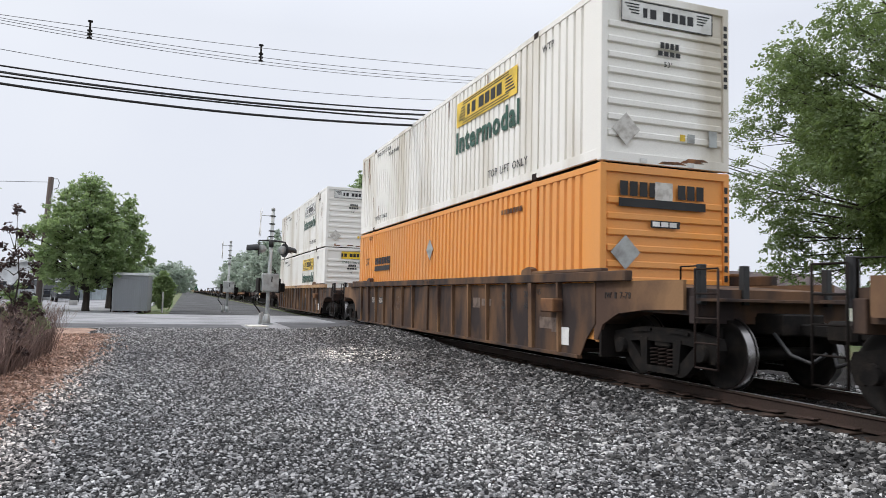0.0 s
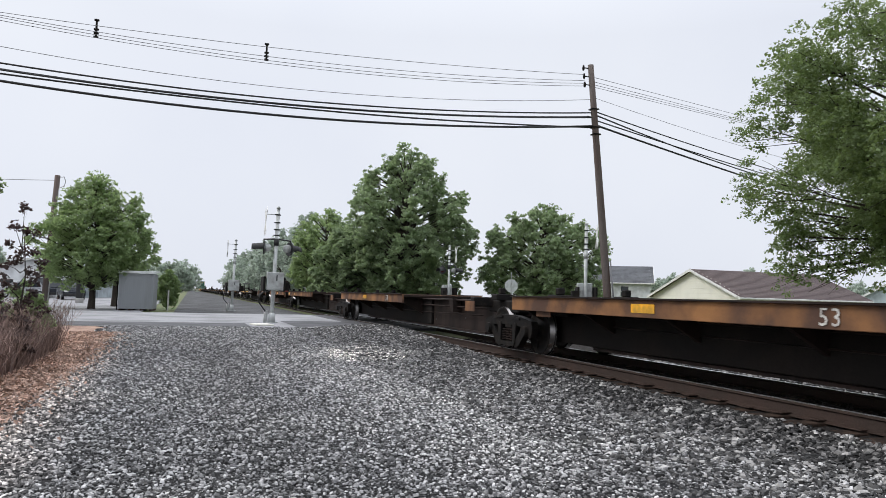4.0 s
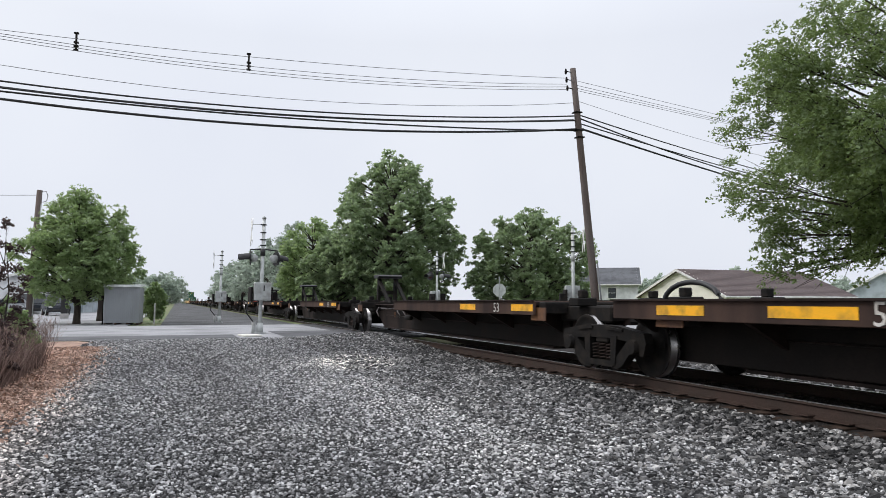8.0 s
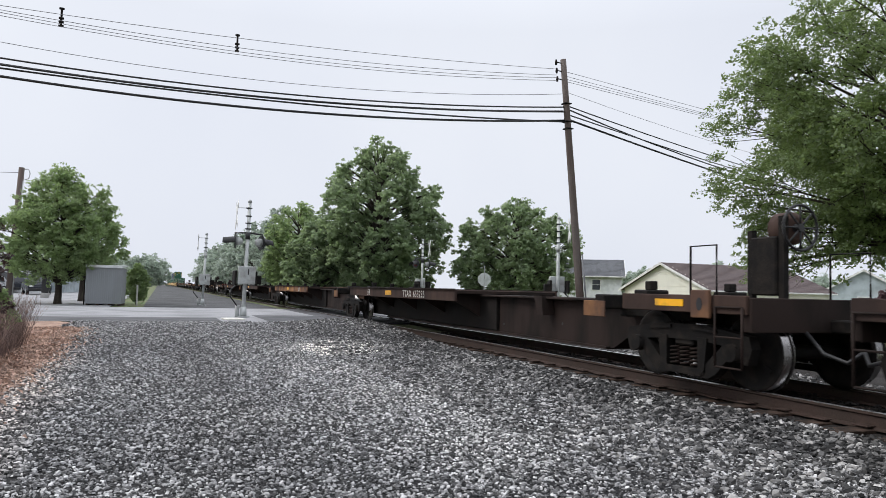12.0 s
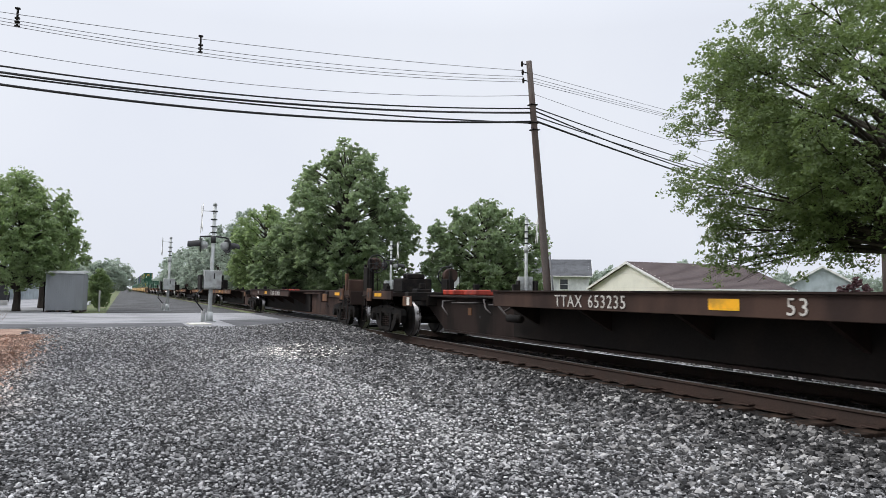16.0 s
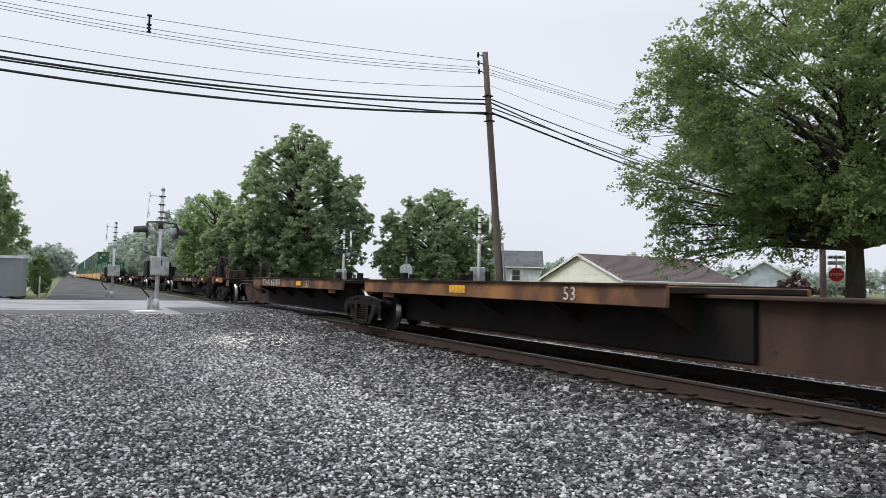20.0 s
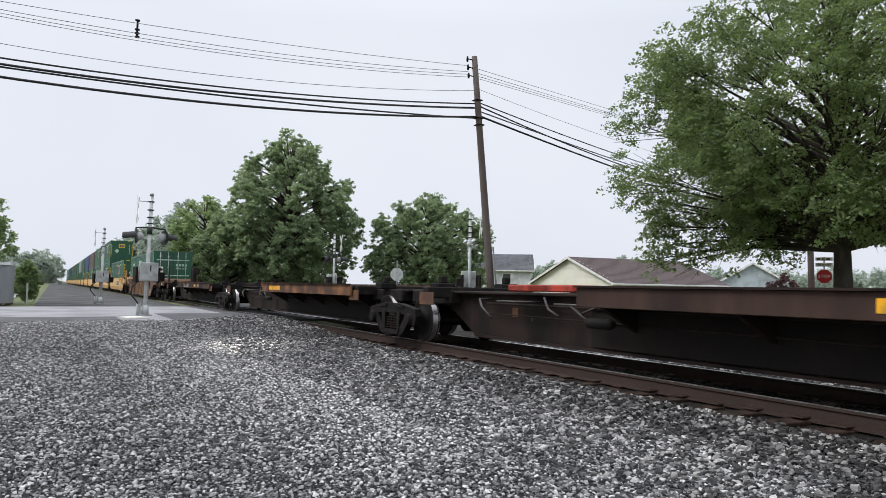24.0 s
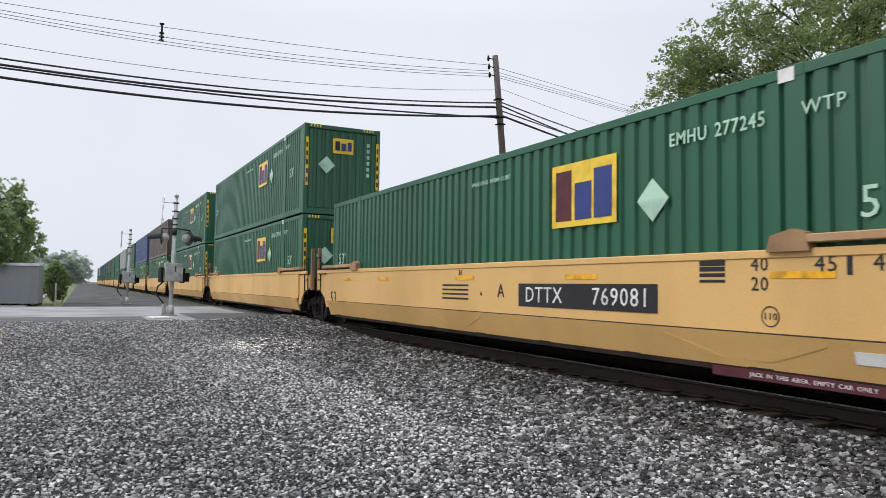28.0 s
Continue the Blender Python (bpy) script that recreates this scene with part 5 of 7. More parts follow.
def dress_brown_well(car, number, scrawl=False):
    """Stencils, data panels and brackets on the camera's side of a brown well car."""
    x = -1.35
    lettering("size_mark", "53", 0.5, M["ink"], car, on_side(x, -5.1, 1.05), "black stencilled figures", 1.1)
    plate("number_panel", 5.3, 5.8, 0.84, 1.06, -1.346, M["ink"], car, "black number panel")
    plate("number_panel", 4.18, 4.95, 0.84, 1.06, -1.346, M["ink"], car, "black number panel")
    lettering("car_number", "DTTX", 0.24, M["chalk"], car, on_side(x - 0.005, 5.55, 0.95), "white reporting number", 0.8)
    lettering("car_number", number, 0.24, M["chalk"], car, on_side(x - 0.005, 4.58, 0.95), "white reporting number", 0.8)
    lettering("car_number", "DTTX " + number, 0.13, M["ink"], car, on_side(-1.443, -0.45, 1.5), "black reporting number", 1.1)
    for y, w in ((-6.1, "20"), (5.75, "20")):
        lettering("size_mark", w, 0.17, M["ink"], car, on_side(-1.437, y, 1.2))
        lettering("size_mark", "40", 0.17, M["ink"], car, on_side(-1.437, y, 0.98))
    plate("data_panel", -7.0, -6.5, 0.6, 0.8, -1.346, M["stencil"], car, "faded white data panel")
    plate("inspection_label", -7.55, -7.3, 0.35, 0.65, -1.346, M["white"], car, "white paper label")
    plate("inspection_label", 7.3, 7.5, 0.35, 0.65, -1.346, M["white"], car, "white paper label")
    part("relay_box", box(bmesh.new(), -1.56, -1.346, -7.35, -6.9, 0.9, 1.14, 0.02), M["deck_tan"], car, "small tan box")
    lettering("stencil", "IW 8 7-78", 0.14, M["ink"], car, on_side(-1.338, -8.95, 1.2))
    for y, w in ((-6.45, "45"), (-7.25, "48"), (6.6, "45")):
        lettering("size_mark", w, 0.15, M["ink"], car, on_side(x, y, 1.25))
    ring = part("stencil_ring", tube(bmesh.new(), [(x, 2.66 + 0.17 * math.cos(k * math.pi / 10), 0.9 + 0.19 * math.sin(k * math.pi / 10)) for k in range(21)], 0.009, 4), M["stencil"], car, "faded stencilled ring")
    lettering("stencil", "H", 0.14, M["stencil"], car, on_side(x, 2.66, 0.88))
    letter_bars = ((-3.7, -3.3, 0.9, 1.12), (-4.3, -3.8, 0.95, 1.1), (-7.3, -6.95, 0.55, 0.8))
    for y0, y1, z0, z1 in letter_bars:
        plate("stencil_panel", y0, y1, z0, z1, -1.346, M["stencil"], car, "faded stencilled panel")
    for k in range(4 if scrawl else 0):  # a scrawl of looping strokes
        y0 = -1.27 - k * 0.17
        pts = [(-1.348, y0 + 0.1 * math.sin(a * 0.9 + k), 0.98 + 0.17 * math.sin(a + 0.7 * k) + 0.03 * math.cos(2.3 * a)) for a in [i * 0.35 for i in range(18)]]
        part("graffiti_stroke", tube(bmesh.new(), pts, 0.011, 4), M["chalk"], car, "pale painted scrawl")
    if scrawl:
        for y, w in ((7.75, "53"), (6.75, "48")):
            lettering("size_mark", w, 0.24, M["ink"], car, on_side(x, y, 1.16), "black stencilled figures", 1.0, 0.006)
        for y in (7.6, 6.95):
            part("stencil_ring", tube(bmesh.new(), [(x, y + 0.12 * math.cos(k * math.pi / 10), 0.9 + 0.12 * math.sin(k * math.pi / 10)) for k in range(21)], 0.014, 4), M["chalk"], car, "pale stencilled ring")
        lettering("stencil", "110", 0.12, M["ink"], car, on_side(x, 7.6, 0.9))
        for k in range(7):
            plate("stencil_bar", 6.8 + k * 0.14, 6.9 + k * 0.14, 0.32, 0.36, -1.346, M["stencil"], car, "", 0.004)
            plate("stencil_bar", 6.8 + k * 0.14, 6.88 + k * 0.14, 0.25, 0.29, -1.346, M["stencil"], car, "", 0.004)
        plate("end_reflector", 8.45, 9.25, 1.44, 1.56, -1.443, M["reflector"], car, "yellow reflective strip", 0.004)
        plate("data_panel", 9.1, 9.75, 1.06, 1.11, -1.332, M["chalk"], car, "pale stencilled line", 0.004)
        for k in range(5):
            plate("stencil_bar", -1.42 - k * 0.1, -1.35 - k * 0.1, 0.72, 0.82, -1.346, M["ink"], car, "", 0.004)


def dress_yellow_well(car, number, lead=True):
    x = -1.372
    plate("number_panel", -4.31, -1.32, 0.83, 1.18, x - 0.001, M["ink"], car, "black number panel")
    lettering("car_number", "DTTX    " + number, 0.33, M["white"], car, on_side(x - 0.012, -2.85, 1.0), "white reporting number")
    lettering("unit_letter", "A", 0.32, M["ink"], car, on_side(x - 0.003, -0.79, 1.05))
    lettering("size_mark", "40", 0.2, M["ink"], car, on_side(x - 0.003, -5.73, 1.38))
    lettering("size_mark", "20", 0.2, M["ink"], car, on_side(x - 0.003, -5.73, 1.18))
    for y, w in ((-6.45, "45"), (-7.0, "48"), (-7.9, "53")):
        lettering("size_mark", w, 0.22, M["ink"], car, on_side(x - 0.003, y, 1.37))
        plate("mark_bar", y - 0.25, y - 0.2, 1.27, 1.46, x, M["ink"], car, "", 0.004)
    lettering("size_mark", "53", 0.5, M["ink"], car, on_side(x - 0.003, 7.75, 0.75))
    for y in (-6.2, -2.85, 0.45, 4.2, 6.6):
        plate("reflector", y - 0.35, y + 0.35, 1.24, 1.31, x, M["reflector"], car, "yellow reflective strip", 0.004)
    for k in range(4):
        plate("stencil_bar", 0.3, 1.3, 0.92 + k * 0.08, 0.89 + k * 0.08, x, M["ink"], car, "", 0.003)
        plate("stencil_bar", -5.3, -4.95, 1.2 + k * 0.06, 1.23 + k * 0.07, x, M["ink"], car, "", 0.003)
        plate("stencil_bar", -8.2, -7.5, 0.98 + k * 0.1, 1.03 + k * 0.1, x, M["ink"], car, "", 0.003)
    lettering("jack_word", "JACK IN THIS AREA, EMPTY CAR ONLY", 0.06, M["white"], car, on_side(-1.294, -6.2, 0.252), "small white lettering", 1.1)
    lettering("size_mark", "110", 0.1, M["ink"], car, on_side(x - 0.003, -5.85, 0.86))
    part("stencil_ring", tube(bmesh.new(), [(x, -5.85 + 0.1 * math.cos(k * math.pi / 10), 0.86 + 0.1 * math.sin(k * math.pi / 10)) for k in range(21)], 0.007, 4), M["ink"], car, "black stencilled ring")
    lettering("size_mark", "20", 0.13, M["ink"], car, on_side(x - 0.003, 0.6, 1.37))
    lettering("stencil", "H", 0.1, M["ink"], car, on_side(x - 0.003, -0.15, 1.0))
    tagged(plate("label_panel", -7.0, -6.7, -0.06, 0.06, 0, M["white"], car, "white paper label", 0.004)).matrix_basis = pose(-1.352, 0, 0.53, 0, -19, 0)
    plate("data_panel", -9.35, -8.75, 0.72, 1.1, -1.335, M["ink"], car, "black data panel", 0.006)
    plate("end_reflector", -9.4, -8.75, 1.12, 1.4, -1.335, M["reflector"], car, "yellow reflective square", 0.006)
    for y in (-5.4, 0.9):
        for d in (-1, 1):
            bm = bmesh.new()
            yy = y + d * 0.55
            prism(bm, [(yy - d * 0.35, 0.40), (yy - d * 0.12, 0.40), (yy + d * 0.5, 0.60), (yy + d * 0.5, 0.64), (yy - d * 0.2, 0.46)], -1.405, -1.395, "x")
            for v in bm.verts:  # lies on the leaning panel
                v.co.x += 0.342 * (0.68 - v.co.z)
            part("stiffener", bm, M["well_yellow"], car)


# --- containers ---
NOSE, TAIL = -8.4, 8.1  # the two ends
FLAT = 0.4  # smooth panel beside each corner post


def corrugated(y0, y1, z0, z1, x, side, pitch=0.26, deep=0.055, groove=0.24):
    """A side wall pressed in upright waves, with thickness."""
    n = int(round((y1 - y0) / pitch))
    p = (y1 - y0) / n
    ys, xs = [], []
    for k in range(n):
        ys += [y0 + k * p, y0 + (k + 0.82 - groove) * p, y0 + (k + 0.92 - groove) * p, y0 + (k + 0.90) * p]
        xs += [x, x, x - side * deep, x - side * deep]
    ys.append(y1)
    xs.append(x)
    bm = bmesh.new()
    lo = [bm.verts.new((a, b, z0)) for a, b in zip(xs, ys)]
    hi = [bm.verts.new((a, b, z1)) for a, b in zip(xs, ys)]
    for i in range(len(ys) - 1):
        bm.faces.new((lo[i], lo[i + 1], hi[i + 1], hi[i]))
    return bm


def container(mat, end, label, high=2.9, pitch=0.26):
    c = thing("container", pose(0, 0, 0), label, "shipping container", "containers on the train")
    w = 1.295
    for side in (-1, 1):
        part("side_wall", corrugated(NOSE + FLAT, TAIL - FLAT, 0.2, high - 0.12, side * (w - 0.012), side, pitch, *((0.06, 0.13) if mat == "c_white" else (0.042, 0.3))), M[mat], c, "corrugated side wall")
        bm = bmesh.new()
        box(bm, *sorted((side * (w - 0.06), side * w)), NOSE + 0.08, TAIL - 0.08, 0.03, 0.2, 0.006)
        part("bottom_rail", bm, M[mat], c)
        part("top_rail", box(bmesh.new(), *sorted((side * (w - 0.05), side * w)), NOSE + 0.08, TAIL - 0.08, high - 0.12, high - 0.01, 0.006), M[mat], c)
        for y in (-6.1, 6.1):
            part("lift_post", box(bmesh.new(), *sorted((side * (w - 0.046), side * (w + 0.004))), y - 0.11, y + 0.11, 0.04, high - 0.02, 0.006), M[mat], c, "flat lifting post")
            part("casting", box(bmesh.new(), *sorted((side * (w - 0.11), side * (w + 0.008))), y - 0.1, y + 0.1, high - 0.13, high, 0.01), M["grime"] if mat == "c_white" else M[mat], c)
            part("casting", box(bmesh.new(), *sorted((side * (w - 0.11), side * (w + 0.008))), y - 0.1, y + 0.1, 0.0, 0.13, 0.01), M["grime"] if mat == "c_white" else M[mat], c)
        for y in (NOSE, TAIL):
            d = 1 if y < 0 else -1
            part("corner_panel", box(bmesh.new(), *sorted((side * (w - 0.05), side * (w - 0.012))), min(y + d * 0.1, y + d * (FLAT + 0.01)), max(y + d * 0.1, y + d * (FLAT + 0.01)), 0.18, high - 0.1, 0.004), M[mat], c, "smooth corner panel")
            part("corner_post", box(bmesh.new(), *sorted((side * (w - 0.12), side * w)), min(y, y + d * 0.12), max(y, y + d * 0.12), 0.0, high, 0.01), M[mat], c)
    part("roof", box(bmesh.new(), -w + 0.03, w - 0.03, NOSE + 0.05, TAIL - 0.05, high - 0.06, high - 0.015), M[mat], c)
    part("floor", box(bmesh.new(), -w + 0.06, w - 0.06, NOSE + 0.05, TAIL - 0.05, 0.08, 0.16), M["truck"], c)
    for y, d in ((NOSE, -1), (TAIL, 1)):
        bm = bmesh.new()
        box(bm, -w + 0.1, w - 0.1, min(y - d * 0.05, y - d * 0.09), max(y - d * 0.05, y - d * 0.09), 0.1, high - 0.05)
        wall = part("end_wall", bm, M[mat], c)
        for z0, z1, nm in ((0.0, 0.16, "end_sill"), (high - 0.14, high - 0.01, "end_header")):
            part(nm, box(bmesh.new(), -w + 0.1, w - 0.1, min(y, y - d * 0.08), max(y, y - d * 0.08), z0, z1, 0.005), M[mat], wall)
        if end == "ribs" or d > 0:
            for k in range(8):
                z = 0.42 + k * 0.26
                part("rib", box(bmesh.new(), -w + 0.14, w - 0.14, min(y - d * 0.01, y - d * 0.06), max(y - d * 0.01, y - d * 0.06), z, z + 0.12, 0.02), M[mat], wall, "pressed horizontal rib")
        elif end == "waves":
            for k in range(9):
                x = -1.06 + k * 0.265
                part("rib", box(bmesh.new(), x - 0.07, x + 0.07, min(y - d * 0.01, y - d * 0.06), max(y - d * 0.01, y - d * 0.06), 0.2, high - 0.18, 0.015), M[mat], wall, "pressed upright rib")
        else:
            part("door_gap", box(bmesh.new(), -0.015, 0.015, y - 0.0, y + 0.06, 0.18, high - 0.16), M["black"], wall)
            for x in (-0.85, -0.32, 0.32, 0.85):
                bar = part("lock_bar", tube(bmesh.new(), [(x, y - 0.03, 0.08), (x, y - 0.03, high - 0.06)], 0.022, 8), M["silver"], wall, "galvanised door lock bar")
                bm = bmesh.new()
                for z in (0.25, 0.9, 1.7, 2.5):
                    box(bm, x - 0.06, x + 0.06, y - 0.04, y + 0.04, z, z + 0.07, 0.008)
                part("bar_bracket", bm, M["silver"], bar)
            for z in (0.7, 1.55, 2.35):
                bm = bmesh.new()
                for x in (-0.58, 0.58):
                    box(bm, x - 0.5, x + 0.5, y + 0.02, y + 0.06, z, z + 0.09, 0.01)
                part("door_panel_rib", bm, M[mat], wall)
    return c


# --- making up the train ---
build_spines()

model_white = container("c_white", "ribs", "white corrugated steel container stacked on a well car")
model_orange = container("c_orange", "ribs", "orange corrugated steel container in a well car")
model_green = container("c_green", "doors", "green corrugated steel container with silver lock bars")
model_emp = container("c_green", "waves", "dark green corrugated steel container with a yellow panel")
used = set()


def load(model, s, z, label=""):
    """Put a container on the train; the model itself is the first of its kind."""
    c = model if model.name not in used else copy_thing(model, pose(0, 0, 0))
    used.add(model.name)
    if label:
        tagged(c, label)
    return ride(c, s, z)


brown_model = well_car("well_brown", "well_tan", "well_tan", brake_rear=False)
lead_well = brown_model
ride(lead_well, 18.1 - 23.6)
orange_well = ride(copy_thing(brown_model, pose(0, 0, 0)), 18.1)
white_well = ride(well_car("well_brown", "well_tan", "well_tan", brake_rear=False, chord="well_chord"), 41.8)
hub_well = ride(well_car("well_faded", "well_post", "well_chord", brake_rear=False, chord="well_chord"), 514.5)
for w, number in ((orange_well, "620611"), (white_well, "620871"), (hub_well, "658788")):
    dress_brown_well(w, number, number == "658788")

brake_stand(white_well, 10.85, 1.18, x=0.2)
FLOOR, UPPER = 0.46, 0.46 + 2.93
orange_box = load(model_orange, 18.1, FLOOR)
white_top = load(model_white, 18.1, UPPER, "white corrugated container with yellow panel, rust-streaked, on an orange one")
white_low = load(model_white, 41.8, FLOOR, "white corrugated container with a yellow panel, in a well car")
white_high = load(model_white, 41.8, UPPER, "rust-streaked white corrugated container stacked on another")
hub_box = load(model_green, 514.5, FLOOR, "green corrugated container with a white shield panel and lock bars")

yellow_lead = well_car("well_yellow", "well_yellow", "well_yellow", True, True, False, 9.8, 12.05)
yellow_mid = well_car("well_yellow", "well_yellow", "well_yellow", True, False, False, 9.8, 12.05, False)
bogie(yellow_lead, 9.8)
bogie(yellow_mid, 9.8)
ride(yellow_lead, 538.2)
dress_yellow_well(yellow_lead, "769081")
emp = [load(model_emp, 538.2, FLOOR)]
s = 538.2 + 19.6
mid_used = False
yellow_cars = [yellow_lead]
tail_colours = ("c_brown", "c_blue", "c_grey", "c_green")
tail_models = {}
for k in range(15):
    if not mid_used:
        car = yellow_mid
        mid_used = True
    else:
        car = copy_thing(yellow_mid, pose(0, 0, 0))
    yellow_cars.append(ride(car, s))
    lower = load(model_emp, s, FLOOR)
    hue = ("c_green", "c_green", "c_brown", "c_blue", "c_green", "c_grey", "c_green", "c_green", "c_brown", "c_green", "c_blue", "c_green", "c_green", "c_grey", "c_green")[k]
    if hue == "c_green":
        top = load(model_emp, s, UPPER)
    else:
        if hue not in tail_models:
            tail_models[hue] = container(hue, "waves", {"c_brown": "dark brown", "c_blue": "blue", "c_grey": "grey"}[hue] + " corrugated steel container stacked on another")
        top = load(tail_models[hue], s, UPPER)
    emp += [lower] if k > 3 else [lower, top] if hue == "c_green" else [lower]
    s += 19.6


# --- painted panels and marks on the containers ---
def dress_white(c, panel, low=False):
    x = -1.302
    plate("name_panel", -5.3, -1.9, 1.92, 2.52, x, M[panel], c, "name panel on the side")
    for z in (1.96, 2.02, 2.42, 2.47):
        plate("panel_line", -4.9, -2.3, z, z + 0.02, x - 0.006, M["ink"], c)
    for y0, y1 in ((-2.75, -2.6), (-3.1, -2.88), (-3.58, -3.3), (-3.9, -3.66), (-4.22, -3.98), (-4.55, -4.3)):
        plate("name_letter", y0, y1, 2.1, 2.36, x - 0.006, M["ink"], c, "black name lettering")
    for k in range(5):
        plate("wing_bar", -5.2 + 0.04 * k, -4.75, 2.06 + k * 0.07, 2.09 + k * 0.07, x - 0.006, M["ink"], c)
        plate("wing_bar", -2.45, -2.05 - 0.04 * k, 2.06 + k * 0.07, 2.09 + k * 0.07, x - 0.006, M["ink"], c)
    lettering("intermodal_word", "Intermodal", 0.72, M["green_ink"], c, on_side(x - 0.003, -3.65, 1.5), "bold green lettering", 1.0, 0.022)
    lettering("lift_word", "TOP LIFT ONLY", 0.24, M["ink"], c, on_side(x - 0.003, -4.85, 0.44))
    lettering("lift_word", "TOP LIFT ONLY", 0.2, M["ink"], c, on_side(x - 0.003, 5.2, 0.4))
    lettering("mark_word", "WTP", 0.2, M["ink"], c, on_side(x - 0.003, -6.6, 2.45))
    lettering("stack_word", "STACK LIMIT 3 HIGH", 0.16, M["ink"], c, on_side(x - 0.003, 5.0, 2.62))
    for k in range(6):
        plate("stencil_bar", 3.3 + k * 0.2, 3.37 + k * 0.2, 2.37, 2.49, x, M["ink"], c, "", 0.004)
    y = NOSE
    if low:
        lettering("intermodal_word", "Intermodal", 0.2, M["green_ink"], c, on_end(0.05, y - 0.012, 2.22), "dark green lettering")
        end_plate("name_panel", -0.5, 0.6, 2.38, 2.72, y - 0.002, M["yellow"], c, "yellow name panel with a black border")
    else:
        end_plate("name_panel", -0.93, 0.93, 2.36, 2.74, y - 0.002, M["white"], c, "white name panel with a black border")
    for x0, x1, z0, z1 in () if low else ((-0.93, 0.93, 2.36, 2.375), (-0.93, 0.93, 2.725, 2.74), (-0.93, -0.915, 2.36, 2.74), (0.915, 0.93, 2.36, 2.74)):
        end_plate("panel_line", x0, x1, z0, z1, y - 0.008, M["ink"], c)
    for x0, x1 in ((-0.5, -0.42), (-0.36, -0.24), (-0.1, 0.04), (0.08, 0.2), (0.24, 0.36), (0.4, 0.52)):
        end_plate("name_letter", x0, x1, 2.47, 2.63, y - 0.008, M["ink"], c, "black name lettering")
    for k in range(4):
        if low:
            continue
        end_plate("wing_bar", -0.86 + 0.04 * k, -0.58, 2.66 - k * 0.05, 2.68 - k * 0.05, y - 0.008, M["ink"], c)
        end_plate("wing_bar", 0.6, 0.86 - 0.04 * k, 2.66 - k * 0.05, 2.68 - k * 0.05, y - 0.008, M["ink"], c)
    lettering("size_mark", "53'", 0.13, M["ink"], c, on_end(0.0, y - 0.012, 1.72))
    for k in range(4):
        end_plate("stencil_bar", -0.15 + k * 0.1, -0.08 + k * 0.1, 2.0, 2.1, y - 0.008, M["ink"], c)
        end_plate("stencil_bar", -0.2 + k * 0.12, -0.11 + k * 0.12, 1.87, 1.95, y - 0.008, M["ink"], c)
    for k in range(9):
        end_plate("stencil_bar", 1.18, 1.25, 2.5 - k * 0.13, 2.58 - k * 0.13, y - 0.002, M["ink"], c)
    d = end_plate("hazard_diamond", -0.19, 0.19, -0.19, 0.19, 0, M["chalk"], c, "pale diamond placard")
    d.matrix_basis = pose(-0.82, y - 0.004, 0.55, 0, 45, 0)
    end_plate("placard", 0.25, 0.35, 0.45, 0.56, y - 0.008, M["yellow"], c, "small yellow label")
    end_plate("placard", 0.4, 0.55, 0.43, 0.58, y - 0.008, M["silver"], c, "small grey plate")
    end_plate("placard", 0.85, 1.02, 0.4, 0.68, y - 0.008, M["silver"], c, "document box")
    for x0 in (-0.55, 0.4):
        end_plate("rubber_stop", x0, x0 + 0.14, 0.02, 0.09, y - 0.004, M["white"], c)


def letter_row(c, y0, y1, z0, z1, n, x, mat):
    """Name lettering as a row of plain blocks."""
    w = (y1 - y0) / n
    for k in range(n):
        plate("name_letter", y0 + k * w, y0 + k * w + w * 0.72, z0, z1, x, M[mat], c, "name lettering")


def dress_orange(c):
    x, y = -1.302, NOSE
    letter_row(c, 3.9, 5.8, 1.72, 1.94, 9, x, "ink")
    plate("name_bar", 3.9, 5.8, 1.5, 1.66, x, M["ink"], c, "black name bar")
    for k in range(9):
        x0 = -0.93 + k * 0.19
        if k not in (4, 5):
            end_plate("name_letter", x0, x0 + 0.15, 2.38, 2.62, y - 0.003, M["ink"], c, "black name lettering")
    end_plate("name_panel", -0.95, 0.78, 2.2, 2.34, y - 0.003, M["ink"], c, "black name bar")
    end_plate("patch", -0.25, 0.1, 2.34, 2.64, y - 0.004, M["chalk"], c, "pale scuffed patch")
    d = end_plate("hazard_diamond", -0.2, 0.2, -0.2, 0.2, 0, M["silver"], c, "grey diamond placard")
    d.matrix_basis = pose(-0.82, y - 0.004, 1.45, 0, 45, 0)
    end_plate("label_strip", -0.33, 0.25, 1.88, 2.0, y - 0.003, M["ink"], c, "black label strip")
    for k in range(3):
        end_plate("placard", -0.3 + k * 0.17, -0.16 + k * 0.17, 1.9, 1.98, y - 0.008, M["white"], c, "small white label")
    for k in range(10):
        end_plate("stencil_bar", 1.18, 1.25, 2.55 - k * 0.17, 2.66 - k * 0.17, y - 0.002, M["ink"], c)
    lettering("size_mark", "53'", 0.36, M["ink"], c, on_side(x - 0.003, 6.8, 1.84))
    lettering("mark_word", "WTP", 0.2, M["ink"], c, on_side(x - 0.003, 6.45, 2.66))
    d = plate("hazard_diamond", -0.2, 0.2, -0.2, 0.2, 0, M["silver"], c, "grey diamond placard")
    d.matrix_basis = pose(x, -0.05, 1.93, 45, 0, 0)
    letter_row(c, -5.6, -4.6, 2.4, 2.5, 7, x, "deck_tan")


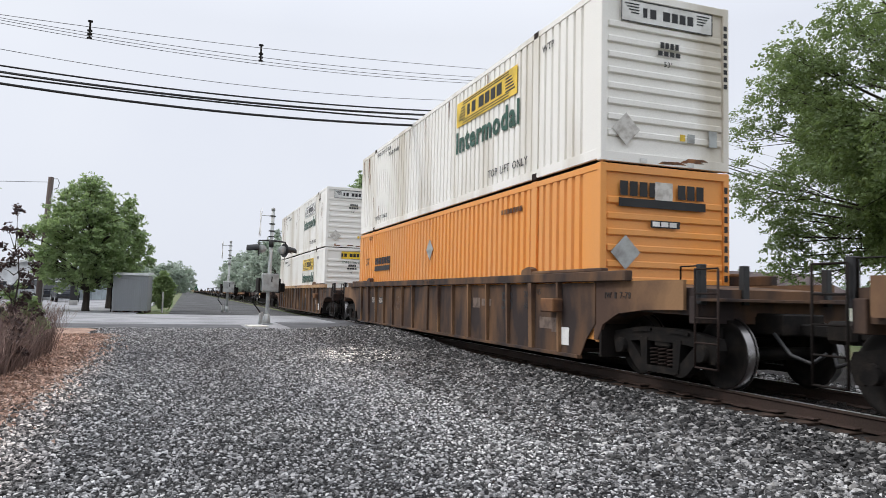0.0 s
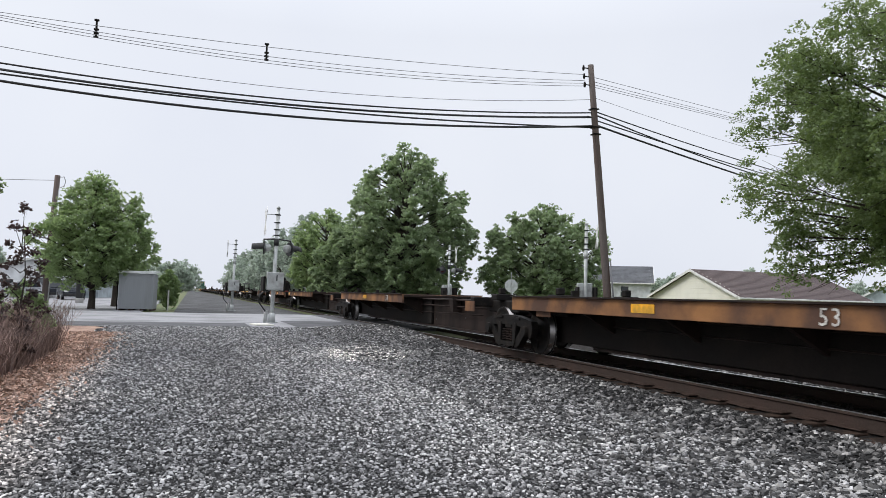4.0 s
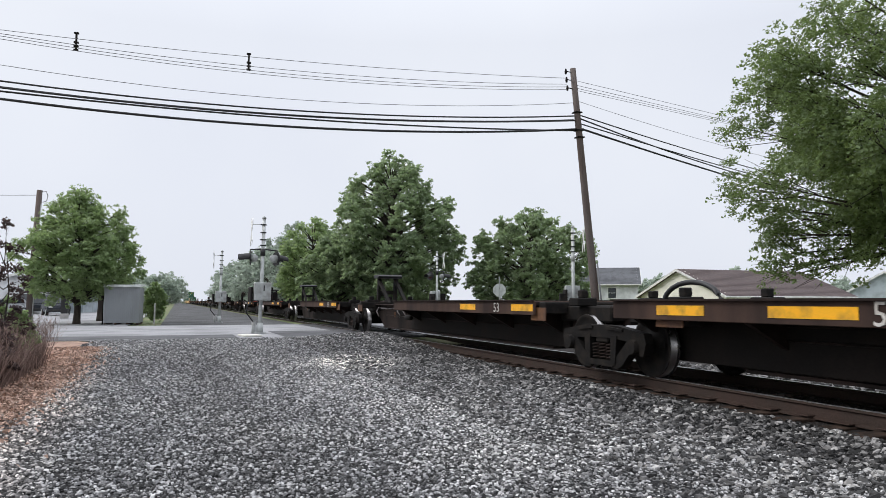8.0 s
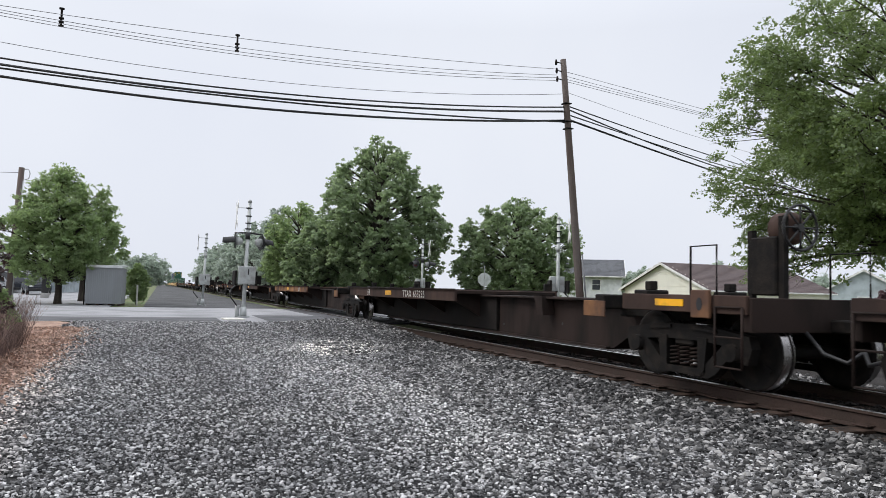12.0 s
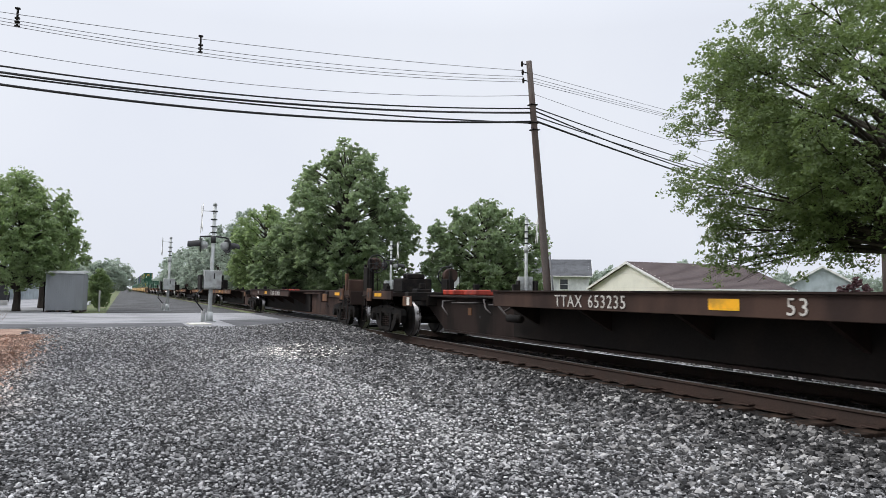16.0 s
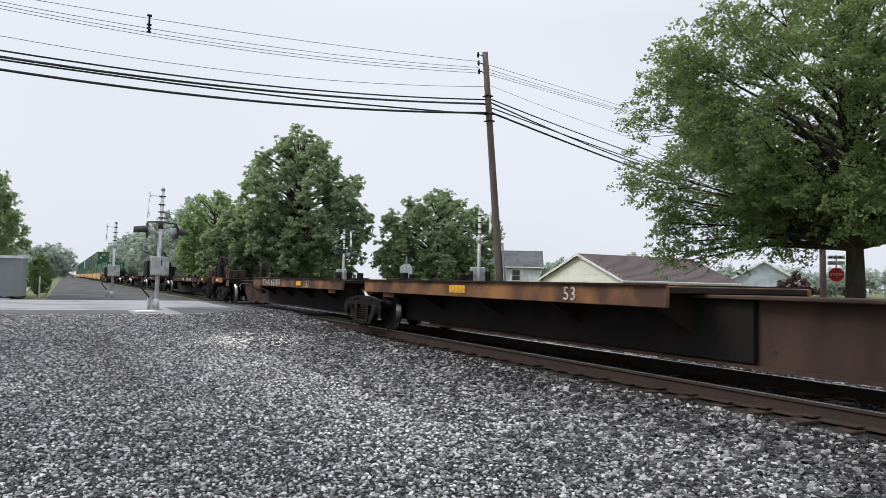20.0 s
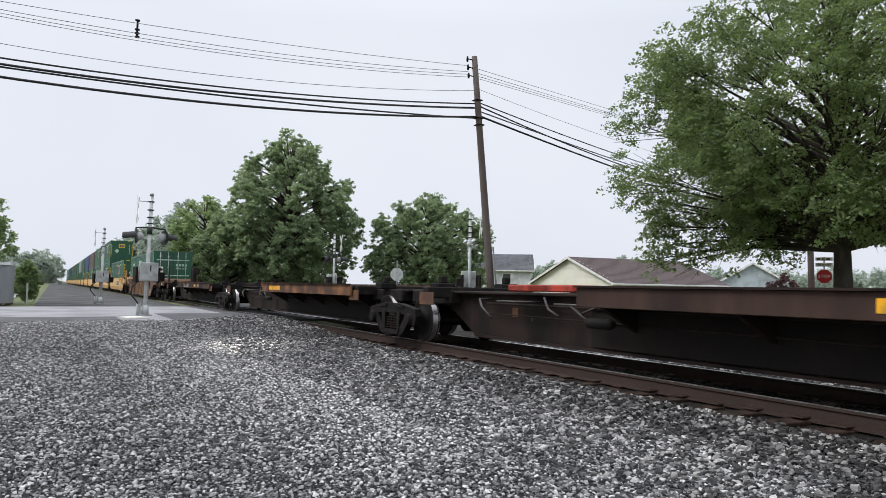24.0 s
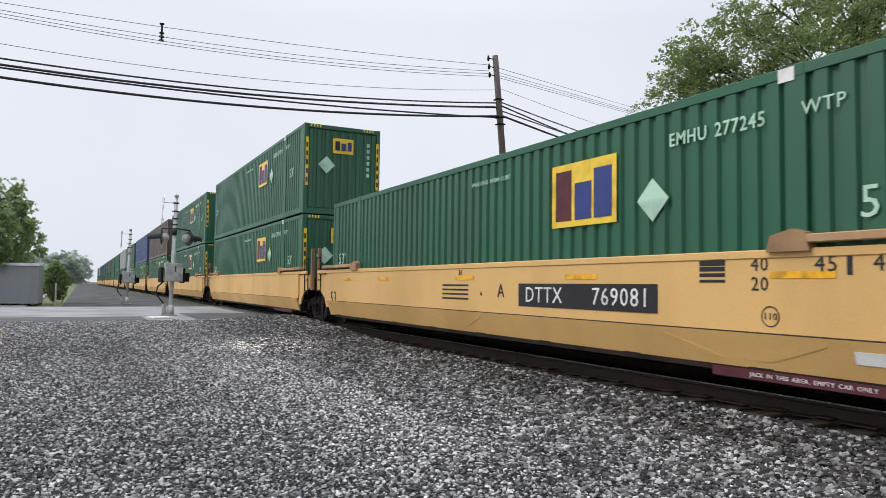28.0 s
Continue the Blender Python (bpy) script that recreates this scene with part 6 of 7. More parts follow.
def dress_hub(c):
    x, y = -1.302, NOSE
    bm = bmesh.new()
    prism(bm, [(0.35, 0.75), (1.65, 0.75), (1.65, 1.75), (1.0, 2.12), (0.35, 1.75)], x - 0.006, x, "x")
    part("shield_panel", bm, M["white"], c, "white house-shaped panel")
    for y0, y1, z0, z1 in ((0.62, 0.82, 0.95, 1.68), (1.12, 1.32, 0.95, 1.68), (0.82, 1.12, 1.22, 1.4)):
        plate("shield_bar", y0, y1, z0, z1, x - 0.006, M["maroon"], c, "maroon bar")
    for y0, y1, z0, z1 in ((-0.42, -0.18, 1.42, 1.86), (-0.74, -0.54, 1.42, 1.72), (-1.08, -0.86, 1.42, 1.86), (-0.22, 0.1, 0.88, 1.3), (-0.5, -0.36, 0.88, 1.18), (-0.8, -0.6, 0.88, 1.18), (-1.06, -0.88, 0.88, 1.18), (-1.34, -1.14, 0.82, 1.18)):
        plate("name_block", y0, y1, z0, z1, x, M["white"], c, "white name lettering as plain blocks")
    lettering("size_mark", "53'", 0.42, M["mint"], c, on_side(x - 0.003, -7.0, 1.45), "pale green figures")
    lettering("size_mark", "53'", 0.42, M["mint"], c, on_side(x - 0.003, 7.1, 1.2), "pale green figures")
    lettering("cube_word", "WARNING HIGH CUBE", 0.155, M["mint"], c, on_side(x - 0.003, 0.1, 2.34), "", 1.0)
    lettering("mark_word", "WTP", 0.2, M["mint"], c, on_side(x - 0.003, -6.4, 2.2))
    letter_row(c, 4.5, 5.6, 2.1, 2.28, 8, x, "mint")
    lettering("cube_word", "WARNING", 0.16, M["white"], c, on_end(-0.6, y + 0.035, 0.95))
    lettering("cube_word", "HIGH CUBE", 0.16, M["white"], c, on_end(-0.6, y + 0.035, 0.72))
    end_plate("hub_badge", -0.98, -0.65, 1.4, 1.8, y + 0.04, M["white"], c, "white badge")
    end_plate("hub_badge_bar", -0.9, -0.72, 1.5, 1.7, y + 0.034, M["maroon"], c, "maroon badge mark")
    for k in range(4):
        end_plate("stencil_bar", 0.2 + k * 0.2, 0.34 + k * 0.2, 1.85, 2.0, y + 0.04, M["mint"], c)
        end_plate("stencil_bar", 0.2 + k * 0.2, 0.34 + k * 0.2, 1.55, 1.7, y + 0.04, M["mint"], c)
    for z in (0.45, 1.15, 2.25):
        end_plate("tape", -1.1, 1.1, z, z + 0.06, y + 0.038, M["mint"], c, "pale reflective tape")


def dress_emp(c):
    x, y = -1.302, NOSE
    plate("yellow_panel", -3.51, -2.1, 1.53, 2.44, x, M["yellow"], c, "yellow logo panel")
    for y0, y1, z0, z1, mt in ((-2.56, -2.2, 1.62, 2.34, "bottom_red"), (-3.0, -2.64, 1.62, 2.14, "blue_ink"), (-3.42, -3.06, 1.62, 2.3, "blue_ink")):
        plate("logo_bar", y0, y1, z0, z1, x - 0.006, M[mt], c, "coloured logo bar")
    d = plate("hazard_diamond", -0.19, 0.19, -0.19, 0.19, 0, M["mint"], c, "pale diamond placard")
    d.matrix_basis = pose(x, -4.16, 1.75, 45, 0, 0)
    lettering("size_mark", "53'", 0.42, M["mint"], c, on_side(x - 0.003, -7.0, 1.45), "pale green figures")
    lettering("size_mark", "53'", 0.4, M["mint"], c, on_side(x - 0.003, 7.3, 1.35), "pale green figures")
    lettering("container_number", "EMHU 277245", 0.22, M["mint"], c, on_side(x - 0.003, -5.1, 2.42), "pale green container number", 0.9, 0.003)
    plate("casting_plate", -6.1, -5.92, 2.74, 2.88, x - 0.002, M["white"], c, "white lifting plate")
    lettering("cube_word", "WARNING HIGH CUBE", 0.11, M["mint"], c, on_side(x - 0.003, -0.3, 2.46))
    lettering("mark_word", "WTP", 0.2, M["mint"], c, on_side(x - 0.003, -6.4, 2.43))
    end_plate("yellow_panel", -0.35, 0.35, 2.0, 2.5, y - 0.002, M["yellow"], c, "yellow logo panel")
    for x0, x1, z0, z1, mt in ((-0.27, -0.11, 2.1, 2.4, "ink"), (-0.06, 0.1, 2.1, 2.34, "blue_ink"), (0.15, 0.29, 2.1, 2.4, "blue_ink")):
        end_plate("logo_bar", x0, x1, z0, z1, y - 0.008, M[mt], c, "coloured logo bar")
    d = end_plate("hazard_diamond", -0.2, 0.2, -0.2, 0.2, 0, M["mint"], c, "pale diamond placard")
    d.matrix_basis = pose(-0.55, y - 0.004, 1.6, 0, 45, 0)
    for sx in (-1.2, 1.2):
        end_plate("yellow_strip", sx - 0.05, sx + 0.05, 0.9, 2.45, y - 0.002, M["yellow"], c, "yellow edge strip")
        for k in range(5):
            end_plate("strip_bar", sx - 0.03, sx + 0.03, 1.0 + k * 0.28, 1.16 + k * 0.28, y - 0.008, M["ink"], c)
    for k in range(6):
        end_plate("stencil_bar", 0.82, 0.92, 2.3 - k * 0.2, 2.42 - k * 0.2, y - 0.002, M["mint"], c)
    for sx in (-0.9, 0.9):
        for k in range(4):
            end_plate("stripe", sx - 0.2 + k * 0.1, sx - 0.15 + k * 0.1, 2.8, 2.88, y - 0.002, M["yellow"], c, "black and yellow stripes")


dress_white(white_top, "yellow")
dress_white(white_low, "yellow", True)
dress_white(white_high, "white")
dress_orange(orange_box)
dress_hub(hub_box)
for c in emp[:8]:
    dress_emp(c)


# rust: runs down the sides and along the sills of the white containers
def rust_runs(c, count, seed):
    rng = random.Random(seed)
    x, y = -1.299, NOSE
    for k in range(count):
        yy = rng.choice((rng.uniform(-7.9, -6.2), rng.uniform(-6, 7.6), rng.uniform(5.8, 7.9)))
        z1 = rng.choice((2.75, rng.uniform(0.6, 2.4)))
        drop, w = rng.uniform(0.2, 0.9), rng.uniform(0.012, 0.04)
        if z1 - drop < 0.1:
            continue
        part("rust_run", prism(bmesh.new(), [(yy - w, z1), (yy + w, z1), (yy + w * 0.7, z1 - drop * 0.4), (yy + w * 0.2, z1 - drop), (yy - w * 0.3, z1 - drop * 0.8)], x - 0.002, x, "x"), M["rust_stain"], c, "brown rust run")
    for k in range(count // 3):
        xx = rng.uniform(-1.05, 1.05)
        w, z0 = rng.uniform(0.05, 0.3), rng.uniform(0.02, 0.12)
        part("rust_run", prism(bmesh.new(), [(xx - w, z0), (xx + w, z0 + 0.02), (xx + w * 0.6, z0 + 0.06), (xx - w * 0.7, z0 + 0.05)], y - 0.003, y - 0.001, "y"), M["rust_stain"], c, "brown rust patch")


rust_runs(white_top, 12, 1)
rust_runs(white_high, 22, 2)
rust_runs(white_low, 3, 3)


# ---- trees, bushes and grass ----
def leaf_cloud(rng, centres, radii, count, size):
    """Leaves as small bent quads, set in flat drooping sprays round the lobes of a crown."""
    per = 34
    lobe = np.repeat(np.arange(len(centres)), per)
    m = len(lobe)
    d = rng.normal(size=(m, 3))
    d[:, 2] = d[:, 2] * 0.75 + 0.1
    d /= np.linalg.norm(d, axis=1)[:, None]
    spray = centres[lobe] + d * (radii[lobe] * rng.uniform(0.3, 1.02, m))[:, None]
    sr = radii[lobe] * rng.uniform(0.16, 0.34, m)
    own = rng.choice(m, count, p=sr ** 2 / (sr ** 2).sum())
    q = rng.normal(size=(count, 3))
    q /= np.linalg.norm(q, axis=1)[:, None]
    r = sr[own] * rng.uniform(0, 1, count) ** 0.45
    flat = q * r[:, None] * np.array([1, 1, 0.62])
    out = d[own]
    along = (flat * out).sum(1)
    p = spray[own] + flat
    p[:, 2] -= 0.22 * np.hypot(flat[:, 0], flat[:, 1]) + 0.15 * along
    n = rng.normal(size=(count, 3)) * 0.6 + np.array([0, 0, 0.8]) + out * 0.4
    n /= np.linalg.norm(n, axis=1)[:, None]
    u = np.cross(n, rng.normal(size=(count, 3)))
    u /= np.linalg.norm(u, axis=1)[:, None] + 1e-9
    w = np.cross(n, u)
    s = size * rng.uniform(0.55, 1.35, count)[:, None]
    tip, tail = p + u * s, p - u * s
    a, b = p + w * s * 0.62 - n * s * 0.22, p - w * s * 0.62 - n * s * 0.22
    v = np.stack([tail, a, tip, b], 1).reshape(-1, 3)
    f = np.arange(count * 4).reshape(-1, 4)
    return v, f


DOME = ((0.0, 0.55), (0.12, 0.86), (0.35, 1.0), (0.6, 0.86), (0.8, 0.6), (0.93, 0.32), (1.0, 0.1))
CONE = ((0.0, 0.7), (0.15, 0.95), (0.4, 1.0), (0.6, 0.92), (0.75, 0.72), (0.88, 0.45), (1.0, 0.12))
WIDE = ((0.0, 0.62), (0.1, 0.86), (0.28, 1.0), (0.55, 0.98), (0.72, 0.88), (0.86, 0.62), (1.0, 0.2))


MAPLE = ((0.0, 0.58), (0.08, 0.78), (0.2, 0.91), (0.5, 0.95), (0.64, 0.92), (0.75, 0.71), (0.87, 0.41), (1.0, 0.12))


def girth(form, g):
    for (g0, w0), (g1, w1) in zip(form, form[1:]):
        if g <= g1:
            return w0 + (w1 - w0) * (g - g0) / (g1 - g0)
    return form[-1][1]


def tree(name, x, y, z, height, spread, low, leaves, size, mat, label, seed, lobes=26, trunk=0.3, group="", form=DOME, full=0.2, fork=None, droop=0.0, extra=()):
    """Tapered trunk, limbs that fork into every lobe, and a crown of separate leaves. form: the crown's girth from its
    foot to its top; full: the size of a lobe as a share of the spread; extra: lobes of its own, (x, y, z, radius)."""
    rng = np.random.default_rng(seed)
    root = thing(name, pose(x, y, z), label, "tree", group)
    cs, rs = [], []
    top = height
    weight = np.array([max(0.08, girth(form, (k + 0.5) / 40)) ** 1.3 for k in range(40)])
    weight /= weight.sum()
    steps = np.cumsum(weight)
    for k in range(lobes):
        g = (np.searchsorted(steps, (k + rng.uniform(0.2, 0.8)) / lobes) + rng.uniform(0, 1)) / 40
        r = spread * full * rng.uniform(0.7, 1.2) * (1.05 - 0.3 * g)
        wide = max(0.0, spread * girth(form, min(1.0, g)) * rng.uniform(0.9, 1.06) - r * 0.9)
        a = k * 2.39996 + rng.uniform(-0.35, 0.35)
        q = wide * (rng.uniform(0.05, 1.0) ** 0.36)
        zz = low + r * 0.5 + (top - low - r * 1.3) * g
        cs.append((math.cos(a) * q, math.sin(a) * q, zz - droop * (q / spread) ** 2))
        rs.append(r)
    for ex, ey, ez, er in extra:
        cs.append((ex, ey, ez))
        rs.append(er)
    cs, rs = np.array(cs), np.array(rs)
    fork = low * 0.9 if fork is None else fork
    bm = bmesh.new()
    lift = top - fork
    tube(bm, [(0, 0, -0.15), (0, 0, 0.25), (0.02, 0, fork * 0.6), (0, 0.03, fork + lift * 0.2), (0.08, 0, fork + lift * 0.5), (0, 0, fork + lift * 0.85)],
         [trunk * 1.35, trunk * 1.08, trunk * 0.95, trunk * 0.66, trunk * 0.36, trunk * 0.1], 12)
    part("trunk", bm, M["bark"], root)
    bm = bmesh.new()
    for c, r in zip(cs, rs):
        reach = math.hypot(c[0], c[1])
        z0 = max(fork, min(c[2] - 0.55 * reach, top * 0.7))
        a, e = Vector((0, 0, z0)), Vector(c)
        mid = a.lerp(e, 0.45) + Vector((rng.normal(0, 0.05), rng.normal(0, 0.05), 0.06)) * reach
        tube(bm, [a, mid, e], [trunk * 0.3, trunk * 0.17, trunk * 0.05], 6, False)
        for t in range(5):
            d = Vector(rng.normal(size=3)).normalized() * float(r) * 0.9
            tube(bm, [mid.lerp(e, rng.uniform(0.35, 0.9)), e + d], [trunk * 0.06, trunk * 0.015], 4, False)
    part("limb", bm, M["bark"], root)
    v, f = leaf_cloud(rng, cs, rs, leaves, size)
    crown = new("crown", sheet_mesh("crown", v, f, M[mat]))
    crown.parent = root
    return root


# the big maple across the tracks; one low limb hangs towards the houses
tree("maple_tree", 25.8, 15.8, -0.3, 14.9, 9.4, 2.9, 200000, 0.07, "leaf_dark", "broad dark green maple with a stout trunk beside the stop sign", 11, 170, 0.34,
     form=MAPLE, full=0.16, fork=3.0, droop=0.5, extra=((-4.1, 6.6, 8.6, 1.3), (-3.7, 6.1, 10.0, 1.2), (-4.2, 6.9, 6.2, 1.2), (-3.0, 4.9, 2.6, 0.9), (-3.5, 5.6, 3.3, 1.1), (-2.2, 3.9, 3.6, 1.1),
                                                       (-1.4, 2.4, 3.5, 1.0), (-2.6, 4.2, 3.0, 1.0), (-3.6, 6.0, 2.7, 0.8), (-3.5, 5.7, 4.1, 1.1), (-3.8, 6.1, 5.3, 1.2), (-3.0, 4.9, 4.7, 1.2), (-2.0, 3.4, 4.7, 1.3)))
# behind the crossing
tree("broadleaf_tree", 16.0, 54.0, -0.1, 13.9, 6.1, 0.6, 110000, 0.11, "leaf_mid", "tall dense green broadleaf tree beyond the crossing", 21, 170, 0.35, group="trees across the tracks", form=CONE, full=0.165)
tree("broadleaf_tree", 26.0, 49.5, -0.1, 8.9, 5.6, 0.4, 80000, 0.1, "leaf_mid", "round dense green tree beyond the crossing", 22, 150, 0.3, group="trees across the tracks", form=WIDE, full=0.16)
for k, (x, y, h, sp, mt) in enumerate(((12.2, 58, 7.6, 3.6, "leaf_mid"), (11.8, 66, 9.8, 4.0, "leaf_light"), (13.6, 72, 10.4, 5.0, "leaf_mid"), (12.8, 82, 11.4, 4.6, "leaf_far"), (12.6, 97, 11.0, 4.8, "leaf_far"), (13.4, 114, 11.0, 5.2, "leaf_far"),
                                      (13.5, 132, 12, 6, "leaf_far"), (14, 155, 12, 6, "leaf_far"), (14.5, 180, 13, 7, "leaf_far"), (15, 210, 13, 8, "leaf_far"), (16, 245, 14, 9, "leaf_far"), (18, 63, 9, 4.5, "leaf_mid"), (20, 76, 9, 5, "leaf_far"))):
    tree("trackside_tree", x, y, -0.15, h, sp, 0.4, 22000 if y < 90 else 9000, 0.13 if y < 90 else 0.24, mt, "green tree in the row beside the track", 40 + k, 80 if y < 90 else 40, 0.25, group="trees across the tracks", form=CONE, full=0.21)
# left of the track
tree("oak_tree", -4.85, 41.5, -0.1, 7.6, 3.6, 1.2, 70000, 0.066, "leaf_light", "round green tree beside the grey shed", 31, 140, 0.17, group="trees by the yard", form=DOME, full=0.19)
tree("oak_tree", -4.3, 47.5, -0.1, 6.0, 2.6, 1.5, 12000, 0.1, "leaf_mid", "green tree behind the grey shed", 32, 24, 0.17, group="trees by the yard")
tree("small_tree", -1.15, 43.5, -0.1, 2.5, 0.85, 0.15, 12000, 0.05, "leaf_light", "small bushy tree beside the grey shed", 33, 30, 0.04, form=WIDE, full=0.4)
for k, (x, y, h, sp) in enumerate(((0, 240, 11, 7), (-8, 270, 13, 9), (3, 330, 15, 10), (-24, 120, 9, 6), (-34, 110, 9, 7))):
    tree("distant_tree", x - 6, y, -0.2, h, sp, 0.3, 8000, 0.4, "leaf_far", "distant green tree in haze-paled leaves", 60 + k, 30, 0.3, group="distant trees", form=WIDE, full=0.32)
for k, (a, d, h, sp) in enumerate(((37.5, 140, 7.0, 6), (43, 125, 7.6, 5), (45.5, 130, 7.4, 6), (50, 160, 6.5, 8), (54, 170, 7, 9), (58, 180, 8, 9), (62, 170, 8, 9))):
    tree("distant_tree", math.sin(radians(a)) * d, math.cos(radians(a)) * d, -0.3, h, sp, 0.3, 7000, 0.35, "leaf_far", "distant green tree in haze-paled leaves behind the houses", 80 + k, 30, 0.3, group="distant trees", form=WIDE, full=0.3)
tree("plum_tree", 41.5, 29.5, -0.2, 2.7, 1.7, 0.5, 4600, 0.1, "leaf_plum", "low dark red plum tree in a front garden", 91, 14, 0.08)


# the shed
shed = thing("shed", pose(-2.62, 40.0, -0.06, 0, 0, -4) @ Matrix.Diagonal((0.93, 1.0, 0.96, 1.0)), "small grey corrugated steel shed with a pale roof edge", "shed")
for x0, x1, y0, y1 in ((-0.86, 0.86, -0.02, 0.02), (-0.86, 0.86, 1.98, 2.02), (-0.88, -0.84, 0, 2), (0.84, 0.88, 0, 2)):
    part("wall", box(bmesh.new(), x0, x1, y0, y1, 0.08, 2.0), M["shed"], shed)
for k in range(17):
    x = -0.8 + k * 0.1
    part("cladding_rib", box(bmesh.new(), x - 0.018, x + 0.018, -0.04, -0.02, 0.1, 1.95), M["shed"], shed)
bm = bmesh.new()
prism(bm, [(-0.12, 2.0), (2.12, 2.12), (2.12, 2.2), (-0.12, 2.13)], -0.94, 0.94, "x")
part("roof", bm, M["shed_trim"], shed, "pale flat roof")
for x in (-0.86, 0.86):
    part("corner_trim", box(bmesh.new(), x - 0.04, x + 0.04, -0.05, -0.01, 0.08, 2.0), M["shed"], shed)
for x in (-0.8, -0.3, 0.3, 0.8):
    part("skid", box(bmesh.new(), x - 0.06, x + 0.06, -0.02, 2.0, -0.02, 0.08), M["tie"], shed)


# houses
def house(name, m, wide, deep, eave, ridge, wall, roof, label, windows=()):
    """Gable ends look to -y; the ridge runs along y. Clapboards are single boards."""
    h = thing(name, m, label, "house")
    w = wide / 2
    bm = bmesh.new()
    prism(bm, [(-w, -0.3), (w, -0.3), (w, eave), (0, ridge), (-w, eave)], 0, deep, "y")
    part("wall", bm, M[wall], h)
    n = int(ridge / 0.2)
    for k in range(n):
        z = k * 0.2
        half = w if z < eave else w * (ridge - z) / (ridge - eave)
        if half > 0.15:
            part("clapboard", prism(bmesh.new(), [(-0.03, z), (-0.004, z), (-0.004, z + 0.19), (-0.012, z + 0.19)], -half, half - 0.0, "x"), M[wall], h)
    for side in (-1, 1):
        slope = math.atan2(ridge - eave, w)
        over = 0.45
        xo, zo = side * (w + over * math.cos(slope)), eave - over * math.sin(slope)
        bm = bmesh.new()
        prism(bm, [(xo, zo), (0, ridge), (0, ridge + 0.12), (xo, zo + 0.12)], -0.35, deep + 0.35, "y")
        r = part("roof_slope", bm, M[roof], h, "shingled roof slope")
        rows = int(math.hypot(w + over, ridge - zo) / 0.28)
        for i in range(rows):
            f0, f1 = i / rows, (i + 1) / rows
            za, zb = zo + 0.12 + (ridge - zo) * f0, zo + 0.12 + (ridge - zo) * f1
            xa, xb = xo * (1 - f0), xo * (1 - f1)
            part("shingle_course", prism(bmesh.new(), [(xa, za + 0.025), (xb, zb + 0.004), (xb, zb), (xa, za)], -0.36, deep + 0.36, "y"), M[roof], r)
        bm = bmesh.new()
        prism(bm, [(xo, zo - 0.06), (0, ridge - 0.08), (0, ridge + 0.13), (xo, zo + 0.13)], -0.40, -0.35, "y")
        part("barge_board", bm, M["white"], r, "white barge board")
        part("gutter", box(bmesh.new(), xo - 0.07, xo + 0.07, -0.35, deep + 0.35, zo - 0.02, zo + 0.1, 0.02), M["white"], r, "white gutter")
    for face, u, z, ww, hh in windows:
        win = thing("window", pose(u, -0.03, z) if face == "end" else pose(-w - 0.03, u, z, 0, 0, -90), "", "")
        win.parent = h
        part("window_frame", box(bmesh.new(), -ww / 2 - 0.08, ww / 2 + 0.08, -0.05, 0.02, -hh / 2 - 0.08, hh / 2 + 0.08, 0.01), M["white"], win)
        for k in (-1, 1):
            part("pane", box(bmesh.new(), -ww / 2, ww / 2, -0.06, -0.05, k * hh / 4 - hh / 4 + 0.02, k * hh / 4 + hh / 4 - 0.02), M["glass"], win)
    return h


# house(name, pose, ...): one with a brown roof, a white two-storey one, a small blue one
house("brown_roof_house", pose(39.5, 48.4, -0.3, 0, 0, -90), 10.6, 13.0, 1.98, 4.1, "siding", "roof", "low cream-sided house with a brown shingle roof", [("end", 0.5, 1.0, 0.9, 1.0)])
house("white_house", pose(47.0, 64.7, -0.3, 0, 0, 56), 7.0, 10.0, 3.4, 5.1, "siding_white", "roof_grey", "white-sided house with a grey shingle roof", [("side", 2.6, 2.4, 0.8, 1.1), ("side", 6.0, 2.4, 0.8, 1.1)])
house("blue_house", pose(63.0, 48.0, -0.3, 0, 0, -52), 7.0, 12.0, 2.2, 4.3, "siding_blue", "roof_grey", "small pale blue house with a grey roof", [("end", 0, 1.2, 1.0, 1.0)])
house("low_house", pose(-14.5, 78.0, -0.2, 0, 0, 12), 9.0, 12.0, 2.4, 3.9, "siding_white", "roof_grey", "low white house behind the yard", [("end", -2, 1.3, 1.0, 1.1), ("end", 1.5, 1.3, 1.0, 1.1)])
far_pole = thing("utility_pole", pose(41.2, 27.2, -0.3), "weathered wooden utility pole by the far houses", "utility pole")
part("shaft", tube(bmesh.new(), [(0, 0, 0), (-0.2, 0, 9.1)], [0.2, 0.15], 12), M["wood_pole"], far_pole)


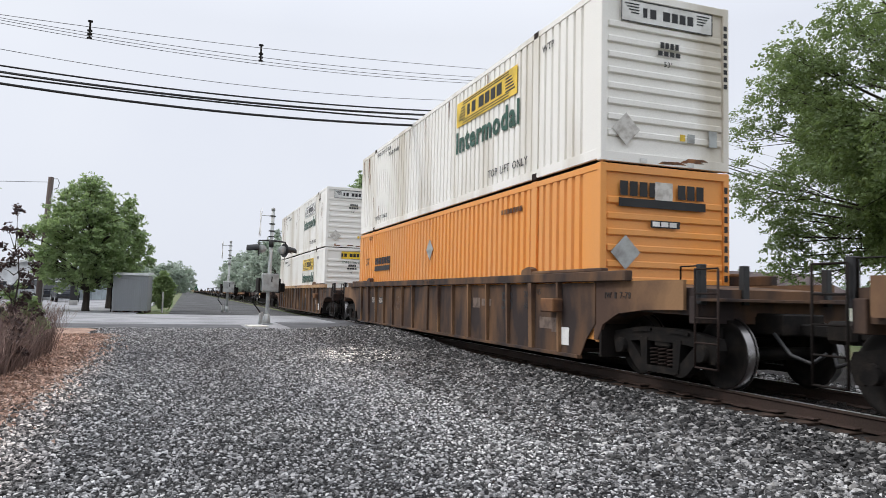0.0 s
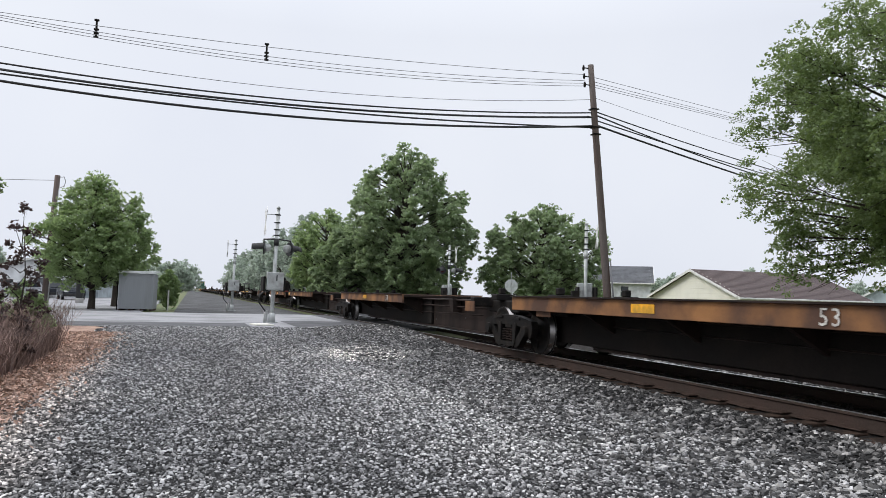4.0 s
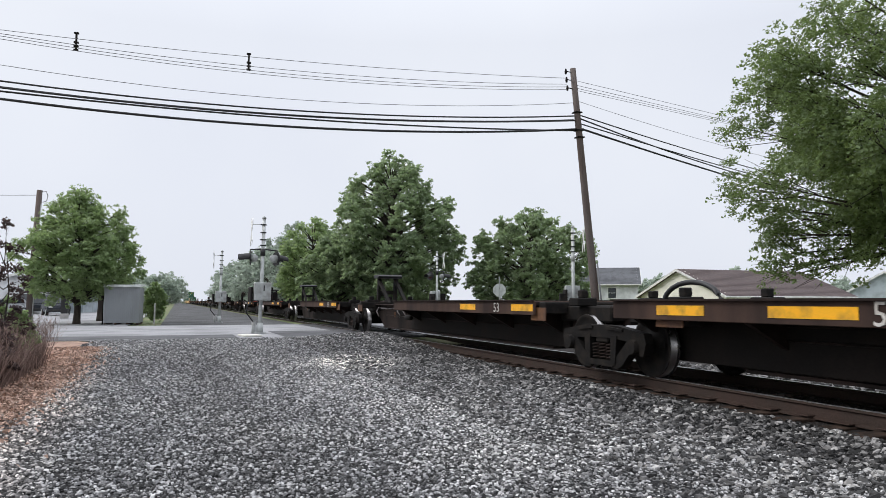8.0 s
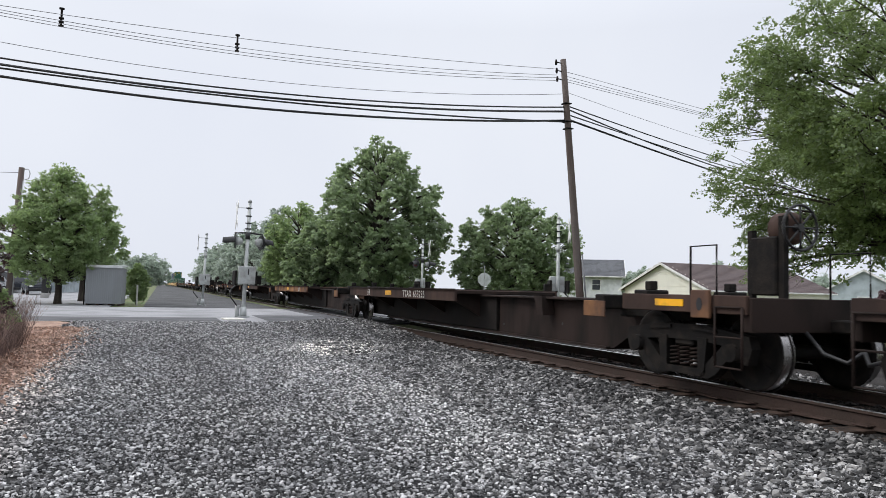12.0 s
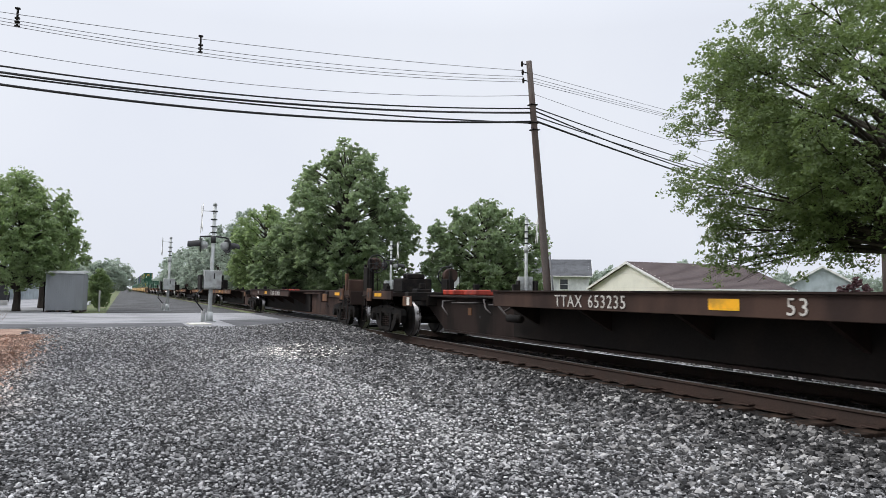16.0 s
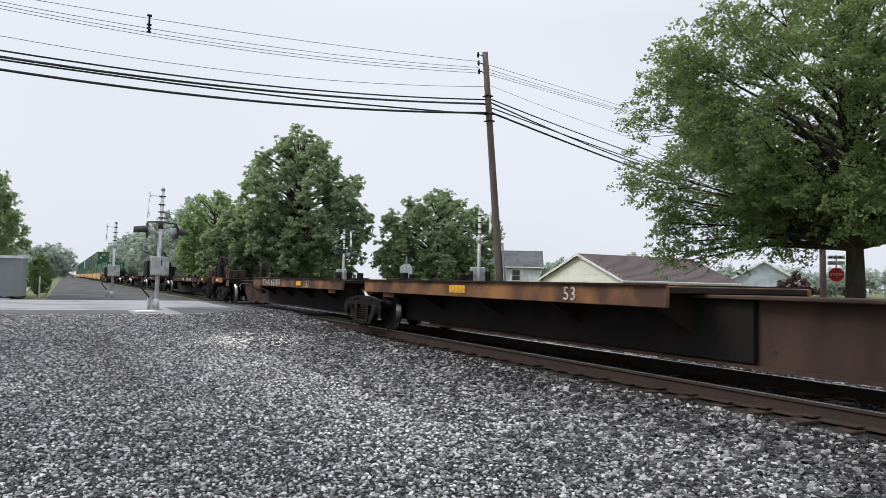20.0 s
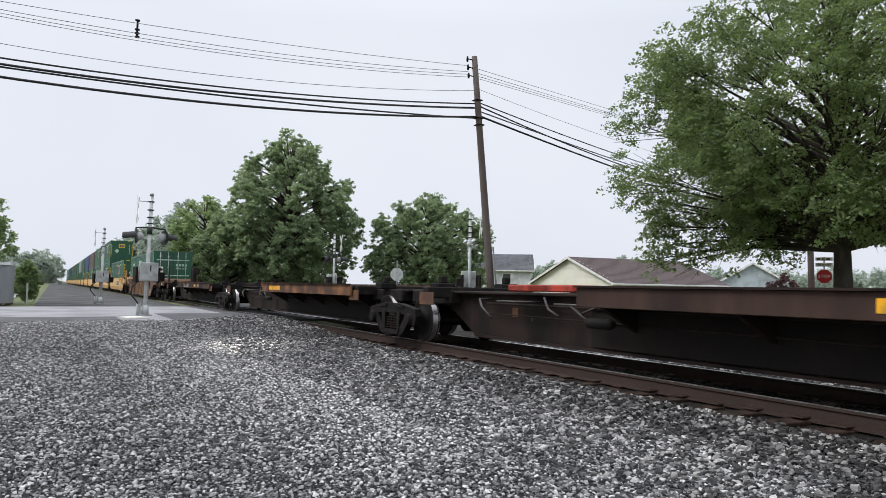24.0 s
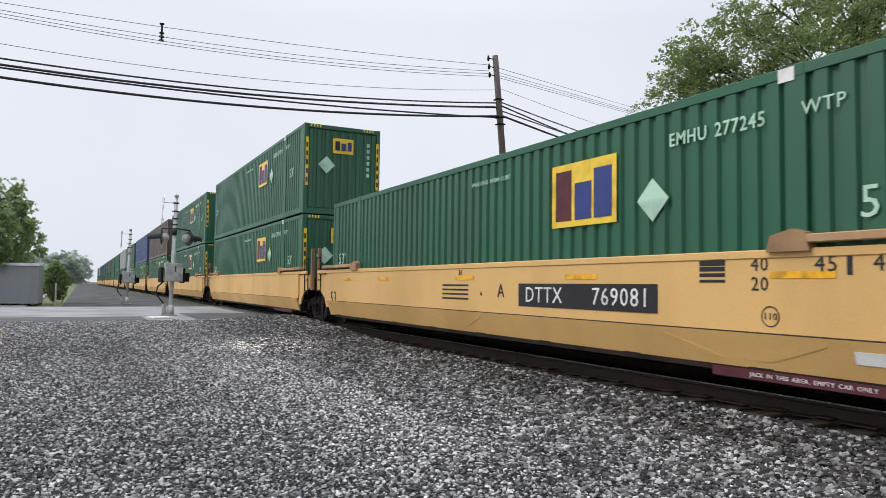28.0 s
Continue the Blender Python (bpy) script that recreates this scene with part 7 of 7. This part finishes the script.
# vehicles parked by the yard
def parked_car(m, paint, label, tall=1.5, long=4.5):
    c = thing("parked_car", m, label, "car", "parked vehicles")
    h = long / 2
    bm = bmesh.new()
    prism(bm, [(-h, 0.3), (h, 0.3), (h, 0.75), (h - 0.1, 0.9), (h * 0.5, 0.98), (-h * 0.85, 0.98), (-h, 0.85)], -0.86, 0.86, "x")
    bmesh.ops.bevel(bm, geom=bm.edges[:], offset=0.06, segments=2, affect="EDGES")
    part("body", bm, M[paint], c)
    bm = bmesh.new()
    lo, hi = [(-h * 0.8, 0.95), (h * 0.48, 0.95)], [(-h * 0.62, tall), (h * 0.16, tall)]
    prism(bm, [lo[0], lo[1], hi[1], hi[0]], -0.72, 0.72, "x")
    bmesh.ops.bevel(bm, geom=bm.edges[:], offset=0.07, segments=2, affect="EDGES")
    part("cabin", bm, M[paint], c)
    for side in (-1, 1):
        part("side_window", prism(bmesh.new(), [(-h * 0.68, 1.0), (h * 0.34, 1.0), (h * 0.12, tall - 0.1), (-h * 0.56, tall - 0.1)], side * 0.725, side * 0.735, "x"), M["glass"], c)
    for d, nm in ((1, "windscreen"), (-1, "rear_window")):
        y0, y1 = (h * 0.47, h * 0.19) if d > 0 else (-h * 0.79, -h * 0.64)
        part(nm, prism(bmesh.new(), [(y0 + d * 0.03, 1.02), (y1 + d * 0.03, tall - 0.08), (y1 + d * 0.01, tall - 0.08), (y0 + d * 0.01, 1.02)], -0.62, 0.62, "x"), M["glass"], c)
    for side in (-1, 1):
        for y in (-h * 0.62, h * 0.62):
            w = part("wheel", tube(bmesh.new(), [(side * 0.68, y, 0.32), (side * 0.88, y, 0.32)], 0.32, 18), M["tyre"], c)
            part("rim", tube(bmesh.new(), [(side * 0.87, y, 0.32), (side * 0.89, y, 0.32)], 0.19, 14), M["aluminium"], w, "grey wheel rim")
        part("headlight", box(bmesh.new(), side * 0.62 - 0.16, side * 0.62 + 0.16, h - 0.08, h + 0.01, 0.66, 0.8, 0.02), M["white"], c)
        part("tail_light", box(bmesh.new(), side * 0.68 - 0.12, side * 0.68 + 0.12, -h - 0.01, -h + 0.08, 0.66, 0.82, 0.02), M["lens"], c)
    for y in (-h - 0.02, h - 0.04):
        part("bumper", box(bmesh.new(), -0.85, 0.85, y, y + 0.06, 0.34, 0.55, 0.02), M["black"], c)
    return c


parked_car(pose(-14.6, 74.0, -0.06, 0, 0, 115), "car_silver", "silver car parked beyond the road")
parked_car(pose(-9.6, 68.0, -0.06, 0, 0, 195), "car_dark", "dark car parked in the far yard", 1.7)
parked_car(pose(-13.0, 77.0, -0.06, 0, 0, 30), "car_dark", "dark van parked beside the pole", 1.9, 4.8)
house("teal_house", pose(-12.6, 84.0, -0.2, 0, 0, -10), 7.0, 9.0, 2.3, 3.4, "siding_blue", "roof_grey", "low pale blue house behind the yard", [("end", -1.5, 1.2, 1.0, 1.0), ("end", 1.5, 1.2, 1.0, 1.0)])
bollard = thing("yard_cabinet", pose(-7.2, 55.0, -0.06), "tall dark cabinet standing in the yard", "cabinet")
part("cabinet_body", box(bmesh.new(), -0.22, 0.22, -0.2, 0.2, 0.35, 1.6, 0.03), M["black"], bollard)
part("cabinet_base", box(bmesh.new(), -0.25, 0.25, -0.22, 0.22, 0, 0.35, 0.02), M["concrete"], bollard, "pale base")
stake = thing("marker_post", pose(-1.05, 40.5, -0.08), "short pale wooden marker post", "post")
part("stake", box(bmesh.new(), -0.04, 0.04, -0.04, 0.04, 0, 1.1, 0.01), M["concrete"], stake)
# street sign post by the shed
yard_post = thing("yard_post", pose(-3.55, 40.6, -0.08), "thin dark metal sign post", "post")
part("shaft", tube(bmesh.new(), [(0, 0, 0), (0, 0, 1.5)], 0.03, 6), M["truck"], yard_post)


# bushes at the edge of the lot
def brush(name, x0, x1, y0, y1, count, tall, mat, label, seed, spread=0.25):
    """Dry stems: thin three-sided blades with side twigs, joined as one thicket."""
    rng = np.random.default_rng(seed)
    v, f = [], []
    for k in range(count):
        x, y = rng.uniform(x0, x1), rng.uniform(y0, y1)
        z = ground_height(x, y)
        h = tall * rng.uniform(0.45, 1.1)
        lx, ly = rng.normal(0, spread, 2) * h
        segs = [(x, y, z, x + lx, y + ly, z + h, 0.007)]
        for t in range(5):
            g = rng.uniform(0.3, 0.9)
            bx, by, bz = x + lx * g, y + ly * g, z + h * g
            q = rng.normal(0, 0.12, 2)
            segs.append((bx, by, bz, bx + q[0], by + q[1], bz + rng.uniform(0.05, 0.25), 0.004))
        for ax, ay, az, cx, cy, cz, r in segs:
            i = len(v)
            v += [(ax - r, ay, az), (ax + r, ay, az), (ax, ay + r, az), (cx, cy, cz)]
            f += [(i, i + 1, i + 3), (i + 1, i + 2, i + 3), (i + 2, i, i + 3)]
    return tagged(new(name, sheet_mesh(name, v, f, M[mat])), label, "bush", "", "stuff")


def fallen_leaves(count, seed):
    """Curled dead leaves, thick under the bushes and thinning out on to the stones."""
    rng = np.random.default_rng(seed)
    y = -4.0 + 24.0 * rng.uniform(0, 1, count)
    x = -4.6 + 2.75 * rng.uniform(0, 1, count) ** 0.6 + rng.exponential(0.12, count)
    z = np.array([ground_height(a, b) for a, b in zip(x, y)]) + 0.05 + rng.uniform(0, 0.03, count)
    c = np.stack([x, y, z], 1)
    n = rng.normal(0, 0.5, (count, 3)) + np.array([0, 0, 1.0])
    n /= np.linalg.norm(n, axis=1)[:, None]
    u = np.cross(n, rng.normal(size=(count, 3)))
    u /= np.linalg.norm(u, axis=1)[:, None]
    w = np.cross(n, u)
    s = rng.uniform(0.018, 0.045, count)[:, None]
    v = np.stack([c - u * s, c + w * s * 0.6 + n * s * 0.4, c + u * s, c - w * s * 0.6 + n * s * 0.4], 1).reshape(-1, 3)
    f = np.arange(count * 4).reshape(-1, 4)
    tagged(new("fallen_leaves", sheet_mesh("fallen_leaves", v, f, M["litter_leaf"])), "curled dry tan leaves scattered along the bushes", "fallen leaves", "", "stuff")


fallen_leaves(30000, 77)
brush("dry_thicket", -4.6, -2.5, 8.5, 17.0, 5200, 1.1, "dry_stem", "tangled dry brown weeds at the edge of the lot", 5)
brush("dry_thicket_beyond", -8.5, -4.0, 10.0, 21.0, 1800, 1.0, "dry_stem", "tangled dry brown weeds behind the lot", 6)


def shrub(name, x, y, height, spread, leaves, size, mat, label, seed):
    return tree(name, x, y, ground_height(x, y), height, spread, 0.3, leaves, size, mat, label, seed, 30, 0.03, full=0.24)


shrub("green_bush", -3.05, 15.4, 1.6, 0.7, 9000, 0.04, "leaf_light", "leafy green bush behind dry weeds", 101)
shrub("withered_shrub", -2.62, 13.2, 2.9, 0.55, 2600, 0.032, "dead_leaf", "thin shrub with dark withered leaves", 102)
tree("edge_tree", -5.3, 17.0, -0.3, 5.2, 1.5, 2.6, 7000, 0.05, "leaf_mid", "green tree reaching in beside the lot", 103, 20, 0.12)


# ---- loose stones: real geometry, too many to count ----
def stones(name, count, region, height, small, big, mat, label, seed):
    """Angular flat-topped stones lying flat in a thick scatter; denser towards the standpoint."""
    rng = np.random.default_rng(seed)
    x, y = region(rng, count)
    z = height(x, y)
    r = (rng.uniform(0, 1, count) ** 1.6 * (big - small) + small) * (0.95 + 0.012 * y)
    # four corners sunk in the bed and a flat broken top with four more
    base = np.array([(1, 0.9, -0.6), (-1, 0.8, -0.6), (-0.9, -1, -0.6), (1, -0.85, -0.6), (0.72, 0.6, 0.75), (-0.66, 0.62, 0.8), (-0.7, -0.6, 0.7), (0.62, -0.68, 0.8)], float)
    v = base[None] * rng.uniform(0.7, 1.25, (count, 8, 1)) + rng.normal(0, 0.13, (count, 8, 3))
    v *= (r[:, None, None] * np.stack([np.ones(count), rng.uniform(0.55, 0.95, count), rng.uniform(0.35, 0.7, count)], -1)[:, None, :])
    a = rng.uniform(0, 2 * np.pi, count)
    t = rng.normal(0, 0.28, count)
    ca, sa, ct, st = np.cos(a), np.sin(a), np.cos(t), np.sin(t)
    vx, vy, vz = v[..., 0], v[..., 1], v[..., 2]
    vx, vz = vx * ct[:, None] - vz * st[:, None], vx * st[:, None] + vz * ct[:, None]
    out = np.stack([vx * ca[:, None] - vy * sa[:, None] + x[:, None], vx * sa[:, None] + vy * ca[:, None] + y[:, None], vz + (z + r * (-0.1 + rng.uniform(0, 1.0, count)))[:, None]], -1).reshape(-1, 3)
    side = np.array([(4, 5, 6, 7), (0, 1, 5, 4), (1, 2, 6, 5), (2, 3, 7, 6), (3, 0, 4, 7)])
    f = (np.arange(count)[:, None, None] * 8 + side[None]).reshape(-1, 4)
    return tagged(new(name, sheet_mesh(name, out, f, M[mat])), label, "gravel", "", "stuff")


def lot_region(rng, n):
    y = 3.0 + 20.2 * rng.uniform(0, 1, n) ** 1.2
    near = rng.uniform(0, 1, n) < 0.06
    y = np.where(near, rng.uniform(-7.0, 3.2, n), y)
    x = -2.1 + 7.2 * rng.uniform(0, 1, n) + rng.normal(0, 0.12, n)
    return x, y


def lot_surface(x, y):
    g = np.clip((y - 14.0) / 8.0, 0, 1)
    return -0.32 + 0.27 * g * g * (3 - 2 * g) + np.clip((x - 3.6) / 2.0, 0, 1) * 0.13 + 0.014


def shoulder_region(rng, n):
    return 3.4 + 2.88 * rng.uniform(0, 1, n) ** 0.8, -7.0 + 30.0 * rng.uniform(0, 1, n) ** 0.9


def shoulder_surface(x, y):
    g = np.clip((y - 14.0) / 8.0, 0, 1)
    low = -0.32 + 0.27 * g * g * (3 - 2 * g) + np.clip((x - 3.6) / 2.0, 0, 1) * 0.13
    return np.maximum(low, np.maximum(-0.34, -0.2 - np.clip(np.abs(x - 7.5) - 1.35, 0, 9) * 0.14)) + 0.005


stones("gravel", 200000, lot_region, lot_surface, 0.007, 0.021, "stone", "loose angular grey crushed stone", 1)
stones("ballast_stones", 60000, shoulder_region, shoulder_surface, 0.014, 0.036, "ballast_stone", "loose angular dark grey ballast stones", 2)
stones("far_bed_stones", 9000, lambda rng, n: (8.5 + 3.0 * rng.uniform(0, 1, n), 1.0 + 22.0 * rng.uniform(0, 1, n)), lambda x, y: np.maximum(-0.34, -0.2 - np.clip(np.abs(x - 7.5) - 1.35, 0, 9) * 0.14), 0.02, 0.05, "ballast_stone", "dark ballast beyond the far rail", 4)
stones("bed_stones", 9000, lambda rng, n: (6.9 + 1.3 * rng.uniform(0, 1, n), 1.0 + 22.0 * rng.uniform(0, 1, n)), lambda x, y: np.full(len(x), -0.2), 0.018, 0.045, "ballast", "darker ballast between the rails", 3)


# ---- what moves ----
def motions():
    times = list(range(0, 29))
    for ob, s, z in ROLLING:
        walk(ob, [(t, pose(TRACK_X, s - gone(t), z)) for t in times])
    # wheels roll without slip; all sets on the same side of a bogie turn alike and share their keys
    for d in (-1, 1):
        sets = [o for o in scene.objects if o.name.split(".")[0] == "wheelset" and o.matrix_basis.translation.y * d > 0]
        rows = []
        for f in range(0, 841):
            t = f / FPS
            rows.append((t, pose(0, d * 0.89, R_WHEEL, math.degrees(gone(t) / R_WHEEL) % 360.0)))
        walk(sets[0], rows)
        first = sets[0].animation_data
        for w in sets[1:]:
            w.rotation_mode = "QUATERNION"
            w.animation_data_create()
            w.animation_data.action = first.action
            w.animation_data.action_slot = first.action_slot


motions()
